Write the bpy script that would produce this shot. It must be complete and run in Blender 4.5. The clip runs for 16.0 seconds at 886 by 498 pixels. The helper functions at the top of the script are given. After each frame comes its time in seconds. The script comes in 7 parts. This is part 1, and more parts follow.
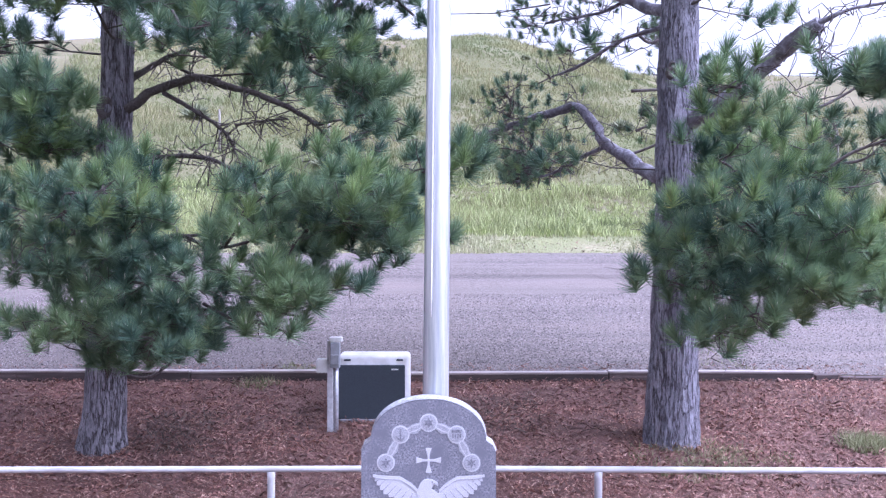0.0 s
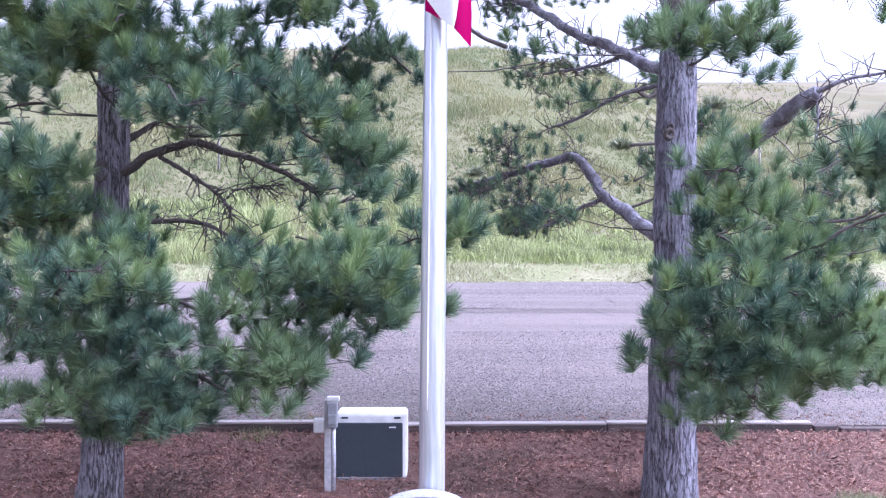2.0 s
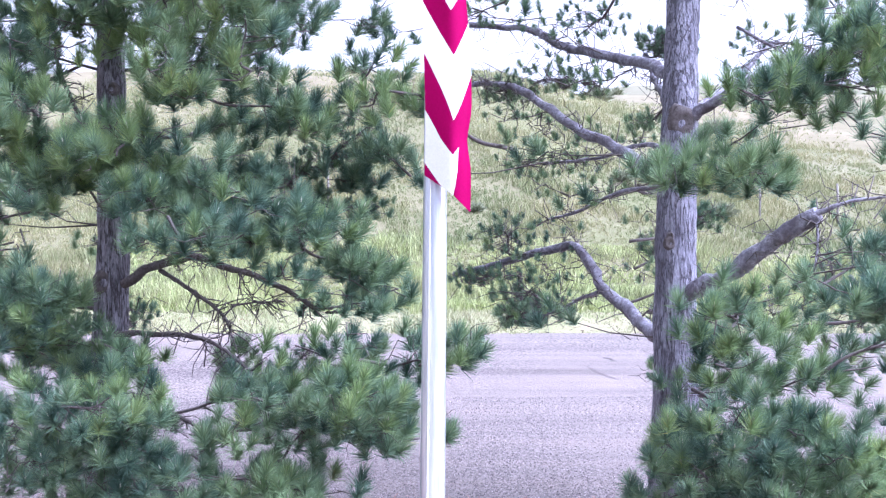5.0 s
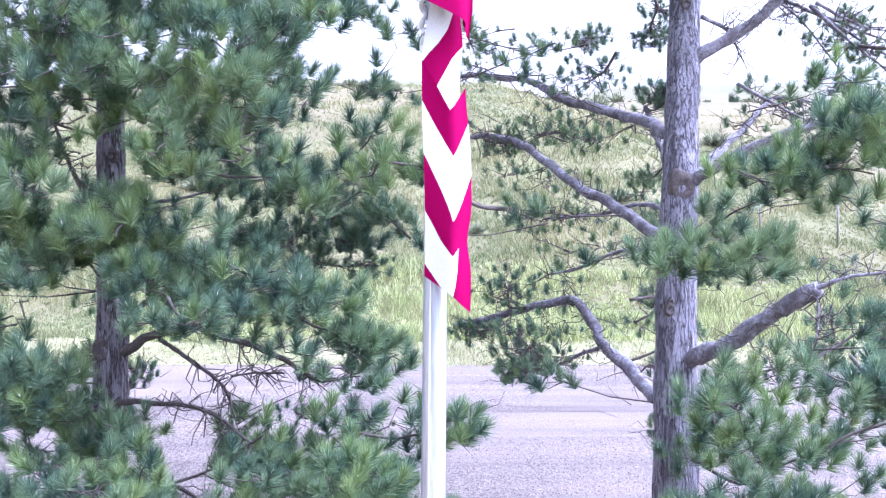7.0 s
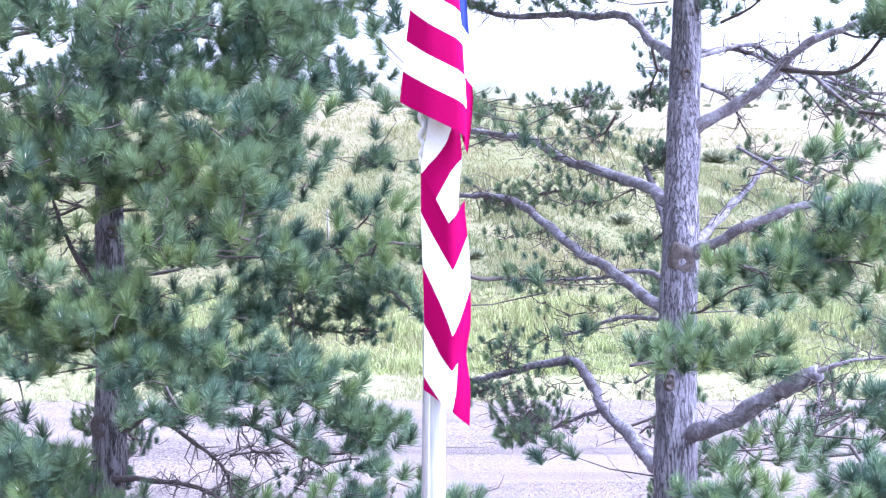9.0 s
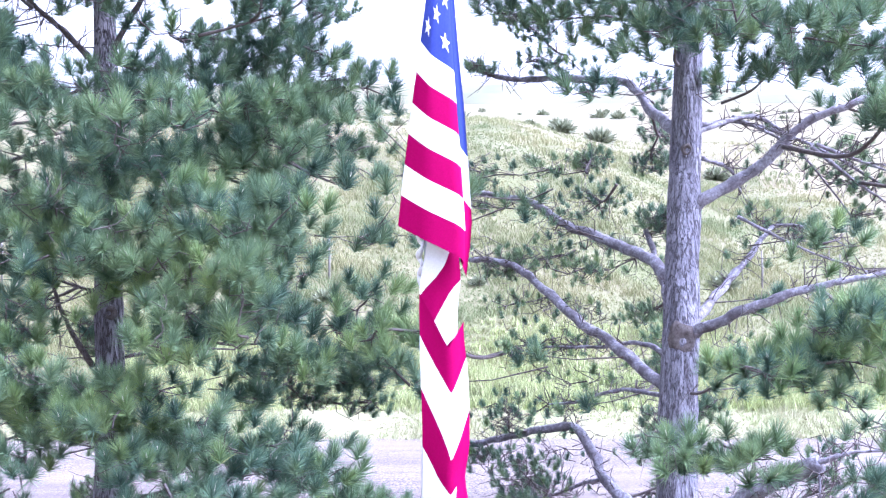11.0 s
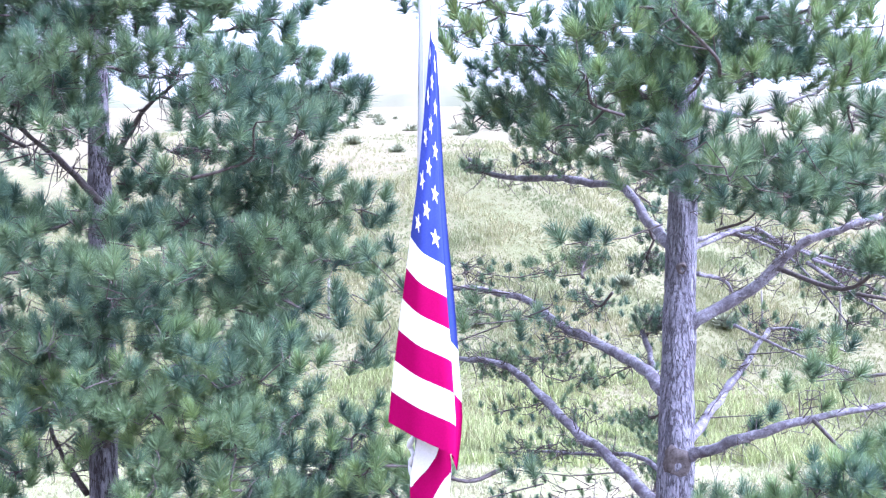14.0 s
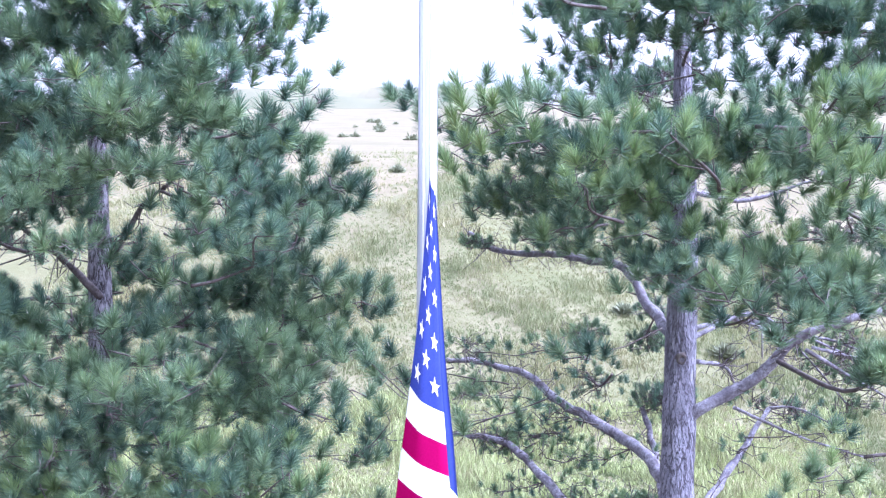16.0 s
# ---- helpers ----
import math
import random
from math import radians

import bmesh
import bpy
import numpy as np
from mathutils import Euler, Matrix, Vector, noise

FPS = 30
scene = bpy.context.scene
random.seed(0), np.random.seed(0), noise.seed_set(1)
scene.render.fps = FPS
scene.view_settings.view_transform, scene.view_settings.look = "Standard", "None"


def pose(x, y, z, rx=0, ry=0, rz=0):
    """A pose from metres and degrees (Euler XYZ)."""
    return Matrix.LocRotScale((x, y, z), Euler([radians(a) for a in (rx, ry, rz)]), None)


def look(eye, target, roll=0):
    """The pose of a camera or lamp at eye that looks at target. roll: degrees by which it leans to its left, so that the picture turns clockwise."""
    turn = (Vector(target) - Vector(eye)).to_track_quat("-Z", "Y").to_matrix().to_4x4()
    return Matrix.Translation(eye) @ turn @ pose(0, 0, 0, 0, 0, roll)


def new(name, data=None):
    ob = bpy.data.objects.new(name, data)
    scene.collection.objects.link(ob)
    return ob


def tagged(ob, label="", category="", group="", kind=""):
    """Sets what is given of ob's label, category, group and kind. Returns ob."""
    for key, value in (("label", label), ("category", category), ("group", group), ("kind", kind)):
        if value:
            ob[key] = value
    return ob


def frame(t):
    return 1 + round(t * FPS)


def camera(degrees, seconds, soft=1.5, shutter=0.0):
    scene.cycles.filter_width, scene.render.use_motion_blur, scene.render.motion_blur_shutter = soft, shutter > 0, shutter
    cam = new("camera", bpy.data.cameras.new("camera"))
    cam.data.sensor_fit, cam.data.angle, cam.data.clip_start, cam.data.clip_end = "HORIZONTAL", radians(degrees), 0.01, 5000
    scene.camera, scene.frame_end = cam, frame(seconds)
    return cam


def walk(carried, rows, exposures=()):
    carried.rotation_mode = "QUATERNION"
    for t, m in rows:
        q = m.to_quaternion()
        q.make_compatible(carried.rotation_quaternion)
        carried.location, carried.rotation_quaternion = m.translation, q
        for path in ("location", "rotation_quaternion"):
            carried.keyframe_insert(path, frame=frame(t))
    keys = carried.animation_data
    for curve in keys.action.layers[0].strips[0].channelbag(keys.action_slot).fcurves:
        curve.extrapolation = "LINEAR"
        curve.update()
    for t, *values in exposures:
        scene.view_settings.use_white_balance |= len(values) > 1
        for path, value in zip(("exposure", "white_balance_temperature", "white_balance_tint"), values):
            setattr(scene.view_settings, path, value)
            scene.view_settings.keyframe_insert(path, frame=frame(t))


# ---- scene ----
cam = camera(47.0, 16.0, soft=1.3)
METRES, EYE = 5.8, 2.33
# seconds, x, y, z, yaw, pitch, roll; a steady climb of 5.8 m along the flagpole
ROWS = [
    (0.0, 0.0000, 0.0000, 0.0000, 0.000, 0.000, -0.00),
    (0.5, 0.0022, 0.0014, 0.0227, 0.010, -0.010, 0.00),
    (1.0, 0.0042, 0.0024, 0.0477, 0.020, -0.030, 0.00),
    (1.5, 0.0045, 0.0036, 0.0751, 0.025, -0.040, 0.02),
    (2.0, 0.0048, 0.0038, 0.1028, 0.015, -0.025, 0.01),
    (2.5, 0.0051, 0.0048, 0.1302, -0.010, 0.005, 0.02),
    (3.0, 0.0049, 0.0058, 0.1596, -0.000, 0.005, 0.01),
    (3.5, 0.0061, 0.0050, 0.1893, 0.035, 0.010, 0.02),
    (4.0, 0.0069, 0.0046, 0.2203, 0.045, 0.040, 0.03),
    (6.5, 0.0044, 0.0034, 0.3621, 0.040, 0.030, 0.06),
    (7.0, 0.0065, 0.0066, 0.3885, 0.055, 0.060, 0.06),
    (7.5, 0.0073, 0.0096, 0.4190, 0.040, 0.074, 0.05),
    (8.0, 0.0077, 0.0112, 0.4516, 0.035, 0.060, 0.05),
    (8.5, 0.0071, 0.0102, 0.4798, 0.050, 0.084, 0.08),
    (9.0, 0.0075, 0.0102, 0.5094, 0.055, 0.104, 0.09),
    (11.5, 0.0124, 0.0152, 0.6711, 0.213, 0.208, 0.13),
    (12.0, 0.0134, 0.0156, 0.7040, 0.233, 0.208, 0.15),
    (12.5, 0.0167, 0.0154, 0.7380, 0.223, 0.233, 0.18),
    (13.0, 0.0199, 0.0156, 0.7719, 0.238, 0.268, 0.19),
    (13.5, 0.0224, 0.0160, 0.8069, 0.263, 0.243, 0.19),
    (14.0, 0.0242, 0.0158, 0.8432, 0.278, 0.238, 0.22),
    (14.5, 0.0227, 0.0156, 0.8790, 0.253, 0.263, 0.24),
    (15.0, 0.0217, 0.0152, 0.9181, 0.248, 0.258, 0.23),
    (15.5, 0.0227, 0.0144, 0.9579, 0.243, 0.263, 0.24),
    (16.0, 0.0259, 0.0136, 0.9986, 0.298, 0.273, 0.26),
]
# stops, kelvin, tint: the picture brightens as the sky fills less of the meter
LOOKS = [(0.0, 1.66, 5080, 32), (4.0, 2.08, 5090, 29), (7.0, 2.31, 5030, 29), (9.0, 2.44, 5000, 29), (12.5, 2.48, 4960, 30), (14.5, 2.45, 4960, 30), (16.0, 2.29, 4960, 30)]
walk(cam, [(t, pose(0, 0, EYE) @ pose(METRES * x, METRES * y, METRES * z, 90 + pitch, roll, yaw)) for t, x, y, z, yaw, pitch, roll in ROWS], LOOKS)

# ---- daylight: a pale hazy sky and a soft high sun to the right
SUN_UP, SUN_TURN = 50.0, 108.0
world = bpy.data.worlds.new("sky")
scene.world = world
world.use_nodes = True
wt = world.node_tree
sky = wt.nodes.new("ShaderNodeTexSky")
sky.sky_type, sky.sun_disc = "NISHITA", False
sky.sun_elevation, sky.sun_rotation = radians(SUN_UP), radians(SUN_TURN)
sky.air_density, sky.dust_density, sky.ozone_density = 1.0, 7.0, 1.0
wt.nodes["Background"].inputs["Strength"].default_value = 0.15
haze = wt.nodes.new("ShaderNodeHueSaturation")
haze.inputs["Saturation"].default_value = 0.02
wt.links.new(sky.outputs["Color"], haze.inputs["Color"])
wt.links.new(haze.outputs["Color"], wt.nodes["Background"].inputs["Color"])
sun = new("sun", bpy.data.lights.new("sun", "SUN"))
sun.data.energy, sun.data.angle, sun.data.color = 0.28, radians(20), (1.0, 0.94, 0.86)
toward = Vector((math.sin(radians(SUN_TURN)) * math.cos(radians(SUN_UP)), math.cos(radians(SUN_TURN)) * math.cos(radians(SUN_UP)), math.sin(radians(SUN_UP))))
sun.matrix_world = look((0, 0, 40), Vector((0, 0, 40)) - toward)


# ---- materials
def nodes(name, rough=0.8, metal=0.0, spec=0.3):
    m = bpy.data.materials.new(name)
    m.use_nodes = True
    b = m.node_tree.nodes["Principled BSDF"]
    b.inputs["Roughness"].default_value, b.inputs["Metallic"].default_value = rough, metal
    b.inputs["Specular IOR Level"].default_value = spec
    return m, m.node_tree, b


def add(t, kind, **values):
    n = t.nodes.new(kind)
    for k, v in values.items():
        n.inputs[k.replace("_", " ")].default_value = v
    return n


def coords(t, stretch=(1, 1, 1)):
    c, mp = t.nodes.new("ShaderNodeTexCoord"), t.nodes.new("ShaderNodeMapping")
    mp.inputs["Scale"].default_value = stretch
    t.links.new(c.outputs["Object"], mp.inputs["Vector"])
    return mp.outputs["Vector"]


def ramp(t, source, *stops):
    r = t.nodes.new("ShaderNodeValToRGB")
    e = r.color_ramp.elements
    while len(e) < len(stops):
        e.new(0.5)
    for k, (at, c) in zip(e, stops):
        k.position, k.color = at, (*c, 1)
    t.links.new(source, r.inputs["Fac"])
    return r.outputs["Color"]


def blend(t, fac, a, b, how="MIX"):
    n = t.nodes.new("ShaderNodeMix")
    n.data_type, n.blend_type = "RGBA", how
    for slot, v in ((0, fac), (6, a), (7, b)):
        if isinstance(v, (int, float)):
            n.inputs[slot].default_value = v
        elif isinstance(v, tuple):
            n.inputs[slot].default_value = (*v, 1)
        else:
            t.links.new(v, n.inputs[slot])
    return n.outputs[2]


def noise_tex(t, vec, scale, detail=4.0, rough=0.6):
    n = add(t, "ShaderNodeTexNoise", Scale=scale, Detail=detail, Roughness=rough)
    t.links.new(vec, n.inputs["Vector"])
    return n.outputs["Fac"]


def relief(t, b, source, strength, distance):
    n = add(t, "ShaderNodeBump", Strength=strength, Distance=distance)
    t.links.new(source, n.inputs["Height"])
    t.links.new(n.outputs["Normal"], b.inputs["Normal"])


def speckled(name, a, b_, scale, c=None, big=1.5, rough=0.85, metal=0.0, bump=0.3, depth=0.01, stretch=(1, 1, 1), spec=0.3):
    """Two colours mixed by fine grain, and a third by large stains."""
    m, t, b = nodes(name, rough, metal, spec)
    v = coords(t, stretch)
    fine = noise_tex(t, v, scale, 5.0, 0.7)
    col = ramp(t, fine, (0.35, a), (0.65, b_))
    if c:
        col = blend(t, ramp(t, noise_tex(t, v, big, 3.0), (0.4, (0, 0, 0)), (0.65, (1, 1, 1))), col, c)
    t.links.new(col, b.inputs["Base Color"])
    if bump:
        relief(t, b, fine, bump, depth)
    return m


def per_island(name, stops, patch=None, scale=1.0, rough=0.7, spec=0.25, through_light=0.0):
    """Each blade, needle or chip takes a colour of its own; larger patches shift it."""
    m, t, b = nodes(name, rough, 0, spec)
    geo = t.nodes.new("ShaderNodeNewGeometry")
    col = ramp(t, geo.outputs["Random Per Island"], *stops)
    if patch:
        f = ramp(t, noise_tex(t, coords(t), scale, 3.0, 0.7), (0.40, (0, 0, 0)), (0.62, (1, 1, 1)))
        col = blend(t, f, col, blend(t, 0.7, col, patch))
    t.links.new(col, b.inputs["Base Color"])
    if through_light:
        tr = t.nodes.new("ShaderNodeBsdfTranslucent")
        mixer = t.nodes.new("ShaderNodeMixShader")
        mixer.inputs[0].default_value = through_light
        t.links.new(col, tr.inputs["Color"])
        t.links.new(b.outputs[0], mixer.inputs[1])
        t.links.new(tr.outputs[0], mixer.inputs[2])
        t.links.new(mixer.outputs[0], t.nodes["Material Output"].inputs["Surface"])
    return m


def bark_material(name, plate, plate_2, crack):
    """Long wandering furrows between flaky plates."""
    m, t, b = nodes(name, 0.9, 0, 0.2)
    v = coords(t, (1, 1, 0.13))

    def ridge(scale, width):
        n = noise_tex(t, v, scale, 3.0, 0.55)
        sub = t.nodes.new("ShaderNodeMath")
        sub.operation, sub.inputs[1].default_value = "SUBTRACT", 0.5
        t.links.new(n, sub.inputs[0])
        ab = t.nodes.new("ShaderNodeMath")
        ab.operation = "ABSOLUTE"
        t.links.new(sub.outputs[0], ab.inputs[0])
        return ramp(t, ab.outputs[0], (0.0, (0, 0, 0)), (width, (1, 1, 1)))

    deep, fine_crack = ridge(27.0, 0.06), ridge(60.0, 0.08)
    flake = noise_tex(t, coords(t, (1, 1, 0.45)), 42.0, 5.0, 0.75)
    plates = ramp(t, noise_tex(t, v, 9.0, 4.0), (0.35, plate), (0.65, plate_2))
    col = blend(t, deep, crack, plates)
    col = blend(t, 0.4, col, fine_crack, "MULTIPLY")
    col = blend(t, 0.55, col, ramp(t, flake, (0.32, (0.4, 0.37, 0.37)), (0.66, (1, 1, 1))), "MULTIPLY")
    t.links.new(col, b.inputs["Base Color"])
    h = t.nodes.new("ShaderNodeMath")
    h.operation = "MULTIPLY_ADD"
    h.inputs[1].default_value = 0.5
    t.links.new(flake, h.inputs[0])
    t.links.new(deep, h.inputs[2])
    relief(t, b, h.outputs[0], 1.0, 0.02)
    return m


def road_material():
    """Worn chip-seal: coarse grain, large stains, and long streaks where the wheels run."""
    m, t, b = nodes("gravel_road", 0.85, 0, 0.3)
    fine = noise_tex(t, coords(t), 22, 5.0, 0.7)
    col = ramp(t, fine, (0.35, (0.055, 0.045, 0.043)), (0.65, (0.262, 0.225, 0.206)))
    col = blend(t, ramp(t, noise_tex(t, coords(t), 0.3, 3.0), (0.4, (0, 0, 0)), (0.65, (1, 1, 1))), col, (0.180, 0.152, 0.138))
    streak = ramp(t, noise_tex(t, coords(t, (0.05, 1.7, 1.0)), 1.3, 4.0, 0.65), (0.36, (0.74, 0.73, 0.74)), (0.52, (1.0, 1.0, 1.0)), (0.66, (1.14, 1.12, 1.10)))
    col = blend(t, 0.9, col, streak, "MULTIPLY")
    t.links.new(col, b.inputs["Base Color"])
    relief(t, b, fine, 0.9, 0.03)
    return m


def needle_material(name, dull, plain, bright, young):
    """Each shoot has its own green, from blue-green to a young yellow-green; single needles vary a little, a few are
    dead.
    """
    m, t, b = nodes(name, 0.48, 0, 0.28)
    v = coords(t)
    shoot = ramp(t, noise_tex(t, v, 4.5, 1.0, 0.4), (0.33, dull), (0.50, plain), (0.68, bright))
    yellower = ramp(t, noise_tex(t, v, 0.9, 2.0, 0.5), (0.46, (0, 0, 0)), (0.66, (0.75, 0.75, 0.75)))
    col = blend(t, yellower, shoot, young)
    lone = t.nodes.new("ShaderNodeNewGeometry").outputs["Random Per Island"]
    col = blend(t, 0.75, col, ramp(t, lone, (0.0, (0.55, 0.58, 0.62)), (0.6, (1.0, 1.0, 1.0)), (0.97, (1.0, 1.0, 0.9)), (1.0, (1.9, 1.25, 1.0))), "MULTIPLY")
    t.links.new(col, b.inputs["Base Color"])
    tr, mixer = t.nodes.new("ShaderNodeBsdfTranslucent"), t.nodes.new("ShaderNodeMixShader")
    mixer.inputs[0].default_value = 0.24
    t.links.new(col, tr.inputs["Color"])
    t.links.new(b.outputs[0], mixer.inputs[1])
    t.links.new(tr.outputs[0], mixer.inputs[2])
    t.links.new(mixer.outputs[0], t.nodes["Material Output"].inputs["Surface"])
    return m


MULCH = speckled("needle_litter", (0.092, 0.047, 0.037), (0.24, 0.122, 0.097), 60, (0.148, 0.089, 0.074), 1.2, bump=0.8, depth=0.02)
CHIP = per_island("wood_chips", ((0.0, (0.085, 0.039, 0.034)), (0.35, (0.192, 0.090, 0.071)), (0.75, (0.335, 0.168, 0.124)), (1.0, (0.58, 0.41, 0.32))), (0.172, 0.107, 0.092), 1.1)
CHIP_DARK = per_island("fallen_twigs", ((0.0, (0.05, 0.035, 0.03)), (1.0, (0.20, 0.14, 0.11))))
ROAD = road_material()
TAR = speckled("crack_filler", (0.055, 0.05, 0.055), (0.12, 0.105, 0.11), 40)
# kerb tones: body painted with stain and shade, top with skylight
TIMBER_DARK = speckled("stained_shaded_timber", (0.07, 0.052, 0.05), (0.15, 0.115, 0.108), 14, (0.05, 0.04, 0.038), 2.0, stretch=(0.35, 3, 3), bump=0.5)
TIMBER = speckled("skylit_timber", (0.28, 0.25, 0.235), (0.48, 0.44, 0.415), 14, (0.30, 0.26, 0.24), 2.0, stretch=(0.35, 3, 3), bump=0.4)
SOIL = speckled("hill_soil", (0.130, 0.120, 0.060), (0.174, 0.159, 0.088), 7, (0.118, 0.121, 0.052), 0.25, bump=0.6, depth=0.06)
SAND = speckled("bare_sandy_crest", (0.150, 0.127, 0.072), (0.205, 0.174, 0.105), 1.5, (0.132, 0.120, 0.062), 0.12, bump=0.4, depth=0.06)
GRASS = per_island("dry_grass", ((0.0, (0.17, 0.188, 0.080)), (0.4, (0.272, 0.268, 0.127)), (0.8, (0.35, 0.322, 0.174)), (1.0, (0.42, 0.382, 0.236))), (0.132, 0.184, 0.078), 0.22, through_light=0.25)
STRAW = per_island("straw_grass", ((0.0, (0.27, 0.275, 0.135)), (0.5, (0.40, 0.395, 0.235)), (1.0, (0.54, 0.51, 0.36))), (0.33, 0.375, 0.18), 0.8, through_light=0.25)
GREEN = per_island("green_weeds", ((0.0, (0.22, 0.28, 0.09)), (0.6, (0.37, 0.42, 0.16)), (1.0, (0.50, 0.52, 0.26))), (0.41, 0.44, 0.22), 1.5, through_light=0.25)
SAGE = per_island("sagebrush", ((0.0, (0.15, 0.17, 0.10)), (1.0, (0.32, 0.34, 0.23))), through_light=0.15)
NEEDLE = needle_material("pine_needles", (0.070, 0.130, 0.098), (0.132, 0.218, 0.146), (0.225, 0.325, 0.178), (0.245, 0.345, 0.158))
# the same needles with sunlight put into a lighter, yellower green
NEEDLE_SUNLIT = needle_material("sunlit_pine_needles", (0.128, 0.210, 0.100), (0.215, 0.318, 0.140), (0.305, 0.415, 0.180), (0.315, 0.415, 0.158))
BARK = bark_material("pine_bark", (0.245, 0.235, 0.28), (0.38, 0.37, 0.425), (0.14, 0.125, 0.145))
BARK_DARK = bark_material("dark_pine_bark", (0.23, 0.215, 0.240), (0.35, 0.33, 0.360), (0.10, 0.085, 0.09))
TWIG = speckled("twig_bark", (0.06, 0.048, 0.045), (0.14, 0.12, 0.115), 40, bump=0)
LIMB = speckled("limb_bark", (0.12, 0.11, 0.13), (0.40, 0.385, 0.44), 30, (0.12, 0.105, 0.12), 7.0, bump=1.0, stretch=(1, 1, 1))
ALU = speckled("brushed_aluminium", (0.42, 0.45, 0.51), (0.68, 0.69, 0.71), 30, rough=0.30, metal=0.6, bump=0.05, depth=0.001, stretch=(1, 1, 0.05), spec=0.5)
PIPE = speckled("painted_pipe", (0.40, 0.40, 0.42), (0.56, 0.56, 0.57), 12, (0.34, 0.33, 0.34), 3, rough=0.5, bump=0.05)
ROPE = speckled("white_rope", (0.62, 0.62, 0.62), (0.8, 0.8, 0.8), 120, bump=0.4, depth=0.002)
STEEL = speckled("dark_steel", (0.08, 0.08, 0.10), (0.18, 0.18, 0.2), 50, rough=0.4, metal=0.8)
GRANITE = speckled("grey_granite", (0.045, 0.045, 0.06), (0.30, 0.30, 0.345), 85, (0.13, 0.13, 0.16), 8, rough=0.42, bump=0.03, depth=0.001, spec=0.5)
ROCKED = speckled("rough_granite_edge", (0.20, 0.20, 0.22), (0.46, 0.46, 0.49), 60, rough=0.9, bump=0.9, depth=0.01)
ETCHED = speckled("etched_granite", (0.33, 0.33, 0.36), (0.52, 0.52, 0.55), 150, rough=0.9, bump=0.3, depth=0.001)
FROST = speckled("lightly_etched_granite", (0.20, 0.20, 0.23), (0.40, 0.40, 0.43), 110, rough=0.9, bump=0.3, depth=0.001)
WHITE_BOX = speckled("white_enamel", (0.66, 0.66, 0.66), (0.78, 0.78, 0.77), 8, (0.58, 0.57, 0.55), 5, rough=0.45, bump=0)
PANEL = speckled("dark_mesh_panel", (0.028, 0.036, 0.045), (0.05, 0.06, 0.07), 160, rough=0.6, bump=0.3, depth=0.002)
GREY_BOX = speckled("grey_enamel", (0.22, 0.23, 0.25), (0.30, 0.31, 0.33), 20, rough=0.5)
GALV = speckled("galvanised_post", (0.42, 0.42, 0.45), (0.62, 0.62, 0.65), 25, rough=0.5, metal=0.5, bump=0.1)
RED = speckled("red_flag_cloth", (0.205, 0.0, 0.048), (0.245, 0.0, 0.060), 90, spec=0.05, rough=0.85, bump=0.1, depth=0.002)
WHITE = speckled("white_flag_cloth", (0.58, 0.58, 0.58), (0.66, 0.66, 0.66), 90, spec=0.1, rough=0.85, bump=0.1, depth=0.002)
BLUE = speckled("blue_flag_cloth", (0.026, 0.036, 0.160), (0.034, 0.046, 0.200), 90, spec=0.05, rough=0.85, bump=0.1, depth=0.002)
VERGE = speckled("straw_verge", (0.185, 0.172, 0.095), (0.295, 0.275, 0.165), 9, (0.195, 0.200, 0.095), 0.7, bump=0.7, depth=0.04)
FAR = speckled("far_hills", (0.145, 0.136, 0.086), (0.175, 0.163, 0.106), 0.02, (0.126, 0.130, 0.078), 0.006, bump=0)
POST = speckled("fence_post_wood", (0.13, 0.12, 0.105), (0.25, 0.23, 0.21), 15, stretch=(3, 3, 0.4))

GRAVEL = per_island("loose_gravel", ((0.0, (0.06, 0.052, 0.052)), (0.4, (0.17, 0.147, 0.143)), (0.8, (0.29, 0.252, 0.242)), (1.0, (0.42, 0.37, 0.355))))
WEED = per_island("pale_weeds", ((0.0, (0.15, 0.165, 0.075)), (0.6, (0.26, 0.265, 0.14)), (1.0, (0.38, 0.365, 0.23))), through_light=0.25)
BUD = speckled("pale_buds", (0.42, 0.42, 0.33), (0.62, 0.60, 0.50), 30, bump=0)


# ---- mesh tools
def mesh(name, verts, faces, *mats, smooth=False):
    me = bpy.data.meshes.new(name)
    me.from_pydata([tuple(v) for v in verts], [], faces)
    for m in mats:
        me.materials.append(m)
    if smooth:
        me.polygons.foreach_set("use_smooth", [True] * len(me.polygons))
    me.update()
    return me


def triangles(name, corners, mat):
    """A mesh of loose triangles from an array of shape (n, 3, 3)."""
    n = len(corners)
    me = bpy.data.meshes.new(name)
    me.vertices.add(3 * n), me.loops.add(3 * n), me.polygons.add(n)
    me.vertices.foreach_set("co", np.asarray(corners, np.float32).ravel())
    me.loops.foreach_set("vertex_index", np.arange(3 * n, dtype=np.int32))
    me.polygons.foreach_set("loop_start", np.arange(0, 3 * n, 3, dtype=np.int32))
    me.materials.append(mat)
    me.update(calc_edges=True)
    return me


def thing(name, label, category, at=(0, 0, 0), group="", kind=""):
    ob = tagged(new(name), label, category, group, kind)
    ob.location = at
    return ob


def part(name, me, parent, label="", at=(0, 0, 0)):
    ob = new(name, me)
    ob.parent, ob.location = parent, at
    return tagged(ob, label)


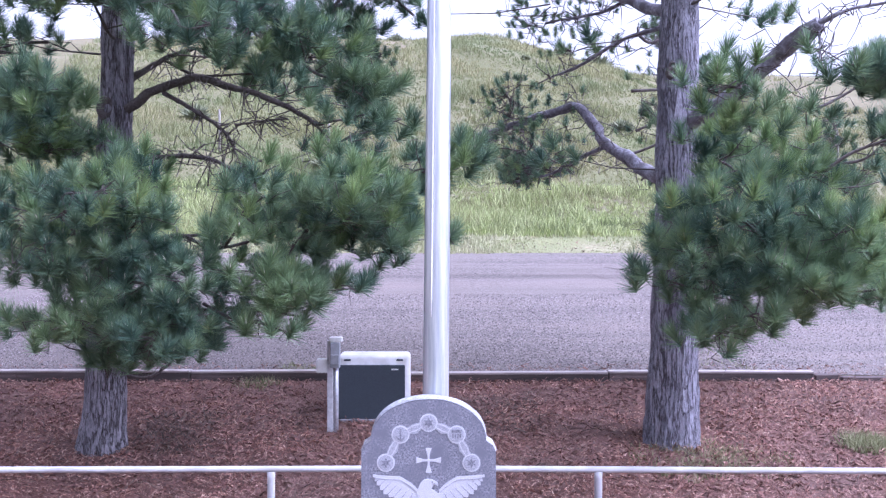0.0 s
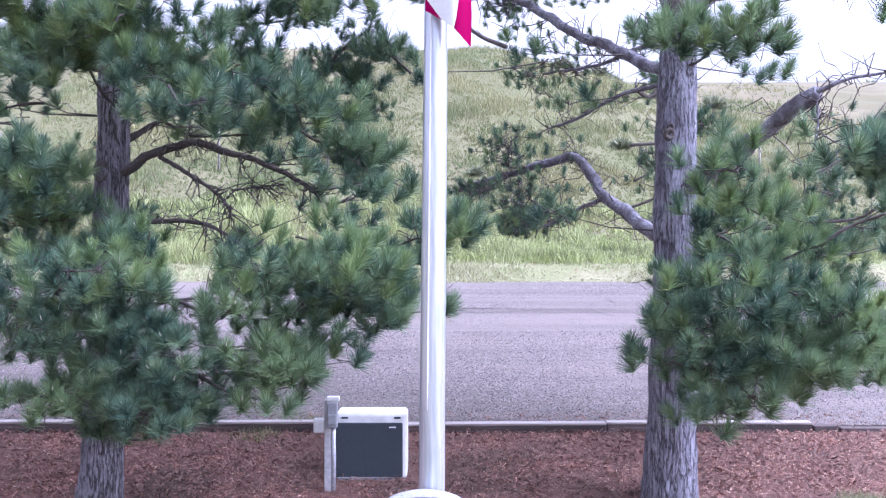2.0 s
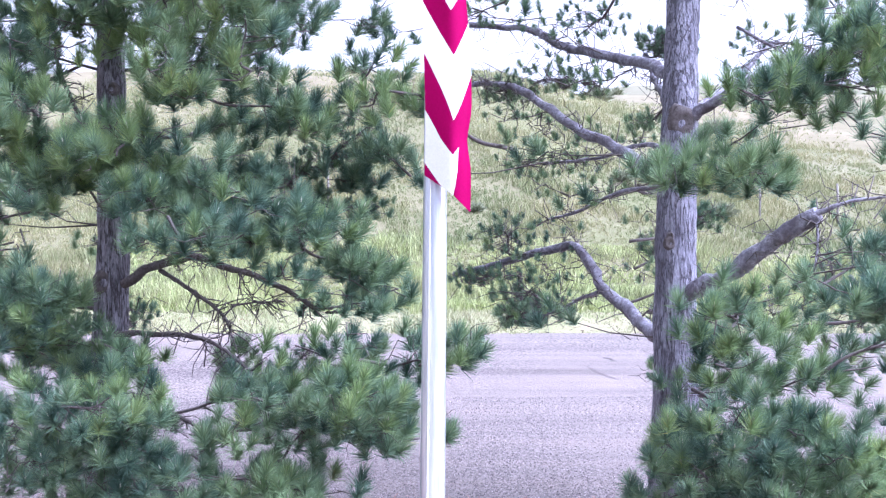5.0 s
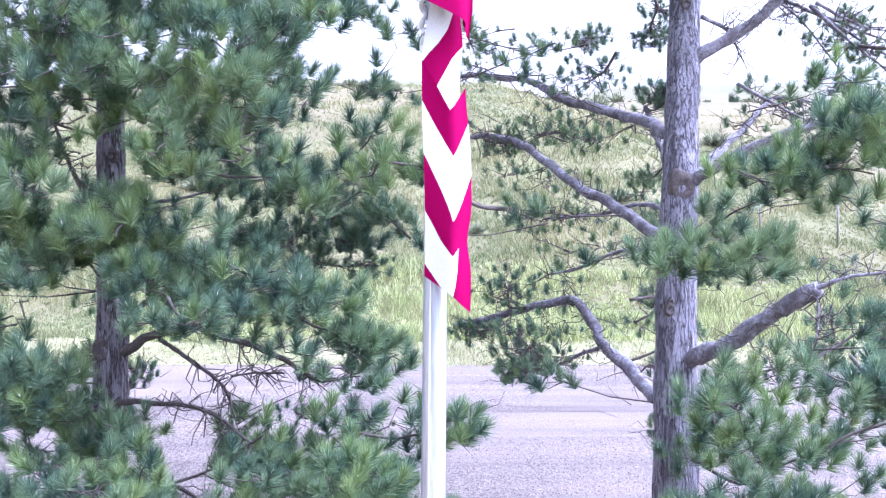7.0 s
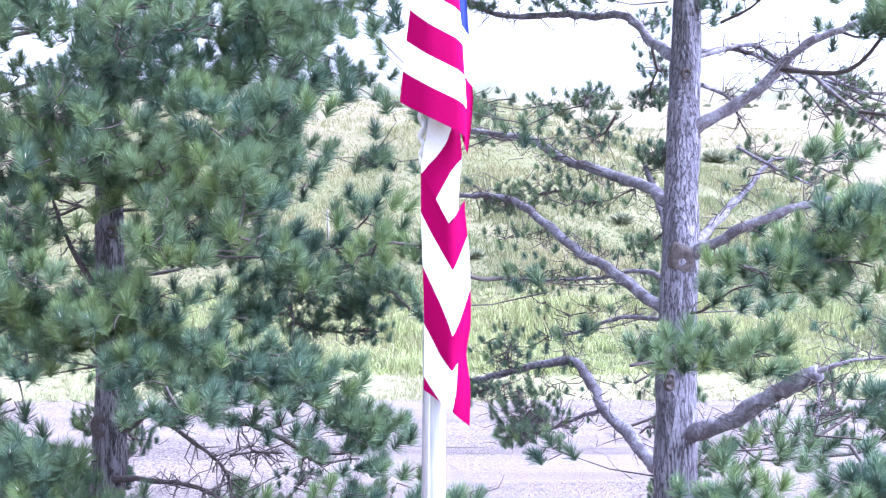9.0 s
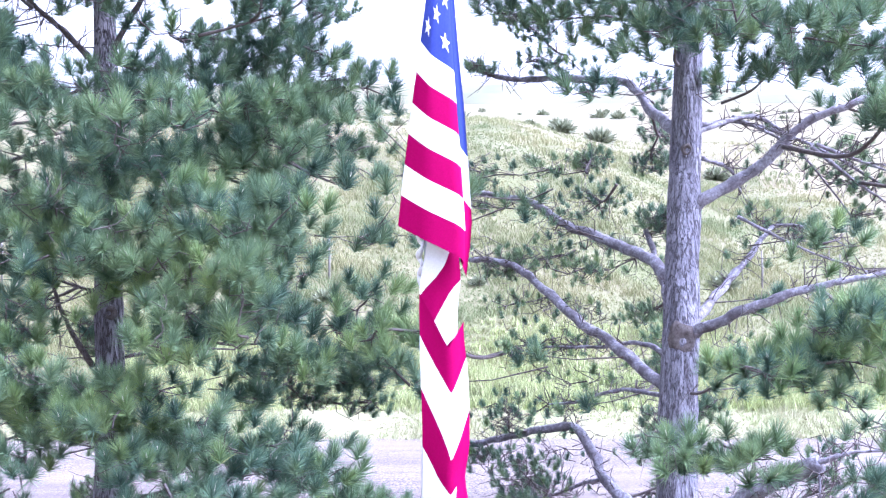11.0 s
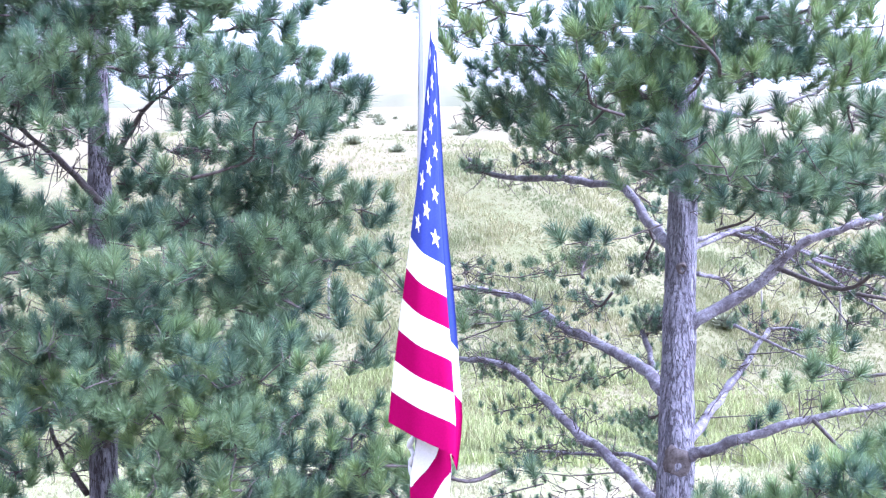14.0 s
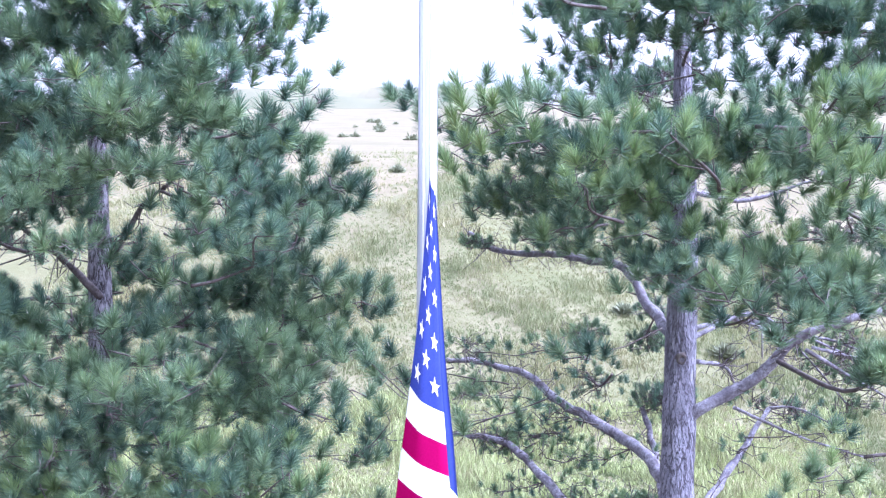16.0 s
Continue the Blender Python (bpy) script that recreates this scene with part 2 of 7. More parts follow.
def box(name, size, mat, bevel=0.0, segments=2):
    bm = bmesh.new()
    bmesh.ops.create_cube(bm, size=1)
    bmesh.ops.scale(bm, vec=size, verts=bm.verts)
    if bevel:
        bmesh.ops.bevel(bm, geom=list(bm.edges), offset=bevel, segments=segments, affect="EDGES", profile=0.5)
    me = bpy.data.meshes.new(name)
    bm.to_mesh(me), bm.free()
    me.materials.append(mat)
    return me


def tube_data(points, radii, sides=8, capped=True, bumpy=0.0, seed=0):
    """Rings along a line; returns vertices and faces."""
    pts = np.asarray(points, float)
    tan = np.gradient(pts, axis=0)
    tan /= np.linalg.norm(tan, axis=1)[:, None] + 1e-9
    up = np.array((0.0, 0.0, 1.0)) if abs(tan[0][2]) < 0.9 else np.array((1.0, 0.0, 0.0))
    verts, faces = [], []
    for i, (p, r, d) in enumerate(zip(pts, radii, tan)):
        a = np.cross(d, up)
        a /= np.linalg.norm(a) + 1e-9
        b = np.cross(a, d)
        for k in range(sides):
            w = 2 * math.pi * k / sides
            rr = r
            if bumpy:
                q = p + (a * math.cos(w) + b * math.sin(w)) * r
                rr = r * (1 + bumpy * noise.noise(Vector((q[0] * 9 + seed, q[1] * 9, q[2] * 2.6))) + bumpy * 0.6 * noise.noise(Vector((q[0] * 24, q[1] * 24 + seed, q[2] * 7))))
            verts.append(p + (a * math.cos(w) + b * math.sin(w)) * rr)
        if i:
            o = (i - 1) * sides
            for k in range(sides):
                faces.append((o + k, o + (k + 1) % sides, o + sides + (k + 1) % sides, o + sides + k))
    if capped:
        faces.append(tuple(range(sides))[::-1])
        faces.append(tuple(range(len(verts) - sides, len(verts))))
    return verts, faces


def tube(name, points, radii, mat, sides=8, bumpy=0.0, seed=0):
    v, f = tube_data(points, radii, sides, True, bumpy, seed)
    return mesh(name, v, f, mat, smooth=True)


def spline(points, steps=6):
    """A smooth line through the points."""
    p = np.asarray(points, float)
    p = np.vstack((2 * p[0] - p[1], p, 2 * p[-1] - p[-2]))
    out = []
    for i in range(1, len(p) - 2):
        for k in range(steps):
            u = k / steps
            out.append(0.5 * (2 * p[i] + (p[i + 1] - p[i - 1]) * u + (2 * p[i - 1] - 5 * p[i] + 4 * p[i + 1] - p[i + 2]) * u * u + (3 * p[i] - p[i - 1] - 3 * p[i + 1] + p[i + 2]) * u ** 3))
    out.append(p[-2])
    return np.array(out)


def plate(name, outline, thick, mat):
    """An upright plate in x and z from an outline, from y = 0 back to y = thick."""
    n = len(outline)
    verts = [(x, 0, z) for x, z in outline] + [(x, thick, z) for x, z in outline]
    faces = [tuple(range(n)), tuple(range(2 * n - 1, n - 1, -1))] + [(i, i + n, (i + 1) % n + n, (i + 1) % n) for i in range(n)]
    return mesh(name, verts, faces, mat)


rng = np.random.default_rng(7)

# ---- ground: a planted bank, a road along it, a verge and a grassy hill behind
KERB_Y, FAR_Y = 11.95, 20.8
PROFILE = ((-400, -12), (-60, -6), (-10, -2.6), (0, -1.15), (8, 0.12), (11.9, 0.77), (12.2, 0.82), (16, 1.55), (18.2, 1.95), (20.8, 2.22), (22, 2.55), (24.7, 3.0), (28, 4.2), (32, 6.1), (36, 8.0), (40, 9.9), (46, 11.7), (52, 13.0), (57, 13.8), (64, 14.4), (90, 17.6), (200, 33.5), (700, 108), (1000, 148), (4000, 560))
PY, PZ = np.array(PROFILE, float).T


def ground_z(x, y):
    base = np.interp(y, PY, PZ)
    up = np.clip((y - 23) / 20, 0, 1) * np.clip((90 - y) / 40, 0, 1)
    side = np.clip((x - 1) / 12, 0, 1)
    side = side * side * (3 - 2 * side)
    wave = 0.25 * np.sin(x * 0.23 + 1) * np.sin(y * 0.19) + 0.10 * np.sin(x * 0.9 + y * 0.4) * np.sin(y * 0.71)
    return base + up * (wave - 2.4 * side)


def sheet(name, xs, ys, lift, mat):
    gx, gy = np.meshgrid(xs, ys)
    gz = ground_z(gx, gy) + lift
    v = np.stack((gx, gy, gz), -1).reshape(-1, 3)
    w = len(xs)
    f = [(j * w + i, j * w + i + 1, (j + 1) * w + i + 1, (j + 1) * w + i) for j in range(len(ys) - 1) for i in range(w - 1)]
    return mesh(name, v.tolist(), f, mat, smooth=True)


def bare(x, y):
    """Where the crest and the plain behind it are bare sand."""
    return y > 43 + 3.0 * math.sin(x * 0.21) + 2.0 * math.sin(x * 0.55 + 1)


gx = np.concatenate((np.linspace(-2500, -120, 12), np.linspace(-100, -32, 10), np.linspace(-30, 30, 81), np.linspace(32, 100, 10), np.linspace(120, 2500, 12)))
gy = np.concatenate(([-400, -200, -100, -60, -30], np.linspace(-10, 20, 31), np.linspace(20.8, 60, 90), (64, 70, 80, 90, 120, 160, 200, 300, 450, 700, 1000, 2000, 4000)))
land = sheet("ground", gx, gy, 0.0, SOIL)
land.materials.append(SAND)
for face in land.polygons:
    face.material_index = int(bare(face.center.x + random.uniform(-1, 1), face.center.y + random.uniform(-1.5, 1.5)))
tagged(new("ground", land), "pale dry grassland rising to a low hill", "ground", kind="structure")
tagged(new("mulch_bed", sheet("mulch_bed", np.linspace(-30, 30, 61), np.linspace(2.0, 11.9, 30), 0.02, MULCH)), "red-brown bed of wood chips and fallen pine needles", "garden bed", kind="structure")
tagged(new("road", sheet("road", np.linspace(-60, 60, 61), np.linspace(12.1, FAR_Y, 24), 0.03, ROAD)), "worn grey gravelly road with dark cracks", "road", kind="structure")

VERGE_Y = np.array((20.84, 21.2, 21.6, 22.0, 22.4, 22.9))
tagged(new("verge", sheet("verge", np.linspace(-60, 60, 121), VERGE_Y, 0.014, VERGE)), "pale strip of dry straw along the road", "verge", kind="structure")


# ---- timber kerb along the road
def timber(x0, x1, y, lift, tilt, topped=True):
    k = thing("kerb_timber", "dark stained timber kerb, skylight painted as a grey top board" if topped else "sunken timber kerb, dark with stain and painted shade", "kerb", group="kerb timbers")
    k.matrix_world = pose((x0 + x1) / 2, y, float(ground_z(0.0, y)) + 0.025 + lift, 0, tilt, 0)
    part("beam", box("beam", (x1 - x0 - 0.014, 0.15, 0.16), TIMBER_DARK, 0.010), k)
    # thin added board: skylight on the timber's top, put into its colour
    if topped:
        part("skylit_top", box("skylit_top", (x1 - x0 - 0.010, 0.165, 0.024), TIMBER, 0.006), k, "added grey board with skylight put into its colour", (0, -0.002, 0.090))


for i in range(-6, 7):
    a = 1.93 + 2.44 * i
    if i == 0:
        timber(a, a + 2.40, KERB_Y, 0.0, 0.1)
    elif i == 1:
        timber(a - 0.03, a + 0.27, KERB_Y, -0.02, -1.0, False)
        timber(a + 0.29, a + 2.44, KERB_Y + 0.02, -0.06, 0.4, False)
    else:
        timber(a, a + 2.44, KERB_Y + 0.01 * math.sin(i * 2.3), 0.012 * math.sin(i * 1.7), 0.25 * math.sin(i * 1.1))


# ---- road cracks filled with tar
def crack(points, width):
    line = spline(points, 8)
    v, f = [], []
    for i, (x, y) in enumerate(line):
        x += 0.03 * noise.noise(Vector((x * 3, y * 5, 1)))
        y += 0.06 * noise.noise(Vector((x * 3, y * 5, 7)))
        for s in (-1, 1):
            v.append((x, y + s * width * (0.7 + 0.5 * noise.noise(Vector((x * 6, y, s)))), float(ground_z(x, y)) + 0.036))
        if i:
            f.append((2 * i - 2, 2 * i - 1, 2 * i + 1, 2 * i))
    tagged(new("road_crack", mesh("road_crack", v, f, TAR)), "dark tarred crack in the road surface", "crack", "road cracks")


crack([(-7, 17.8), (-3, 17.72), (0.3, 17.7), (1.9, 17.62), (4, 17.66), (7, 17.8)], 0.017)
crack([(-7, 17.45), (-2, 17.4), (1.2, 17.38), (4.5, 17.42), (7, 17.4)], 0.011)
crack([(2.15, 19.45), (2.3, 19.0), (2.75, 18.7), (3.0, 18.45)], 0.018)
crack([(2.92, 18.4), (3.05, 18.3), (3.0, 18.2), (3.12, 18.15)], 0.045)
crack([(2.62, 18.0), (2.55, 17.75), (2.75, 17.35), (2.95, 17.05)], 0.026)
crack([(0.2, 16.1), (0.5, 15.98), (0.85, 16.0), (1.15, 15.96)], 0.016)
crack([(0.15, 16.9), (0.32, 16.5), (0.36, 16.35)], 0.028)
crack([(-2.9, 18.0), (-2.4, 18.4), (-2.0, 19.0), (-2.1, 20.4)], 0.024)
crack([(-1.8, 17.6), (-1.2, 18.0), (-1.55, 18.7), (-1.2, 19.8), (-0.4, 19.9), (-0.3, 19.0), (-0.1, 18.5)], 0.024)
crack([(-9, 15.1), (-5, 15.2), (-2.2, 15.1)], 0.012)


# ---- loose cover: chips, grass, brush
def scatter_chips(name, count, x0, x1, y0, y1, size, mat, label, category):
    x, y = rng.uniform(x0, x1, count), rng.uniform(y0, y1, count)
    z = ground_z(x, y) + 0.024 + rng.uniform(0, 0.022, count)
    a = rng.uniform(0, 2 * np.pi, count)
    ln, wd = rng.uniform(0.4, 1.0, count) * size, rng.uniform(0.0025, 0.0062, count)
    tip = rng.normal(0, 0.28, count)
    d = np.stack((np.cos(a), np.sin(a), tip), -1) * ln[:, None]
    s = np.stack((-np.sin(a), np.cos(a), rng.normal(0, 0.5, count)), -1) * wd[:, None]
    p = np.stack((x, y, z), -1)
    bend = np.stack((np.zeros(count), np.zeros(count), rng.uniform(0, 0.25, count) * ln), -1) + s * rng.normal(0, 1.5, count)[:, None]
    m = p + d * 0.5 + bend
    tris = np.concatenate((np.stack((p - s, p + s, m + s), 1), np.stack((p - s, m + s, m - s), 1), np.stack((m - s, m + s, p + d), 1)))
    tagged(new(name, triangles(name, tris, mat)), label, category, kind="stuff")


scatter_chips("wood_chips", 95000, -6, 6.5, 7.0, 11.88, 0.10, CHIP, "loose red-brown wood chips and needles", "mulch")
scatter_chips("fallen_twigs", 1800, -6, 6.5, 7.0, 11.9, 0.26, CHIP_DARK, "dark fallen twigs lying on the mulch", "twigs")
scatter_chips("twig_debris", 500, -3.0, -2.25, 9.55, 10.7, 0.20, CHIP_DARK, "dark heap of twigs beside the pine", "twigs")
scatter_chips("bark_debris", 900, 0.1, 1.0, 10.2, 11.3, 0.09, CHIP_DARK, "dark bark crumbs on the mulch", "bark")
scatter_chips("kerb_litter", 1600, -6, 6.5, 12.05, 12.5, 0.11, CHIP, "dry litter along the road edge", "litter")
scatter_chips("verge_litter", 1500, -13, 14, FAR_Y - 0.25, FAR_Y + 0.7, 0.13, CHIP_DARK, "dry brown stalks along the far road edge", "litter")
scatter_chips("verge_straw", 700, -13, 14, FAR_Y - 0.1, FAR_Y + 1.6, 0.20, CHIP, "dry straw on the verge", "litter")


def gravel(count, x0, x1, y0, y1):
    x, y = rng.uniform(x0, x1, count), y0 + (y1 - y0) * rng.uniform(0, 1, count) ** 1.4
    r = rng.uniform(0.006, 0.015, count)
    p = np.stack((x, y, ground_z(x, y) + 0.030), -1)
    a = rng.uniform(0, 2 * np.pi, count)
    ring = [p + np.stack((r * np.cos(a + q), r * np.sin(a + q), np.zeros(count)), -1) for q in (0.0, 2.0, 4.1)]
    top = p + np.stack((rng.normal(0, 0.2, count) * r, rng.normal(0, 0.2, count) * r, r * rng.uniform(0.5, 1.1, count)), -1)
    tris = np.stack([np.stack((ring[i], ring[(i + 1) % 3], top), 1) for i in range(3)], 1).reshape(-1, 3, 3)
    tagged(new("road_gravel", triangles("road_gravel", tris, GRAVEL)), "loose grey gravel on the near side of the road", "gravel", kind="stuff")


gravel(60000, -6.5, 7.0, 12.1, 16.2)


def blades(x, y, z, per, height, width, lean):
    n = len(x) * per
    bx, by, bz = (np.repeat(q, per) for q in (x, y, z))
    h = np.repeat(height, per) * rng.uniform(0.55, 1.1, n)
    bx, by = bx + rng.normal(0, 0.3, n) * h, by + rng.normal(0, 0.3, n) * h
    a = rng.uniform(0, np.pi, n)
    side = np.stack((np.cos(a), np.sin(a), np.zeros(n)), -1) * (width * rng.uniform(0.6, 1.3, n))[:, None]
    base = np.stack((bx, by, bz - 0.02), -1)
    top = base + np.stack((rng.normal(0, lean, n) * h, rng.normal(0, lean, n) * h, h), -1)
    return np.stack((base - side, base + side, top), 1)


def grass(name, count, x0, x1, y0, y1, per, tall, width, mat, label, power=1.0, lift=0.0, lean=0.35):
    y = y0 + (y1 - y0) * rng.uniform(0, 1, count) ** power
    mid, half = (x0 + x1) / 2, (x1 - x0) / 2
    x = mid + half * rng.uniform(-1, 1, count) * np.clip(0.35 + 0.65 * y / y1, 0, 1)
    clump = 0.6 + 0.55 * np.sin(x * 1.3 + 2 * np.sin(y * 0.8)) * np.sin(y * 1.1 + x * 0.3)
    thin = (y < 43 + 3 * np.sin(x * 0.21) + 2 * np.sin(x * 0.55 + 1) + rng.normal(0, 4.5, count)) | (rng.uniform(0, 1, count) < 0.12)
    x, y, clump, count = x[thin], y[thin], clump[thin], int(thin.sum())
    h = tall * np.clip(clump, 0.3, 1.2) * rng.uniform(0.6, 1.3, count)
    tagged(new(name, triangles(name, blades(x, y, ground_z(x, y) + lift, per, h, width, lean), mat)), label, "grass", kind="stuff")


grass("hill_grass", 80000, -19, 21, 22.5, 60, 7, 0.30, 0.013, GRASS, "tall dry yellow-green grass on the hillside", 1.35)
grass("verge_grass", 11000, -14, 15, FAR_Y - 0.15, 23.4, 8, 0.17, 0.013, STRAW, "short pale dry grass on the road verge")
grass("green_weeds", 4200, -9, 11, 22.2, 28, 9, 0.42, 0.018, GREEN, "green weeds at the foot of the hill", 1.3)


def weed(x, y, r, n, tall, label):
    a, q = rng.uniform(0, 2 * np.pi, n), r * np.sqrt(rng.uniform(0, 1, n))
    wx, wy = x + q * np.cos(a), y + q * np.sin(a)
    tagged(new("weed_patch", triangles("weed_patch", blades(wx, wy, ground_z(wx, wy) + 0.02, 6, np.full(n, tall), 0.006, 0.6), WEED)), label, "weeds", kind="stuff")


weed(2.3, 9.45, 0.55, 130, 0.11, "sparse green grass round a pine trunk")
weed(2.9, 9.3, 0.4, 60, 0.09, "sparse green grass on the mulch")
weed(4.1, 9.75, 0.24, 150, 0.16, "pale green weed clump on the mulch")
weed(-2.1, 11.75, 0.22, 30, 0.14, "thin grass tuft beside the kerb")
weed(-1.75, 12.2, 0.3, 40, 0.13, "thin grass tuft behind the kerb")
weed(3.3, 12.35, 0.6, 40, 0.10, "thin dry weeds behind the kerb")


def brush(x, y, size, n):
    z = float(ground_z(x, y))
    a, b = rng.uniform(0, 2 * np.pi, n), np.arccos(rng.uniform(0, 1, n))
    d = np.stack((np.cos(a) * np.sin(b), np.sin(a) * np.sin(b), np.cos(b) * 0.85), -1)
    root = np.array((x, y, z - 0.03)) + d * size * 0.25 * rng.uniform(0, 1, (n, 1))
    tip = np.array((x, y, z)) + d * size * rng.uniform(0.6, 1.05, (n, 1)) + rng.normal(0, 0.06 * size, (n, 3))
    s = np.cross(d, rng.normal(0, 1, (n, 3))) * 0.05 * size
    mid = (root + tip) / 2
    tris = np.concatenate((np.stack((mid - s, mid + s, tip), 1), np.stack((mid - s, root, mid + s), 1)))
    tagged(new("sagebrush", triangles("sagebrush", tris, SAGE)), "grey-green sagebrush on the dry slope", "shrub", "sagebrush on the hill")


for bx, by, bs in ((6.2, 54, 0.95), (8.2, 54, 1.1), (4.6, 55, 0.4), (5.0, 40, 0.22), (3.2, 39.5, 0.25), (-2.2, 47, 0.5), (-4.5, 50, 0.6), (-9, 46, 0.7), (10.5, 44, 0.7), (12.5, 47, 0.8), (-6.5, 38, 0.5), (-8, 33, 0.6), (1.0, 30, 0.35), (5.8, 33, 0.5), (8.5, 31, 0.6), (-3.4, 29, 0.45)):
    brush(bx, by, bs, 420)
for i in range(60):
    brush(rng.uniform(-45, 70), rng.uniform(75, 230), rng.uniform(0.5, 1.6), 110)


# ---- far mesa
def mesa(name, x0, x1, y, z_top, drop, label):
    n = 60
    v, f = [], []
    for i in range(n + 1):
        u = i / n
        x = x0 + (x1 - x0) * u
        edge = min(1, 7 * min(u, 1 - u))
        h = drop * (edge + 0.10 * noise.noise(Vector((u * 9, 3, 1))))
        for k, (dy, q) in enumerate(((-140, 0.0), (-70, 0.35), (-30, 0.6), (0, 1.0), (250, 1.0), (500, 0.0))):
            v.append((x, y + dy + 20 * noise.noise(Vector((u * 12, k, 2))), z_top - drop - 25 * (q == 0) + h * q))
        if i:
            for k in range(5):
                f.append((6 * i - 6 + k, 6 * i + k, 6 * i + k + 1, 6 * i - 5 + k))
    tagged(new(name, mesh(name, v, f, FAR, smooth=True)), label, "hill", kind="structure")


mesa("backdrop", -330, 130, 1150, 196, 34, "pale flat-topped mesa far behind the hill")
mesa("backdrop", -1500, -260, 1700, 268, 30, "pale far ridge at the horizon")
mesa("backdrop", 90, 1500, 1600, 262, 36, "pale far ridge at the horizon")


# ---- wire fence posts on the slope
def fence_post(x, y, h, r):
    z = float(ground_z(x, y))
    p = thing("fence_post", "thin grey fence post on the grassy slope", "post", (x, y, z), "fence posts")
    part("post", tube("post", [(0, 0, -0.2), (0.01, 0, h * 0.5), (0, 0, h)], (r, r, r * 0.95), POST, 8), p)


for fx in (-16.2, -12.9, -9.8, -6.6, -3.4, 9.6, 12.0, 14.6):
    fence_post(fx, 30.4 + 0.05 * fx, 1.25, 0.034)


# ---- a white hut far out on the plain
def far_hut(x, y, turn):
    hut = thing("hut", "small white hut with a dark doorway far out on the plain", "hut")
    hut.matrix_world = pose(x, y, float(ground_z(x, y)), 0, 0, turn)
    part("wall", box("wall", (4.6, 4.0, 4.4), WHITE_BOX, 0.05), hut, "", (0, 0, 1.9))
    part("roof", box("roof", (5.0, 4.4, 0.25), WHITE_BOX, 0.05), hut, "", (0, 0, 4.2))
    part("doorway", box("doorway", (1.9, 0.2, 2.1), PANEL, 0.03), hut, "dark doorway", (0.9, -2.0, 2.2))
    mast = thing("mast", "thin grey mast beside the white hut", "mast", (x - 3.8, y, float(ground_z(x - 3.8, y))))
    part("pole", tube("pole", [(0, 0, -0.3), (0, 0, 3.5), (0, 0, 7.5)], (0.16, 0.13, 0.1), GALV, 8), mast)


far_hut(124, 330, -12)


# ---- flagpole with its halyard
POLE_Y = 6.55
POLE_TOP = 12.2
FLAG_TOP = 8.62


def pole_x(z):
    return -0.060 + 0.0093 * z


def pole_r(z):
    return 0.088 - 0.0030 * z


pole_base = float(ground_z(0, POLE_Y))
flagpole = thing("flagpole", "tall tapered brushed aluminium flagpole behind a granite monument", "flagpole", (0, POLE_Y, 0))
zs = np.linspace(pole_base - 0.2, POLE_TOP, 40)
part("pole", tube("pole", [(pole_x(z), 0, z) for z in zs], [pole_r(z) for z in zs], ALU, 40), flagpole)
part("base_collar", tube("base_collar", [(pole_x(0), 0, pole_base - 0.05), (pole_x(0), 0, pole_base + 0.06), (pole_x(0), 0, pole_base + 0.10)], (0.17, 0.17, 0.10), ALU, 32), flagpole)
for side, dx in (("halyard", -0.4), ("halyard", 0.35)):
    line = [(pole_x(z) + dx * pole_r(z), -pole_r(z) * 0.97 - 0.008 - 0.004 * math.sin(z * 2.1), z) for z in np.linspace(1.9 if dx < 0 else 4.6, POLE_TOP - 0.1, 60)]
    part("halyard", tube("halyard", line, [0.0045] * 60, ROPE, 6), flagpole, "thin white halyard rope")
knots = [(pole_x(5.9) - 0.088 + 0.012 * math.sin(u * 19), -0.035 + 0.014 * math.cos(u * 23), 5.78 + 0.40 * u) for u in np.linspace(0, 1, 40)]
part("rope_knot", tube("rope_knot", knots, [0.011 + 0.010 * abs(math.sin(u * 13)) for u in np.linspace(0, 1, 40)], ROPE, 8), flagpole, "white knotted rope bundle")
hook = [(pole_x(6.0) + 0.055, -0.095, 6.14), (pole_x(6.0) + 0.058, -0.10, 6.06), (pole_x(6.0) + 0.057, -0.10, 5.96), (pole_x(6.0) + 0.056, -0.095, 5.88)]
part("snap_hook", tube("snap_hook", hook, (0.006, 0.012, 0.012, 0.004), STEEL, 8), flagpole, "dark steel snap hook")

# ---- flag, hanging limp in folds: a front panel from the hoist, a strip folded behind it, and the fly hanging below
HOIST, FLY = 2.44, 3.66
FRONT = 0.50
# distance along the fly, then at the hem: x, y, height below the top, and how far the weave is drawn out
FOLDS = np.array((
    (0.00, -0.230, -0.265, -2.42, 1.00), (0.22, -0.060, -0.290, -2.52, 1.00), (0.42, 0.135, -0.255, -2.62, 1.03),
    (0.50, 0.165, -0.195, -2.66, 1.05)))


def cloth(s, v):
    """The place of the cloth s along the fly and v down the hoist, from the top hoist corner."""
    near = [np.interp(s + ds, FOLDS[:, 0], FOLDS[:, k]) for k in (1, 2, 3, 4) for ds in (-0.03, 0.0, 0.03)]
    x, y, low, draw = (sum(near[3 * k:3 * k + 3]) / 3 for k in range(4))
    z = min(low + (1 - v / HOIST) * HOIST * draw, -0.02 - 0.03 * s)
    spread = 0.06 + 0.94 * min(1.02, -z / 2.4) ** 1.1
    x = 0.045 + (x - 0.045) * spread + 0.012 * math.sin(5 * s - 2.2 * z) * min(1, -z)
    y = -0.085 + (y + 0.085) * (0.25 + 0.75 * min(1, -z / 1.2)) + 0.012 * math.sin(7 * s + 1.7 * z) * min(1, -z)
    return Vector((x, y, z))


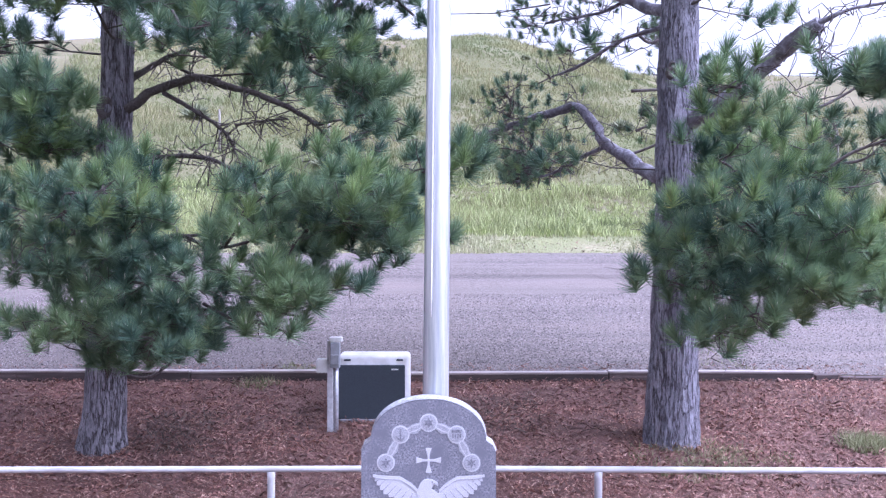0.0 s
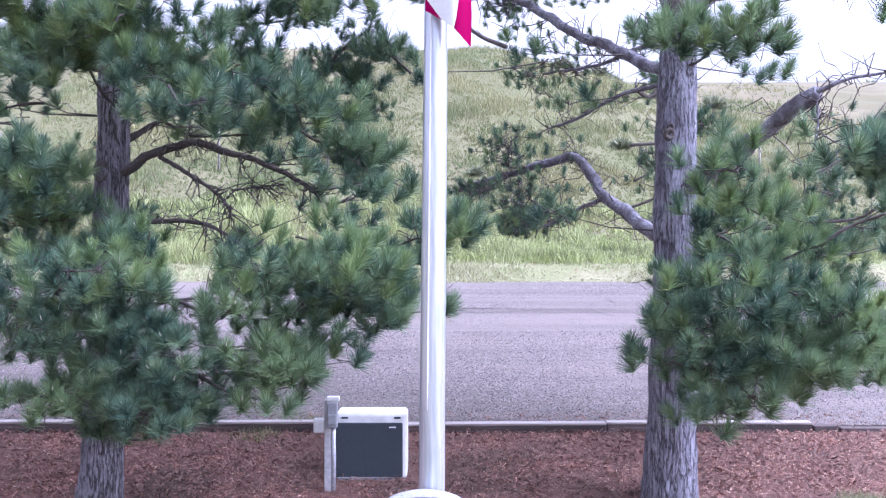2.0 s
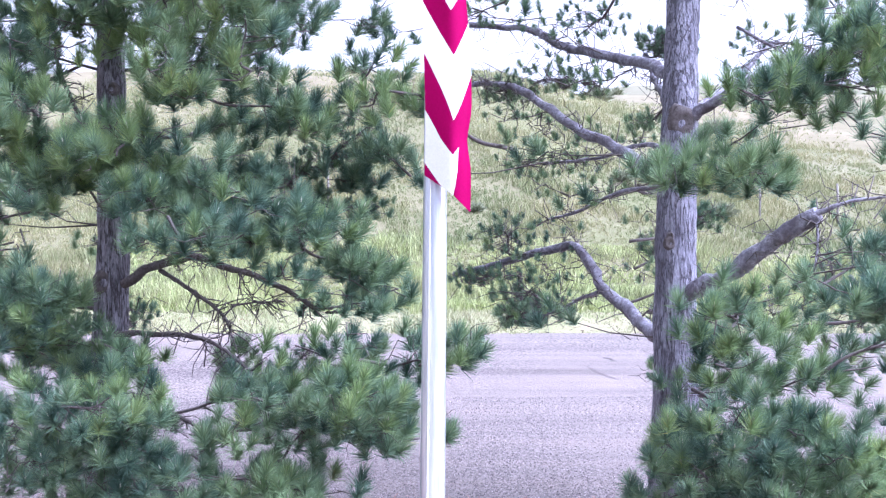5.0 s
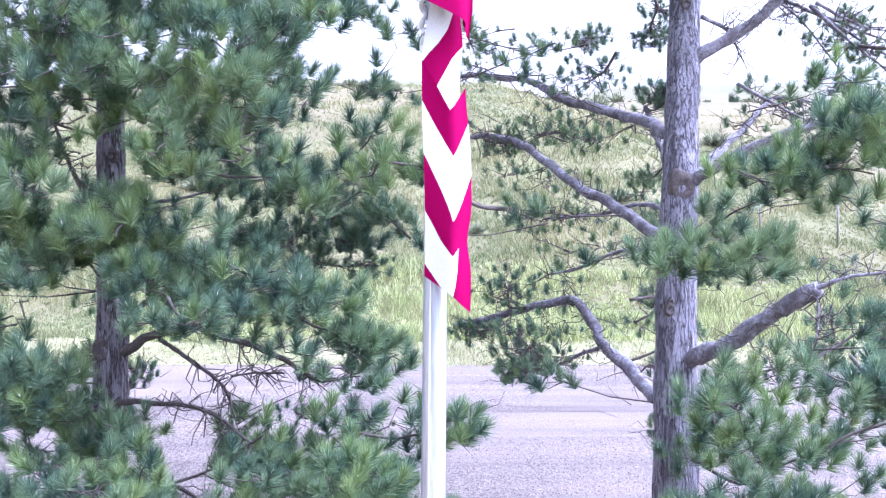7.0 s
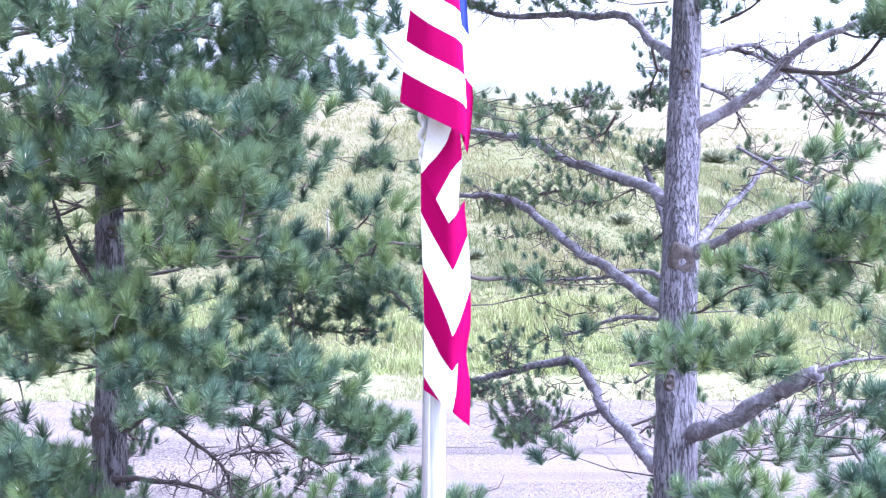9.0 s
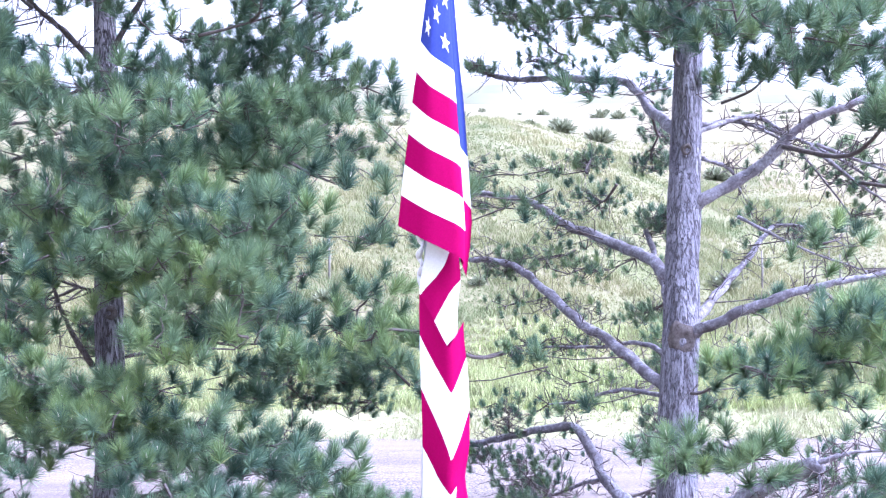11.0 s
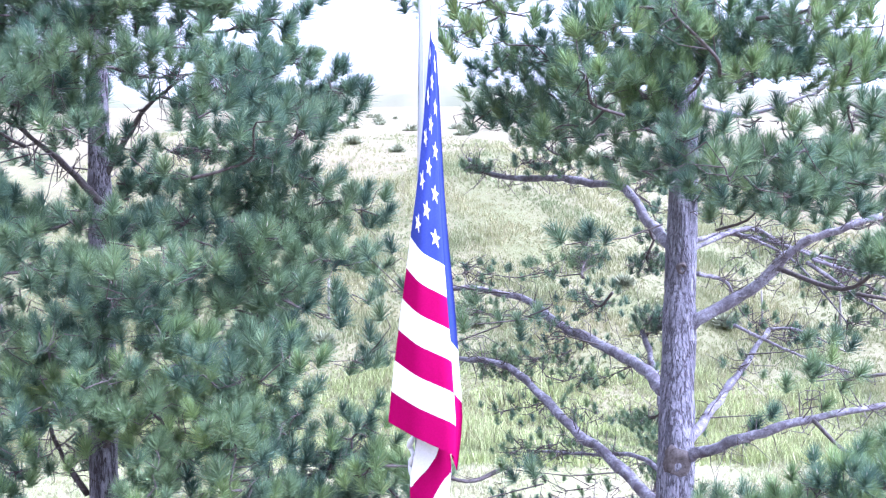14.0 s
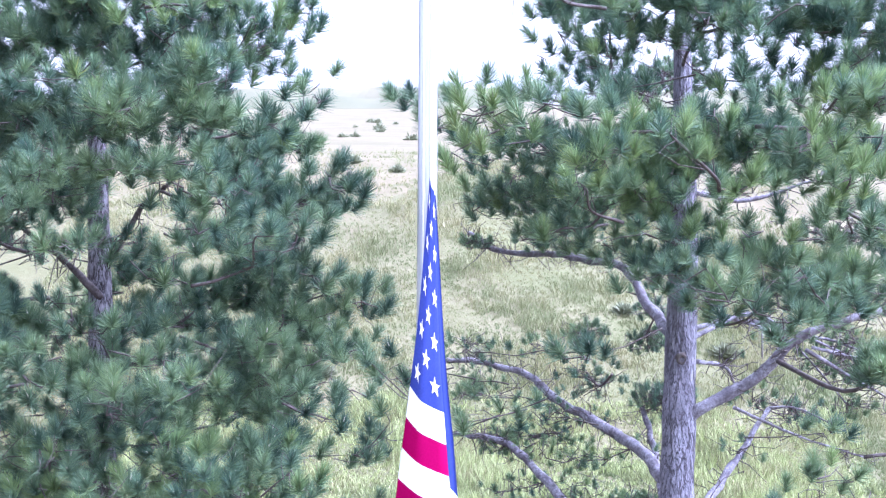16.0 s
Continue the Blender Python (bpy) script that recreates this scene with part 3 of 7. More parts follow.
flag = thing("flag", "limp striped red and white flag with a blue starred canton", "flag", (pole_x(7.4), POLE_Y, FLAG_TOP))
NS, NV = 34, 104
cloth_parts = {0: ([], []), 1: ([], []), 2: ([], [])}
grid = [[cloth(FRONT * i / NS, HOIST * j / NV) for i in range(NS + 1)] for j in range(NV + 1)]


def panel(colour, rows):
    """Adds a strip of cloth, given as rows of points, to one colour's mesh."""
    v, f = cloth_parts[colour]
    o, w = len(v), len(rows[0])
    for row in rows:
        v.extend(row)
    f.extend((o + j * w + i, o + j * w + i + 1, o + (j + 1) * w + i + 1, o + (j + 1) * w + i) for j in range(len(rows) - 1) for i in range(w - 1))


panel(2, grid[:NV * 7 // 13 + 1])
for k in range(7, 13):
    panel(k % 2, grid[NV * k // 13:NV * (k + 1) // 13 + 1])


def hanging(xs, depths, edges, first):
    """A hanging fold of the fly: stripes between edges, each edge a height at every x."""
    cols = np.linspace(xs[0], xs[-1], 25)
    y = np.interp(cols, xs, depths)
    y = np.convolve(np.pad(y, 2, "edge"), np.ones(5) / 5, "valid")
    for k in range(len(edges) - 1):
        top, low = (np.interp(cols, xs, edges[k + q]) for q in (0, 1))
        rows = []
        for j in range(9):
            z = top + (low - top) * j / 8
            rows.append([Vector((-0.015 + 0.92 * (x - 0.015) * (1 - 0.10 * math.exp(-((zz + 3.98) / 0.13) ** 2) - 0.07 * math.exp(-((zz + 3.05) / 0.2) ** 2)) * min(1.0, max(0.42, 0.42 + 0.58 * (-zz - 2.25) / 0.5)) - 0.085 * min(1.0, max(0.0, (-zz - 2.3) / 0.5)) + 0.010 * math.sin(3.1 * zz + 1), yy + 0.012 * math.sin(4.0 * zz + 9 * x), zz)) for x, yy, zz in zip(cols, y, z)])
        panel((first + k) % 2, rows)


# the strip folded back behind the front panel
for colour, top, low in ((2, -0.12, -1.90), (1, -1.90, -2.22), (0, -2.22, -2.64)):
    rows = []
    for j in range(17):
        z = top + (low - top) * j / 16
        a = cloth(0.47, HOIST * min(1, -z / 2.66))
        wide = 0.058 * min(1, -z / 1.6) * (1 if z > -2.3 else 1 - 0.75 * (-z - 2.3) / 0.34)
        rows.append([Vector((a.x - 0.02 + (wide + 0.02) * i / 6, a.y + 0.03 - 0.015 * math.sin(i * 0.9), z - 0.10 * (i / 6) * min(1, -z))) for i in range(7)])
    panel(colour, rows)
# the upper turn of the fly, then its long folded tail in front of it
hanging((0.015, 0.12, 0.18, 0.225, 0.29), (-0.145, -0.150, -0.140, -0.130, -0.10), ((-2.15, -2.15, -2.15, -2.15, -2.15), (-2.86, -2.74, -2.66, -2.56, -2.42), (-3.10, -3.02, -2.92, -2.84, -2.76), (-3.30, -3.25, -3.20, -3.15, -3.10)), 1)
hanging((0.015, 0.13, 0.218, 0.262, 0.335), (-0.145, -0.185, -0.215, -0.190, -0.12), ((-2.84, -3.02, -3.18, -3.12, -3.02), (-3.10, -3.31, -3.46, -3.38, -3.24), (-3.43, -3.67, -3.87, -3.76, -3.57), (-3.79, -3.97, -4.08, -4.03, -3.98), (-4.12, -4.27, -4.33, -4.03, -3.98), (-4.20, -4.27, -4.33, -4.37, -4.43)), 0)
hanging((0.05, 0.20, 0.29), (-0.10, -0.09, -0.08), ((-2.0, -2.0, -2.0), (-3.0, -3.1, -3.0), (-4.0, -4.1, -4.1)), 1)
for k, (name, mat) in enumerate((("red_stripes", RED), ("white_stripes", WHITE), ("canton", BLUE))):
    canton = part(name, mesh(name, *cloth_parts[k], mat, smooth=True), flag)


def star(s, v, r):
    """A five-pointed star sewn on both faces."""
    verts, faces = [], []
    for face in (-1, 1):
        o = len(verts)
        ring = [(s, v)] + [(s + (r if k % 2 == 0 else 0.40 * r) * math.sin(math.pi * k / 5), v - (r if k % 2 == 0 else 0.40 * r) * math.cos(math.pi * k / 5)) for k in range(10)]
        for a, b in ring:
            p = cloth(a, b)
            n = (cloth(a + 0.01, b) - p).cross(cloth(a, b + 0.01) - p)
            n = n.normalized() if n.length > 1e-9 else Vector((0, -1, 0))
            verts.append(p + n * 0.005 * face)
        faces += [(o, o + 1 + k, o + 1 + (k + 1) % 10) for k in range(10)]
    part("star", mesh("star", verts, faces, WHITE), canton)


for row in range(9):
    for k in range(3):
        s = FLY * 0.4 * ((2 * k + 1 + (row % 2)) / 12)
        if s < 0.45:
            star(s, HOIST * 7 / 13 * (row + 1) / 10, 0.062)


# ---- granite monument
def monument():
    y, g = 6.24, float(ground_z(0, 6.3))
    m = thing("monument", "grey granite memorial stone with an etched emblem", "monument", (-0.088, y, 0))
    outline = [(-0.418, g - 0.1), (-0.412, 1.085), (-0.395, 1.125), (-0.365, 1.145), (-0.352, 1.155)]
    for k in range(33):
        w = math.pi * (1 - k / 32)
        outline.append((0.352 * math.cos(w), 1.155 + 0.252 * math.sin(w) ** 0.9))
    outline += [(0.352, 1.155), (0.365, 1.145), (0.395, 1.125), (0.412, 1.085), (0.418, g - 0.1)]
    part("slab", plate("slab", outline, 0.20, GRANITE), m)
    rim = outline[1:-1]
    v, f = [], []
    for i, (x, z) in enumerate(rim):
        s = 1.012
        cz = 0.9
        for yy, q in ((0.004, 1.0), (0.03, s), (0.10, s + 0.006), (0.17, s), (0.205, 1.0)):
            j = 0.006 * noise.noise(Vector((x * 14, z * 14, yy * 30)))
            v.append((x * (q + j), yy, cz + (z - cz) * (q + j) + 0.004))
        if i:
            for k in range(4):
                f.append((5 * i - 5 + k, 5 * i + k, 5 * i + k + 1, 5 * i - 4 + k))
    part("rough_edge", mesh("rough_edge", v, f, ROCKED), m, "rough pitched pale stone edge")

    def etch(name, outline, lift=0.003, mat=ETCHED, label=""):
        part(name, plate(name, [(x, z) for x, z in outline], 0.008, mat), m, label, (0, -lift, 0.016))

    def disc(x, z, r, n=24):
        return [(x + r * math.cos(2 * math.pi * k / n), z + r * math.sin(2 * math.pi * k / n)) for k in range(n)]

    cx, cz = 0.0, 1.02
    spots = [(-0.262, 1.005), (-0.172, 1.178), (0.0, 1.250), (0.172, 1.178), (0.262, 1.005)]
    for a, b in zip(spots[:-1], spots[1:]):
        va, vb = Vector(a), Vector(b)
        d = (vb - va).normalized()
        n = Vector((-d.y, d.x)) * 0.026
        p, q = va + d * 0.052, vb - d * 0.052
        etch("ribbon", [tuple(p - n * 0.7), tuple((p + q) / 2 - n * 1.25), tuple(q - n * 0.7), tuple(q + n * 0.9), tuple((p + q) / 2 + n * 1.1), tuple(p + n * 0.9)][::-1], 0.003, FROST)
        for cut in (-0.45, 0.45):
            etch("ribbon_edge", [tuple(p + n * cut), tuple((p + q) / 2 + n * 1.5 * cut), tuple(q + n * cut), tuple(q + n * (cut + 0.22)), tuple((p + q) / 2 + n * (1.5 * cut + 0.22)), tuple(p + n * (cut + 0.22))][::-1], 0.0045)
    for k, (x, z) in enumerate(spots):
        etch("medallion", disc(x, z, 0.056))
        etch("medallion_field", disc(x, z, 0.047), 0.005, FROST)
        if k == 1:
            etch("medallion_emblem", [(x - 0.006, z + 0.036), (x + 0.006, z + 0.036), (x + 0.005, z - 0.028), (x + 0.028, z - 0.008), (x + 0.02, z - 0.028), (x, z - 0.038), (x - 0.02, z - 0.028), (x - 0.028, z - 0.008), (x - 0.005, z - 0.028)], 0.007, GRANITE)
        elif k == 3:
            for b in range(4):
                etch("medallion_emblem", [(x - 0.027 + 0.015 * b, z + 0.004), (x - 0.018 + 0.015 * b, z + 0.004), (x - 0.018 + 0.015 * b, z - 0.026 + 0.006 * abs(b - 1.5)), (x - 0.027 + 0.015 * b, z - 0.026 + 0.006 * abs(b - 1.5))], 0.007, GRANITE)
            etch("medallion_emblem", [(x - 0.032, z + 0.010), (x - 0.030, z + 0.030), (x + 0.030, z + 0.030), (x + 0.032, z + 0.010)], 0.007, GRANITE)
        else:
            etch("medallion_emblem", [(x + (0.034 if j % 2 else 0.016) * math.cos(j * math.pi / 6), z + (0.034 if j % 2 else 0.016) * math.sin(j * math.pi / 6)) for j in range(12)], 0.007, GRANITE)
    for k in range(4):
        c, s = math.cos(k * math.pi / 2), math.sin(k * math.pi / 2)
        arm = [(-0.006, 0.0), (-0.007, 0.035), (-0.019, 0.075), (0.019, 0.075), (0.007, 0.035), (0.006, 0.0)]
        etch("cross_arm", [(cx + x * c - z * s, cz + x * s + z * c) for x, z in arm][::-1], 0.003 + 0.0006 * k)
    upper = [(0.342, 0.934), (0.270, 0.927), (0.173, 0.922), (0.104, 0.880), (0.066, 0.842)]
    lower = [(0.342, 0.934), (0.318, 0.880), (0.270, 0.818), (0.190, 0.776), (0.060, 0.755)]

    def along(line, u):
        xs = np.linspace(0, 1, len(line))
        return float(np.interp(u, xs, [p[0] for p in line])), float(np.interp(u, xs, [p[1] for p in line]))

    for s in (-1, 1):
        rim = [along(upper, k / 12) for k in range(12, -1, -1)]
        for k in range(1, 19):
            x, z = along(lower, k / 18)
            rim.append((x + (0.006 if k % 2 else -0.004), z - (0.006 if k % 2 else -0.006)))
        wing = [(s * x, z) for x, z in rim]
        etch("wing", wing if s > 0 else wing[::-1], 0.003)
        for k in range(2, 18, 2):
            (x0, z0), (x1, z1) = along(upper, k / 18), along(lower, k / 18)
            x0, z0 = x0 + 0.42 * (x1 - x0), z0 + 0.42 * (z1 - z0)
            quill = [(s * (x0 - 0.0012), z0), (s * (x1 - 0.0022), z1 + 0.004), (s * (x1 + 0.0022), z1 + 0.004), (s * (x0 + 0.0012), z0)]
            etch("feather_line", quill if s > 0 else quill[::-1], 0.005, GRANITE)
        band = [(s * along(upper, 0.05 + k / 11)[0], along(upper, 0.05 + k / 11)[1] - 0.020) for k in range(11)]
        band += [(x, z - 0.005) for x, z in band[::-1]]
        etch("wing_bar", band if s < 0 else band[::-1], 0.0055, FROST)
    bird = [(-0.069, 0.72), (-0.069, 0.837), (-0.048, 0.886), (-0.030, 0.902), (-0.007, 0.908), (0.028, 0.902), (0.055, 0.884), (0.056, 0.864), (0.046, 0.871), (0.028, 0.868), (0.016, 0.846), (0.040, 0.832), (0.064, 0.815), (0.074, 0.72)]
    etch("eagle_body", bird, 0.0075)
    etch("eagle_eye", disc(0.022, 0.889, 0.0045, 8), 0.010, GRANITE)
    etch("beak_line", [(0.030, 0.8795), (0.052, 0.8765), (0.052, 0.8745), (0.030, 0.8770)], 0.010, GRANITE)


monument()

# ---- pipe railing behind the monument
railing = thing("railing", "white painted pipe railing between the monument and the pines", "railing", (0, 7.62, 0))
RAIL_Z = 0.680
part("top_rail", tube("top_rail", [(-9.8, 0, RAIL_Z - 0.02), (-5, 0, RAIL_Z - 0.005), (0, 0, RAIL_Z + 0.008), (5, 0, RAIL_Z - 0.02), (9.8, 0, RAIL_Z - 0.04)], [0.0235] * 5, PIPE, 16), railing)
for i in range(-4, 5):
    x = -1.285 + 2.447 * i
    if abs(x) < 9.7:
        part("post", tube("post", [(x, 0, float(ground_z(0, 7.62)) - 0.1), (x, 0, RAIL_Z - 0.06), (x, 0, RAIL_Z - 0.015)], (0.029, 0.029, 0.033), PIPE, 16), railing)


# ---- white equipment cabinet with its service post
def cabinet():
    y, g = 10.5, float(ground_z(-0.8, 10.5)) + 0.02
    c = thing("equipment_cabinet", "white cabinet with a dark front panel standing on the mulch", "cabinet", (-0.715, y, g))
    w, h, d = 0.74, 0.68, 0.42
    body = part("body", box("body", (w, d, h), WHITE_BOX, 0.04, 4), c, "", (0, d / 2, h / 2))
    part("front_panel", box("front_panel", (w - 0.045, 0.03, h - 0.12), PANEL, 0.012), c, "dark slate-grey mesh panel", (-0.022, -0.006, 0.02 + (h - 0.12) / 2))
    part("lower_sill", box("lower_sill", (w - 0.16, 0.05, 0.05), GREY_BOX, 0.01), c, "grey sill", (-0.05, -0.01, 0.0))
    for x in (-0.27, 0.27):
        part("top_slot", box("top_slot", (0.07, 0.02, 0.02), PANEL, 0.006), body, "dark slot", (x, -d / 2 - 0.004, h / 2 - 0.05))
    part("badge", box("badge", (0.07, 0.01, 0.014), WHITE_BOX, 0.003), c, "small pale badge", (0.22, -0.026, h - 0.145))
    for x in (-0.3, 0.3):
        part("foot", box("foot", (0.10, d - 0.1, 0.12), GREY_BOX, 0.01), c, "", (x, d / 2, -0.03))
    p = thing("service_post", "galvanised service post with a small grey meter box", "post", (-1.105, 10.2, float(ground_z(-1.1, 10.2)) - 0.045))
    part("post", box("post", (0.062, 0.06, 1.05), GALV, 0.008), p, "", (-0.022, 0, 0.45))
    part("conduit", tube("conduit", [(0.036, -0.01, -0.1), (0.038, -0.01, 0.4), (0.036, -0.01, 0.74)], (0.024, 0.024, 0.024), GALV, 10), p)
    part("post_cap", box("post_cap", (0.125, 0.09, 0.05), WHITE_BOX, 0.008), p, "white cap", (0.035, -0.01, 0.985))
    part("meter_box", box("meter_box", (0.10, 0.08, 0.25), GREY_BOX, 0.01), p, "grey meter box", (0.03, -0.05, 0.83))
    part("meter_lid", box("meter_lid", (0.085, 0.02, 0.10), GREY_BOX, 0.006), p, "", (0.03, -0.095, 0.79))
    part("side_box", box("side_box", (0.11, 0.10, 0.14), WHITE_BOX, 0.012), p, "white junction box", (-0.105, 0.0, 0.72))


cabinet()


# ---- pines
def tuft_shape(n, seed, wide=78, narrow=64):
    """A burst of stiff needles round the end of a shoot along +z, as thin triangles."""
    r = np.random.default_rng(seed)
    t = r.uniform(0, 1, n) ** 0.8
    a = r.uniform(0, 2 * np.pi, n)
    open_ = np.radians(wide - narrow * t + r.normal(0, 9, n))
    ln = r.uniform(0.110, 0.150, n)
    base = np.stack((np.zeros(n), np.zeros(n), -0.06 + 0.09 * t), -1)
    d = np.stack((np.cos(a) * np.sin(open_), np.sin(a) * np.sin(open_), np.cos(open_)), -1)
    s = np.cross(d, r.normal(0, 1, (n, 3)))
    s /= np.linalg.norm(s, axis=1)[:, None]
    return np.stack((base - s * 0.0031, base + s * 0.0031, base + d * ln[:, None]), 1)


TUFTS = [tuft_shape(172, 40 + k) for k in range(8)]
CANDLES = [tuft_shape(172, 60 + k, 62, 50) for k in range(8)]


class Pine:
    def __init__(self, name, label, line, mat, seed, sunny):
        self.sunny = sunny
        self.ob = thing(name, label, "tree", (line[0][0], line[0][1], 0), "pines on the bank")
        self.at = np.array((line[0][0], line[0][1], 0.0))
        self.line = spline(line, 14)
        p = self.line - np.array((*self.at, 0))
        flare = 1 + 0.28 * np.exp(-(p[:, 2] - p[0, 2]) / 0.30)
        part("trunk", tube("trunk", p[:, :3], p[:, 3] * flare, mat, 56, 0.10, seed), self.ob, "furrowed grey-brown bark")
        self.tufts, self.twig_v, self.twig_f = [], [], []
        self.boughs, self.wood, self.places = [], [], []
        self.wood_mat = LIMB if mat is BARK else TWIG
        self.rng = np.random.default_rng(seed)

    def axis(self, z):
        return np.array([np.interp(z, self.line[:, 2], self.line[:, k]) for k in (0, 1)] + [z])

    def twig(self, a, b, r, sag=0.05):
        mid = (a + b) / 2 + np.array((0, 0, -sag)) + self.rng.normal(0, 0.03, 3)
        v, f = tube_data(np.array((a, mid, b)) - self.at, (r, r * 0.7, r * 0.35), 4, False)
        o = len(self.twig_v)
        self.twig_v += [tuple(q) for q in v]
        self.twig_f += [tuple(i + o for i in q) for q in f]

    def finish(self):
        for b in sorted(self.boughs, key=lambda b: math.hypot(*(b[0] - self.axis(b[0][2]))[:2])):
            grow(self, *b)
        tagged(part("twig_wood", mesh("twig_wood", self.twig_v, self.twig_f, TWIG, smooth=True), self.ob, "thin dark twigs"), kind="stuff")
        r, out, yellower, buds = self.rng, [], [], []
        for p, d, s in self.tufts:
            d = d / (np.linalg.norm(d) + 1e-9)
            a = np.cross(d, r.normal(0, 1, 3))
            a /= np.linalg.norm(a)
            m = np.stack((a, np.cross(d, a), d))
            b = np.stack((d * 0.045, a * 0.009, np.cross(d, a) * 0.009, -a * 0.009))
            buds.append(np.stack((b[[0, 1, 2]], b[[0, 2, 3]], b[[0, 3, 1]])) * s + (p - self.at + d * 0.05 * s))
            # sunny bulge and upper tips get lighter needles: sunlight put into the colour
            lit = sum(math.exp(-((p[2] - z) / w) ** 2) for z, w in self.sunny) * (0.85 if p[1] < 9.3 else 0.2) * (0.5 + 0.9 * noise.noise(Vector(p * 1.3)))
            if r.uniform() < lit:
                yellower.append(CANDLES[r.integers(8)] @ m * s + (p - self.at))
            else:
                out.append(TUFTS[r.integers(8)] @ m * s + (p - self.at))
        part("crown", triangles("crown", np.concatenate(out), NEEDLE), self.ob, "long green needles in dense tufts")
        part("sunlit_crown", triangles("sunlit_crown", np.concatenate(yellower), NEEDLE_SUNLIT), self.ob, "yellow-green needle tufts, sunlight put into the colour")
        tagged(part("bud", triangles("bud", np.concatenate(buds), BUD), self.ob, "pale bud tips"), kind="stuff")


def limb(tree, r, *points, end=0.42):
    line = spline(points, 7)
    rad = np.linspace(r, r * end, len(line))
    for p in line[2:]:
        p += np.array(noise.noise_vector(Vector(p * 3.1))) * min(0.035, 0.5 * r) + np.array(noise.noise_vector(Vector(p * 9.0))) * min(0.018, 0.3 * r)
    tree.wood += list(line[2:])
    part("limb", tube("limb", line - tree.at, rad, tree.wood_mat, 14, 0.30, len(tree.tufts)), tree.ob, "bare grey limb")
    for k in range(int(len(line) * 1.7)):
        q = line[tree.rng.integers(len(line) // 4, len(line))]
        tip = q + tree.rng.normal(0, 1, 3) * np.array((0.15, 0.15, 0.13)) + np.array((0, 0, 0.0 if tree.wood_mat is LIMB else -0.08))
        tree.twig(q, tip, 0.007, tree.rng.normal(0, 0.03))
        if k % 2:
            tree.twig(tip, tip + tree.rng.normal(0, 0.11, 3), 0.005, tree.rng.normal(0, 0.02))


def bough(tree, x, y, z, rx, rz, n):
    tree.boughs.append((np.array((x, y, z)), rx, rz, n))


def grow(tree, c, rx, rz, n):
    """A bough that leaves the trunk or an older limb and carries a spray of needle tufts about c."""
    r = tree.rng
    trunk = tree.axis(c[2])
    reach = np.linalg.norm((c - trunk)[:2])
    start = tree.axis(c[2] - 0.22 * reach + r.uniform(-0.15, 0.1))
    if tree.wood:
        w = np.array(tree.wood)
        cost = np.linalg.norm(w - c, axis=1) + 0.45 * np.linalg.norm(w[:, :2] - trunk[:2], axis=1) + 3.0 * np.maximum(0, w[:, 2] - c[2] - 0.15) + 1.5 * np.maximum(0, c[2] - w[:, 2] - 0.3)
        if cost.min() < np.linalg.norm(c - start):
            start = w[cost.argmin()]
    span = c - start
    size = np.linalg.norm(span) + 1e-6
    mid = (start + c) / 2 + np.array((r.normal(0, 0.07), r.normal(0, 0.07), -0.08 * size + r.normal(0, 0.04)))
    tip = c + span / size * rx * 0.4
    line = spline((start, mid, c, tip), 5)
    tree.wood += list(line[2:])
    th = 0.010 + 0.010 * size
    if (n < 4 and size > 1.0) or (n < 14 and size > 1.35):
        return
    if n > 7:
        part("limb", tube("limb", line - tree.at, np.linspace(th, 0.006, len(line)), TWIG, 7, 0.1, n), tree.ob)
    else:
        tree.twig(start, c, 0.009, 0.04)
    ry = min(0.55, 0.7 * rx + 0.1)
    back = c[1] > 10.9
    for k in range(2 * n if back else n // 2):
        q = line[r.integers(3, len(line))]
        way = c + np.clip(r.normal(0, 0.6, 3), -1, 1) * np.array((rx, ry, rz)) - q
        end = q + way * min(1.0, 0.34 / (np.linalg.norm(way) + 0.01))
        tree.twig(q, end, 0.006 if back else 0.0055, r.normal(0, 0.03))
        if back or k % 2:
            tree.twig(end, end + r.normal(0, 1, 3) * 0.11 + np.array((0, 0, 0.05)), 0.004, r.normal(0, 0.02))
    for k in range(int(n * (2.2 if back else 1.0))):
        us = r.normal(0, 1, (6, 3))
        us *= (r.uniform(0.1, 1.0, 6) ** 0.45 / np.linalg.norm(us, axis=1))[:, None]
        ps = c + us * np.array((rx, ry, rz)) * 0.95
        if tree.places:
            gap = np.linalg.norm(ps[:, None] - np.array(tree.places[-60:])[None], axis=2).min(1)
            p, u = ps[gap.argmax()], us[gap.argmax()]
        else:
            p, u = ps[0], us[0]
        tree.places.append(p)
        q = line[int(np.clip(len(line) * (0.55 + 0.4 * u @ span / (size + 0.2)), len(line) * 0.35, len(line) - 1))]
        d = 0.35 * (p - q) / (np.linalg.norm(p - q) + 1e-6) + np.array((0, -0.08, 1.0)) + 0.32 * (c - trunk) / (reach + 0.3) + r.normal(0, 0.2, 3)
        if k % 4 == 0:
            tree.twig(q, p, 0.006, 0.03)
        tree.tufts.append((p, d, r.uniform(0.45, 0.72) if back else r.uniform(1.0, 1.32)))


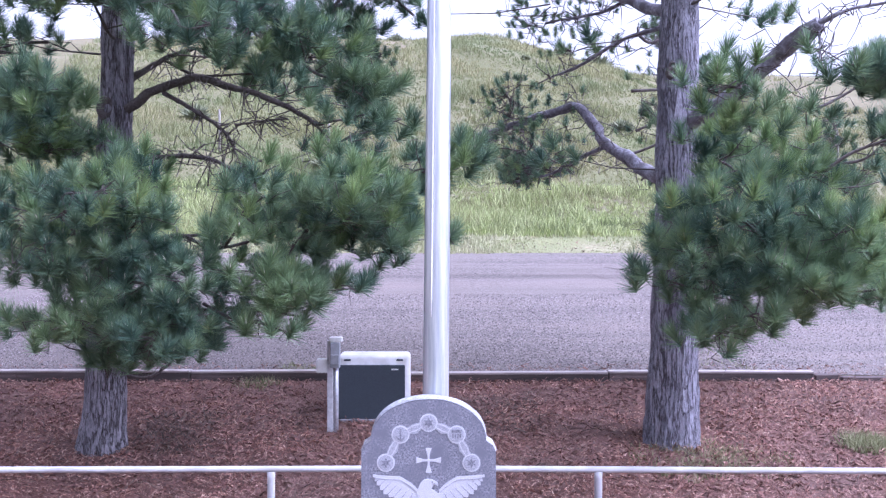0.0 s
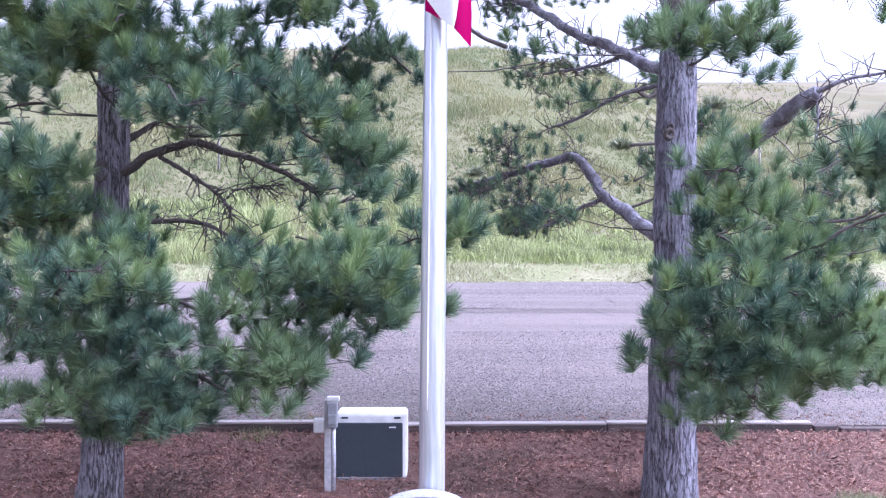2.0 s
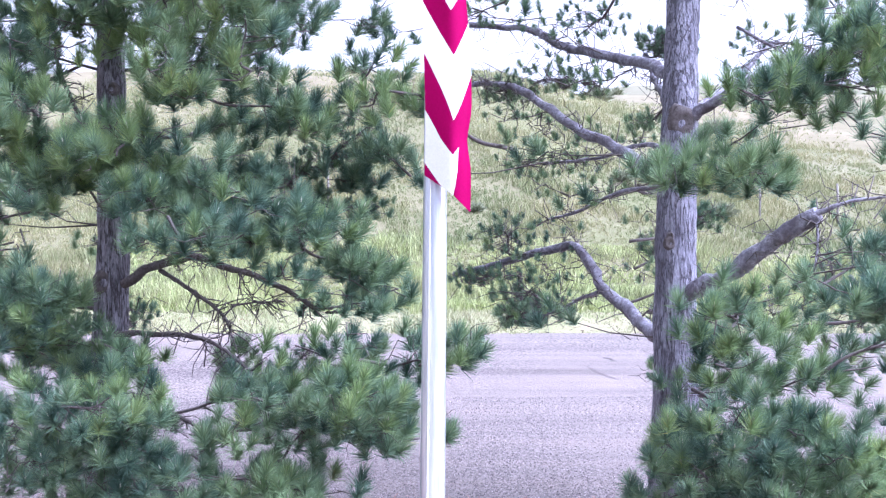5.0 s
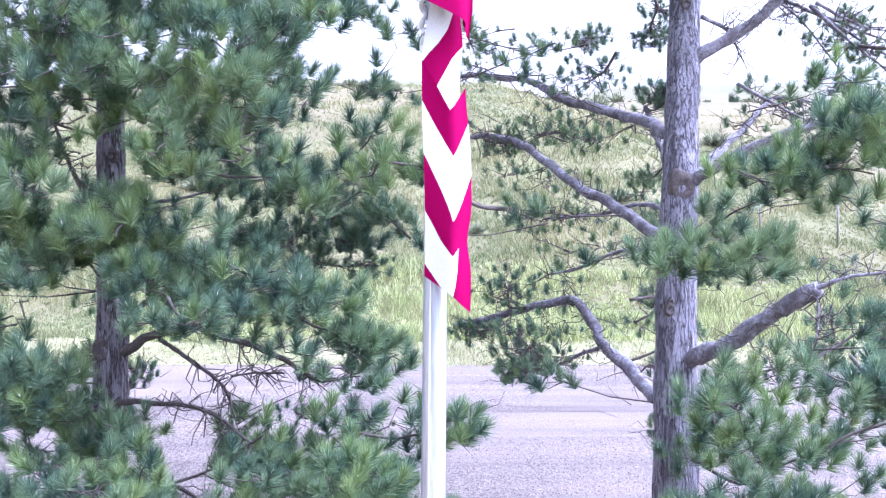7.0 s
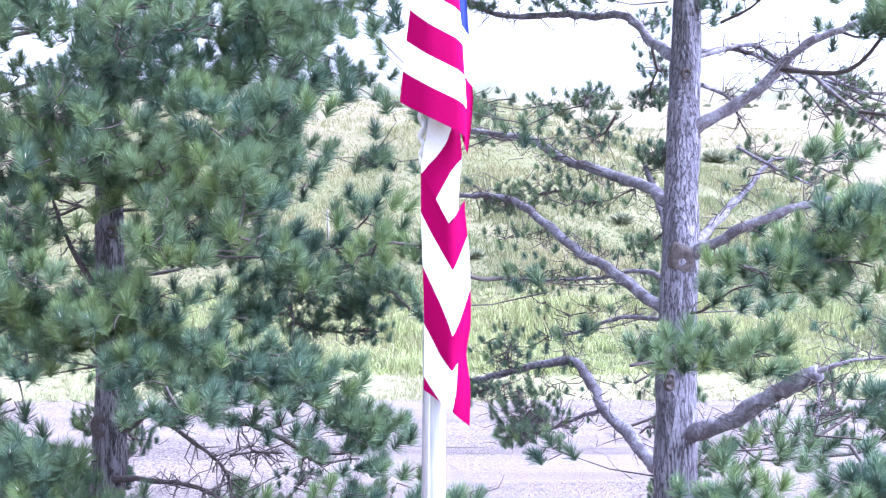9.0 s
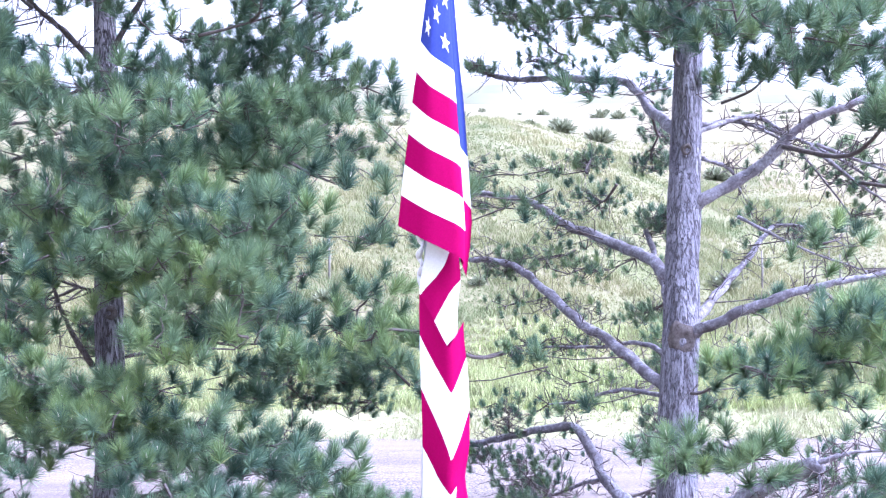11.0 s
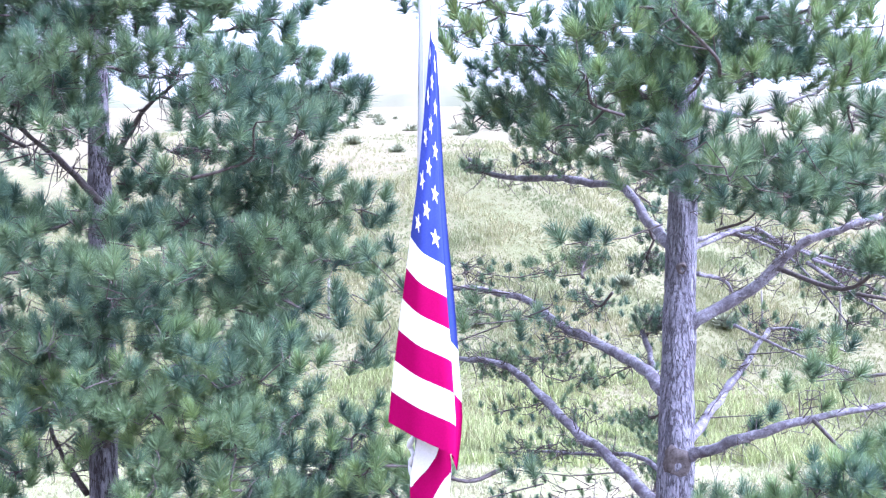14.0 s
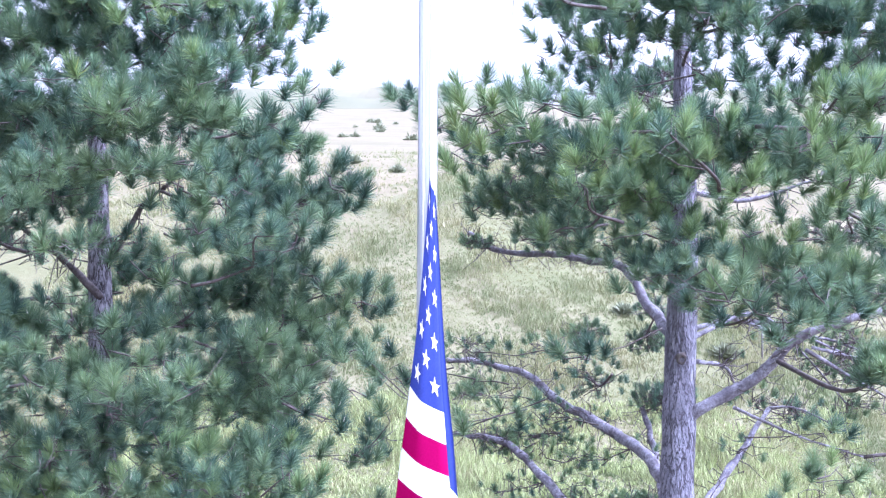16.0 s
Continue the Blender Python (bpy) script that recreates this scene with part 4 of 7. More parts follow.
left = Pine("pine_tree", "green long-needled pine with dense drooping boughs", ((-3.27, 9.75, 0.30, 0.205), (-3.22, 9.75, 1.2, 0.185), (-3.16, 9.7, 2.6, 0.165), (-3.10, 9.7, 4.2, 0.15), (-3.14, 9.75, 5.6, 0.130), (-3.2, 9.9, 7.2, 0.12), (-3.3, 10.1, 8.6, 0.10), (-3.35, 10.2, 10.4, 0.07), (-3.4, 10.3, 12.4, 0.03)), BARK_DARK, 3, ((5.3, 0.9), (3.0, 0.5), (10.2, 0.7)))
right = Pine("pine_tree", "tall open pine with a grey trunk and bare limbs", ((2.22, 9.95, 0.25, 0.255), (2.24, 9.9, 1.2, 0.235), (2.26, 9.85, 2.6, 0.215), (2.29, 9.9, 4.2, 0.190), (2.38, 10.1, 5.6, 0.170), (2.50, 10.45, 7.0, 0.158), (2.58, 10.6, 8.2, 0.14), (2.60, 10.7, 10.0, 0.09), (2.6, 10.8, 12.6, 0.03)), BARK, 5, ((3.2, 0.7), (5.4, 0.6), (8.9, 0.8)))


def knot(tree, x, z, r):
    """A scarred branch knot on the camera side of the trunk."""
    a = tree.axis(z)
    rad = np.interp(z, tree.line[:, 2], tree.line[:, 3])
    y = a[1] - math.sqrt(max(0.0, rad * rad - (x - a[0]) ** 2)) - 0.002
    v, f = [], []
    for i, (q, out) in enumerate(((1.25, -0.01), (1.0, 0.014), (0.72, 0.020), (0.5, 0.006), (0.2, -0.006))):
        for k in range(14):
            w = 2 * math.pi * k / 14
            j = 1 + 0.18 * noise.noise(Vector((math.cos(w) * 2, math.sin(w) * 2, x * 9 + i)))
            v.append((x + q * r * j * math.cos(w) - tree.at[0], y - out - tree.at[1] + 0.5 * (q * r * math.cos(w)) ** 2 / rad, z + 1.15 * q * r * j * math.sin(w)))
        if i:
            f += [(14 * i - 14 + k, 14 * i - 14 + (k + 1) % 14, 14 * i + (k + 1) % 14, 14 * i + k) for k in range(14)]
    f.append(tuple(range(56, 70)))
    part("knot", mesh("knot", v, f, TWIG, smooth=True), tree.ob, "dark scarred knot in the bark")


knot(left, -3.159, 3.652, 0.085)
knot(left, -3.082, 5.471, 0.050)
limb(left, 0.046, (-2.95, 9.50, 3.63), (-2.63, 9.40, 3.81), (-2.24, 9.30, 3.88), (-1.86, 9.20, 3.79), (-1.44, 9.15, 3.63), (-1.12, 9.10, 3.44))
limb(left, 0.025, (-2.58, 9.40, 3.77), (-2.23, 9.25, 3.57), (-1.96, 9.20, 3.38), (-1.87, 9.15, 3.22))
limb(left, 0.012, (-1.88, 9.20, 3.45), (-1.65, 9.20, 3.48), (-1.38, 9.10, 3.49))
limb(left, 0.037, (-3.09, 9.80, 3.91), (-2.75, 9.85, 4.14), (-2.39, 9.90, 4.29))
limb(left, 0.031, (-3.11, 9.60, 3.16), (-2.60, 9.40, 3.18), (-2.09, 9.20, 3.14), (-1.67, 9.00, 2.88))
limb(left, 0.037, (-3.20, 9.90, 7.71), (-3.50, 9.70, 8.08), (-3.79, 9.50, 8.38), (-4.01, 9.30, 8.54))
limb(left, 0.031, (-3.20, 10.00, 7.97), (-2.81, 9.90, 8.57), (-2.34, 9.80, 8.94))
limb(left, 0.031, (-3.27, 9.70, 4.96), (-3.46, 9.50, 5.41), (-3.55, 9.40, 5.74))
limb(left, 0.031, (-3.24, 9.60, 2.12), (-2.50, 9.30, 2.44), (-2.02, 9.00, 2.33))
limb(left, 0.025, (-3.19, 9.60, 1.70), (-2.34, 9.30, 1.76), (-1.81, 9.20, 1.80), (-1.24, 9.20, 1.72))
bough(left, -2.48, 9.95, 1.39, 0.32, 0.17, 13)
bough(left, -2.90, 8.90, 1.45, 0.32, 0.17, 19)
bough(left, -2.61, 8.73, 1.47, 0.32, 0.17, 18)
bough(left, -3.99, 10.89, 1.50, 0.32, 0.17, 6)
bough(left, -3.90, 10.91, 1.63, 0.32, 0.17, 13)
bough(left, -2.50, 8.88, 1.64, 0.32, 0.17, 5)
bough(left, -2.26, 8.09, 1.66, 0.50, 0.22, 36)
bough(left, -1.78, 8.99, 1.72, 0.32, 0.17, 8)
bough(left, -2.18, 8.22, 1.73, 0.32, 0.17, 4)
bough(left, -3.03, 8.12, 1.73, 0.48, 0.22, 12)
bough(left, -1.41, 8.08, 1.73, 0.40, 0.10, 8)
bough(left, -2.96, 8.30, 1.75, 0.32, 0.17, 8)
bough(left, -0.78, 10.90, 1.91, 0.32, 0.17, 2)
bough(left, -1.21, 8.04, 1.98, 0.32, 0.17, 23)
bough(left, -0.75, 8.24, 2.01, 0.36, 0.13, 3)
bough(left, -2.03, 8.07, 2.02, 0.40, 0.20, 16)
bough(left, -1.18, 10.73, 2.03, 0.32, 0.17, 7)
bough(left, -2.63, 8.26, 2.05, 0.32, 0.17, 10)
bough(left, -1.20, 8.71, 2.05, 0.32, 0.17, 11)
bough(left, -1.40, 8.19, 2.07, 0.32, 0.17, 12)
bough(left, -2.36, 7.98, 2.07, 0.30, 0.19, 8)
bough(left, -3.28, 9.08, 2.09, 0.32, 0.17, 14)
bough(left, -1.71, 8.04, 2.16, 0.50, 0.22, 8)
bough(left, -1.79, 9.93, 2.26, 0.32, 0.17, 6)
bough(left, -2.11, 8.17, 2.26, 0.32, 0.17, 4)
bough(left, -2.91, 8.89, 2.26, 0.32, 0.17, 8)
bough(left, -3.23, 7.94, 2.29, 0.44, 0.24, 24)
bough(left, -2.48, 8.15, 2.30, 0.32, 0.17, 12)
bough(left, -0.51, 9.65, 2.31, 0.32, 0.17, 8)
bough(left, -3.97, 11.00, 2.33, 0.32, 0.17, 12)
bough(left, -1.89, 8.28, 2.33, 0.32, 0.17, 6)
bough(left, -2.17, 8.84, 2.36, 0.32, 0.17, 2)
bough(left, -1.20, 8.29, 2.38, 0.32, 0.17, 10)
bough(left, -1.20, 9.69, 2.39, 0.32, 0.17, 17)
bough(left, 0.03, 8.39, 2.43, 0.13, 0.10, 6)
bough(left, -0.47, 8.22, 2.43, 0.26, 0.15, 18)
bough(left, -0.87, 8.99, 2.50, 0.32, 0.17, 22)
bough(left, -3.31, 7.91, 2.55, 0.25, 0.19, 4)
bough(left, -1.60, 7.99, 2.56, 0.32, 0.17, 8)
bough(left, -3.69, 10.76, 2.56, 0.32, 0.17, 28)
bough(left, -3.28, 8.08, 2.56, 0.32, 0.17, 5)
bough(left, -1.83, 11.00, 2.57, 0.32, 0.17, 10)
bough(left, -0.50, 8.89, 2.57, 0.32, 0.17, 31)
bough(left, -2.97, 7.94, 2.57, 0.32, 0.17, 14)
bough(left, -2.45, 8.16, 2.58, 0.32, 0.17, 19)
bough(left, -1.49, 8.86, 2.63, 0.32, 0.17, 12)
bough(left, -1.92, 9.80, 2.63, 0.32, 0.17, 16)
bough(left, -0.72, 11.07, 2.64, 0.32, 0.17, 4)
bough(left, -2.59, 8.71, 2.69, 0.32, 0.17, 13)
bough(left, -0.65, 8.13, 2.74, 0.50, 0.27, 61)
bough(left, -1.44, 8.24, 2.75, 0.50, 0.23, 12)
bough(left, -2.63, 7.73, 2.76, 0.50, 0.30, 14)
bough(left, -1.20, 9.02, 2.82, 0.32, 0.17, 9)
bough(left, -3.97, 10.82, 2.83, 0.32, 0.17, 37)
bough(left, -1.46, 11.01, 2.84, 0.32, 0.17, 7)
bough(left, -3.21, 8.14, 2.84, 0.32, 0.17, 6)
bough(left, -3.29, 8.92, 2.84, 0.32, 0.17, 6)
bough(left, -3.60, 7.99, 2.85, 0.32, 0.17, 5)
bough(left, -3.53, 10.91, 2.88, 0.32, 0.17, 19)
bough(left, -0.78, 9.61, 2.89, 0.32, 0.17, 6)
bough(left, -0.87, 8.86, 2.89, 0.32, 0.17, 7)
bough(left, -1.94, 9.69, 2.93, 0.32, 0.17, 6)
bough(left, -2.84, 8.88, 2.94, 0.32, 0.17, 17)
bough(left, -2.28, 7.98, 2.95, 0.25, 0.19, 5)
bough(left, -3.92, 9.97, 2.96, 0.32, 0.17, 10)
bough(left, -1.54, 8.75, 2.98, 0.32, 0.17, 4)
bough(left, -0.21, 8.72, 3.01, 0.27, 0.27, 10)
bough(left, -0.40, 9.66, 3.10, 0.32, 0.17, 5)
bough(left, -0.79, 8.70, 3.13, 0.32, 0.17, 10)
bough(left, -3.51, 8.92, 3.19, 0.32, 0.17, 8)
bough(left, -3.32, 8.91, 3.22, 0.32, 0.17, 7)
bough(left, -3.58, 8.02, 3.27, 0.32, 0.17, 8)
bough(left, -3.26, 10.91, 3.28, 0.32, 0.17, 12)
bough(left, -1.21, 9.82, 3.29, 0.32, 0.17, 2)
bough(left, -3.52, 8.89, 3.41, 0.32, 0.17, 12)
bough(left, -3.68, 11.00, 3.47, 0.32, 0.17, 19)
bough(left, -0.79, 8.90, 3.48, 0.32, 0.17, 10)
bough(left, -0.52, 9.81, 3.54, 0.32, 0.17, 11)
bough(left, -3.28, 8.17, 3.56, 0.50, 0.30, 26)
bough(left, -0.76, 8.85, 3.56, 0.49, 0.30, 3)
bough(left, -3.29, 8.02, 3.59, 0.32, 0.17, 13)
bough(left, -1.20, 8.71, 3.71, 0.32, 0.17, 4)
bough(left, -4.35, 9.69, 3.72, 0.32, 0.17, 20)
bough(left, -1.16, 9.69, 3.79, 0.32, 0.17, 5)
bough(left, -0.71, 8.97, 3.79, 0.32, 0.17, 19)
bough(left, -0.68, 9.11, 3.85, 0.40, 0.30, 8)
bough(left, -1.34, 9.13, 3.90, 0.50, 0.30, 4)
bough(left, -2.30, 8.06, 4.01, 0.32, 0.17, 7)
bough(left, -3.66, 10.95, 4.02, 0.32, 0.17, 4)
bough(left, -1.81, 8.49, 4.03, 0.50, 0.30, 9)
bough(left, -1.90, 9.88, 4.03, 0.32, 0.17, 8)
bough(left, -1.83, 7.92, 4.08, 0.32, 0.17, 10)
bough(left, -3.69, 7.98, 4.08, 0.32, 0.17, 4)
bough(left, -1.22, 8.70, 4.12, 0.32, 0.17, 20)
bough(left, -1.57, 9.88, 4.13, 0.32, 0.17, 9)
bough(left, -0.83, 9.02, 4.15, 0.32, 0.17, 7)
bough(left, -1.14, 9.90, 4.17, 0.32, 0.17, 5)
bough(left, -4.34, 9.64, 4.20, 0.32, 0.17, 8)
bough(left, -1.58, 8.31, 4.23, 0.50, 0.30, 7)
bough(left, -2.17, 8.77, 4.26, 0.50, 0.29, 11)
bough(left, -2.25, 8.08, 4.30, 0.32, 0.17, 6)
bough(left, -1.46, 9.66, 4.34, 0.32, 0.17, 5)
bough(left, -2.12, 8.72, 4.36, 0.32, 0.17, 19)
bough(left, -2.45, 8.12, 4.37, 0.32, 0.17, 11)
bough(left, -3.29, 8.20, 4.40, 0.32, 0.17, 10)
bough(left, -1.43, 8.71, 4.40, 0.32, 0.17, 8)
bough(left, -3.97, 9.92, 4.40, 0.32, 0.17, 7)
bough(left, -1.83, 9.08, 4.41, 0.32, 0.17, 6)
bough(left, -1.77, 8.48, 4.42, 0.50, 0.30, 12)
bough(left, -0.78, 11.05, 4.42, 0.32, 0.17, 10)
bough(left, -4.38, 9.84, 4.48, 0.32, 0.17, 7)
bough(left, -2.46, 8.77, 4.49, 0.32, 0.17, 5)
bough(left, -1.44, 11.00, 4.50, 0.32, 0.17, 16)
bough(left, -3.32, 8.65, 4.59, 0.50, 0.30, 18)
bough(left, -1.78, 9.78, 4.65, 0.32, 0.17, 14)
bough(left, -1.99, 8.73, 4.65, 0.50, 0.30, 3)
bough(left, -1.89, 8.14, 4.68, 0.32, 0.17, 4)
bough(left, -0.82, 10.86, 4.69, 0.32, 0.17, 13)
bough(left, -1.08, 10.76, 4.70, 0.32, 0.17, 6)
bough(left, -1.92, 11.08, 4.71, 0.32, 0.17, 11)
bough(left, -2.85, 8.21, 4.72, 0.32, 0.17, 37)
bough(left, -2.52, 8.02, 4.75, 0.32, 0.17, 8)
bough(left, -3.29, 8.71, 4.78, 0.32, 0.17, 12)
bough(left, -1.53, 10.98, 4.79, 0.32, 0.17, 12)
bough(left, -1.84, 9.79, 4.91, 0.32, 0.17, 6)
bough(left, -2.60, 8.25, 4.91, 0.32, 0.17, 8)
bough(left, -0.89, 11.05, 4.92, 0.32, 0.17, 4)
bough(left, -1.22, 10.91, 4.92, 0.32, 0.17, 16)
bough(left, -2.22, 8.26, 4.93, 0.32, 0.17, 2)
bough(left, -3.58, 8.13, 4.95, 0.32, 0.17, 28)
bough(left, -1.19, 9.01, 5.05, 0.32, 0.17, 17)
bough(left, -3.19, 8.06, 5.05, 0.32, 0.17, 6)
bough(left, -3.57, 10.92, 5.07, 0.32, 0.17, 19)
bough(left, -4.37, 10.72, 5.09, 0.32, 0.17, 2)
bough(left, -3.45, 8.69, 5.22, 0.43, 0.30, 2)
bough(left, -0.84, 10.92, 5.22, 0.32, 0.17, 10)
bough(left, -3.54, 10.90, 5.23, 0.32, 0.17, 14)
bough(left, -1.49, 9.08, 5.23, 0.50, 0.30, 14)
bough(left, -0.96, 9.69, 5.26, 0.50, 0.29, 4)
bough(left, -1.89, 8.05, 5.26, 0.32, 0.17, 4)
bough(left, -2.27, 10.78, 5.28, 0.32, 0.17, 16)
bough(left, -3.90, 8.81, 5.31, 0.32, 0.17, 5)
bough(left, -2.16, 7.92, 5.34, 0.32, 0.17, 6)
bough(left, -1.08, 9.75, 5.34, 0.32, 0.17, 6)
bough(left, -2.23, 8.73, 5.34, 0.32, 0.17, 10)
bough(left, -1.49, 10.83, 5.37, 0.32, 0.17, 9)
bough(left, -1.46, 8.08, 5.38, 0.32, 0.17, 6)
bough(left, -1.57, 9.73, 5.39, 0.32, 0.17, 5)
bough(left, -0.67, 9.55, 5.43, 0.50, 0.30, 2)
bough(left, -2.13, 8.70, 5.50, 0.50, 0.30, 12)
bough(left, -4.02, 9.92, 5.56, 0.32, 0.17, 8)
bough(left, -4.00, 9.01, 5.56, 0.32, 0.17, 7)
bough(left, -2.14, 8.66, 5.58, 0.50, 0.29, 4)
bough(left, -4.37, 11.05, 5.59, 0.32, 0.17, 3)
bough(left, -0.66, 9.49, 5.60, 0.50, 0.30, 13)
bough(left, -3.64, 10.76, 5.60, 0.32, 0.17, 2)
bough(left, -1.82, 9.00, 5.61, 0.32, 0.17, 9)
bough(left, -2.13, 7.92, 5.61, 0.32, 0.17, 5)
bough(left, -1.58, 8.76, 5.64, 0.32, 0.17, 3)
bough(left, -1.51, 7.99, 5.67, 0.32, 0.17, 9)
bough(left, -2.49, 8.71, 5.70, 0.50, 0.26, 8)
bough(left, -2.27, 8.64, 5.80, 0.50, 0.30, 20)
bough(left, -1.23, 8.76, 5.81, 0.32, 0.17, 7)
bough(left, -2.16, 9.88, 5.82, 0.32, 0.17, 10)
bough(left, -3.93, 9.84, 5.87, 0.32, 0.17, 10)
bough(left, -1.82, 8.54, 5.87, 0.50, 0.30, 7)
bough(left, -1.58, 7.97, 5.92, 0.32, 0.17, 11)
bough(left, -3.27, 8.90, 5.95, 0.32, 0.17, 12)
bough(left, -2.21, 8.17, 5.96, 0.32, 0.17, 8)
bough(left, -4.23, 9.94, 5.96, 0.32, 0.17, 9)
bough(left, -3.30, 8.04, 5.99, 0.32, 0.17, 4)
bough(left, -2.83, 8.07, 6.00, 0.32, 0.17, 6)
bough(left, -1.45, 9.08, 6.06, 0.50, 0.30, 19)
bough(left, -2.66, 8.51, 6.10, 0.47, 0.30, 20)
bough(left, -2.21, 9.07, 6.10, 0.32, 0.17, 10)
bough(left, -3.55, 10.94, 6.11, 0.32, 0.17, 5)
bough(left, -4.33, 9.61, 6.12, 0.32, 0.17, 7)
bough(left, -1.49, 8.77, 6.13, 0.32, 0.17, 9)
bough(left, -3.14, 8.40, 6.13, 0.50, 0.30, 3)
bough(left, -1.25, 9.65, 6.14, 0.32, 0.17, 3)
bough(left, -4.02, 9.86, 6.17, 0.32, 0.17, 13)
bough(left, -0.82, 9.90, 6.19, 0.32, 0.17, 5)
bough(left, -3.34, 8.95, 6.20, 0.32, 0.17, 6)
bough(left, -2.85, 10.74, 6.21, 0.32, 0.17, 4)
bough(left, -1.46, 8.11, 6.23, 0.32, 0.17, 6)
bough(left, -2.56, 7.96, 6.23, 0.32, 0.17, 5)
bough(left, -1.77, 9.05, 6.24, 0.32, 0.17, 6)
bough(left, -1.86, 8.27, 6.24, 0.32, 0.17, 9)
bough(left, -1.49, 9.83, 6.26, 0.32, 0.17, 8)
bough(left, -2.07, 8.48, 6.27, 0.50, 0.30, 6)
bough(left, -2.95, 8.90, 6.29, 0.32, 0.17, 8)
bough(left, -3.17, 8.56, 6.40, 0.50, 0.30, 4)
bough(left, -3.19, 8.57, 6.41, 0.50, 0.30, 4)
bough(left, -3.89, 10.98, 6.42, 0.32, 0.17, 4)
bough(left, -3.43, 8.63, 6.42, 0.42, 0.30, 4)
bough(left, -4.04, 9.61, 6.43, 0.32, 0.17, 4)
bough(left, -2.11, 10.92, 6.43, 0.32, 0.17, 8)
bough(left, -4.32, 10.75, 6.44, 0.32, 0.17, 4)
bough(left, -1.76, 8.21, 6.44, 0.32, 0.17, 6)
bough(left, -1.07, 7.96, 6.45, 0.32, 0.17, 6)
bough(left, -3.27, 8.93, 6.46, 0.32, 0.17, 13)
bough(left, -2.91, 10.94, 6.48, 0.32, 0.17, 16)
bough(left, -1.42, 8.75, 6.50, 0.32, 0.17, 18)
bough(left, -0.41, 9.81, 6.52, 0.32, 0.17, 3)
bough(left, -4.22, 9.98, 6.52, 0.32, 0.17, 7)
bough(left, -2.18, 8.83, 6.52, 0.32, 0.17, 6)
bough(left, -2.21, 8.59, 6.54, 0.50, 0.30, 9)
bough(left, -1.55, 9.96, 6.58, 0.32, 0.17, 9)
bough(left, -2.88, 8.05, 6.59, 0.32, 0.17, 5)
bough(left, -1.06, 9.11, 6.71, 0.45, 0.30, 10)
bough(left, -2.97, 8.93, 6.75, 0.38, 0.27, 21)
bough(left, -1.95, 9.05, 6.77, 0.32, 0.17, 7)
bough(left, -3.87, 9.76, 6.81, 0.32, 0.17, 6)
bough(left, -1.85, 9.73, 6.82, 0.32, 0.17, 4)
bough(left, -0.73, 9.73, 6.82, 0.32, 0.17, 2)
bough(left, -2.46, 8.97, 6.83, 0.32, 0.17, 6)
bough(left, -4.36, 9.98, 6.84, 0.32, 0.17, 4)
bough(left, -1.32, 9.00, 6.85, 0.50, 0.30, 7)
bough(left, -1.09, 9.93, 6.85, 0.32, 0.17, 4)
bough(left, -2.60, 9.97, 6.85, 0.32, 0.17, 6)
bough(left, -2.52, 8.20, 6.86, 0.32, 0.17, 7)
bough(left, -2.90, 8.76, 6.86, 0.32, 0.17, 4)
bough(left, -1.69, 9.02, 6.86, 0.50, 0.30, 3)
bough(left, -3.86, 10.94, 6.87, 0.32, 0.17, 13)
bough(left, -1.73, 9.11, 6.96, 0.50, 0.30, 18)
bough(left, -4.03, 9.97, 7.02, 0.32, 0.17, 2)
bough(left, -2.47, 7.94, 7.02, 0.32, 0.17, 6)
bough(left, -1.49, 9.14, 7.03, 0.50, 0.30, 26)
bough(left, -2.90, 10.92, 7.04, 0.32, 0.17, 11)
bough(left, -4.28, 9.92, 7.04, 0.32, 0.17, 3)
bough(left, -3.33, 10.82, 7.04, 0.32, 0.17, 4)
bough(left, -3.59, 7.94, 7.07, 0.32, 0.17, 13)
bough(left, -2.59, 10.80, 7.09, 0.32, 0.17, 5)
bough(left, -1.87, 7.90, 7.10, 0.32, 0.17, 5)
bough(left, -3.16, 8.14, 7.12, 0.32, 0.17, 5)
bough(left, -2.12, 8.22, 7.13, 0.32, 0.17, 4)
bough(left, -1.05, 9.09, 7.15, 0.32, 0.17, 4)
bough(left, -0.74, 10.72, 7.15, 0.32, 0.17, 6)
bough(left, -4.23, 11.05, 7.15, 0.32, 0.17, 5)
bough(left, -2.81, 8.80, 7.17, 0.32, 0.17, 12)
bough(left, -3.94, 10.99, 7.19, 0.32, 0.17, 9)
bough(left, -1.06, 10.89, 7.19, 0.32, 0.17, 7)
bough(left, -2.66, 8.96, 7.20, 0.50, 0.30, 3)
bough(left, -1.18, 9.88, 7.20, 0.43, 0.30, 9)
bough(left, -1.89, 9.12, 7.27, 0.50, 0.28, 13)
bough(left, -1.53, 8.93, 7.35, 0.32, 0.17, 14)
bough(left, -3.55, 7.99, 7.37, 0.32, 0.17, 16)
bough(left, -3.23, 8.28, 7.37, 0.32, 0.17, 7)
bough(left, -1.43, 9.63, 7.41, 0.32, 0.17, 11)
bough(left, -3.91, 8.70, 7.41, 0.32, 0.17, 12)
bough(left, -3.65, 11.06, 7.42, 0.32, 0.17, 4)
bough(left, -2.12, 9.94, 7.43, 0.32, 0.17, 9)
bough(left, -2.89, 10.90, 7.43, 0.32, 0.17, 5)
bough(left, -2.59, 9.02, 7.44, 0.32, 0.17, 3)
bough(left, -2.92, 8.99, 7.45, 0.32, 0.17, 3)
bough(left, -1.15, 9.70, 7.45, 0.32, 0.17, 7)
bough(left, -2.62, 9.09, 7.47, 0.50, 0.30, 5)
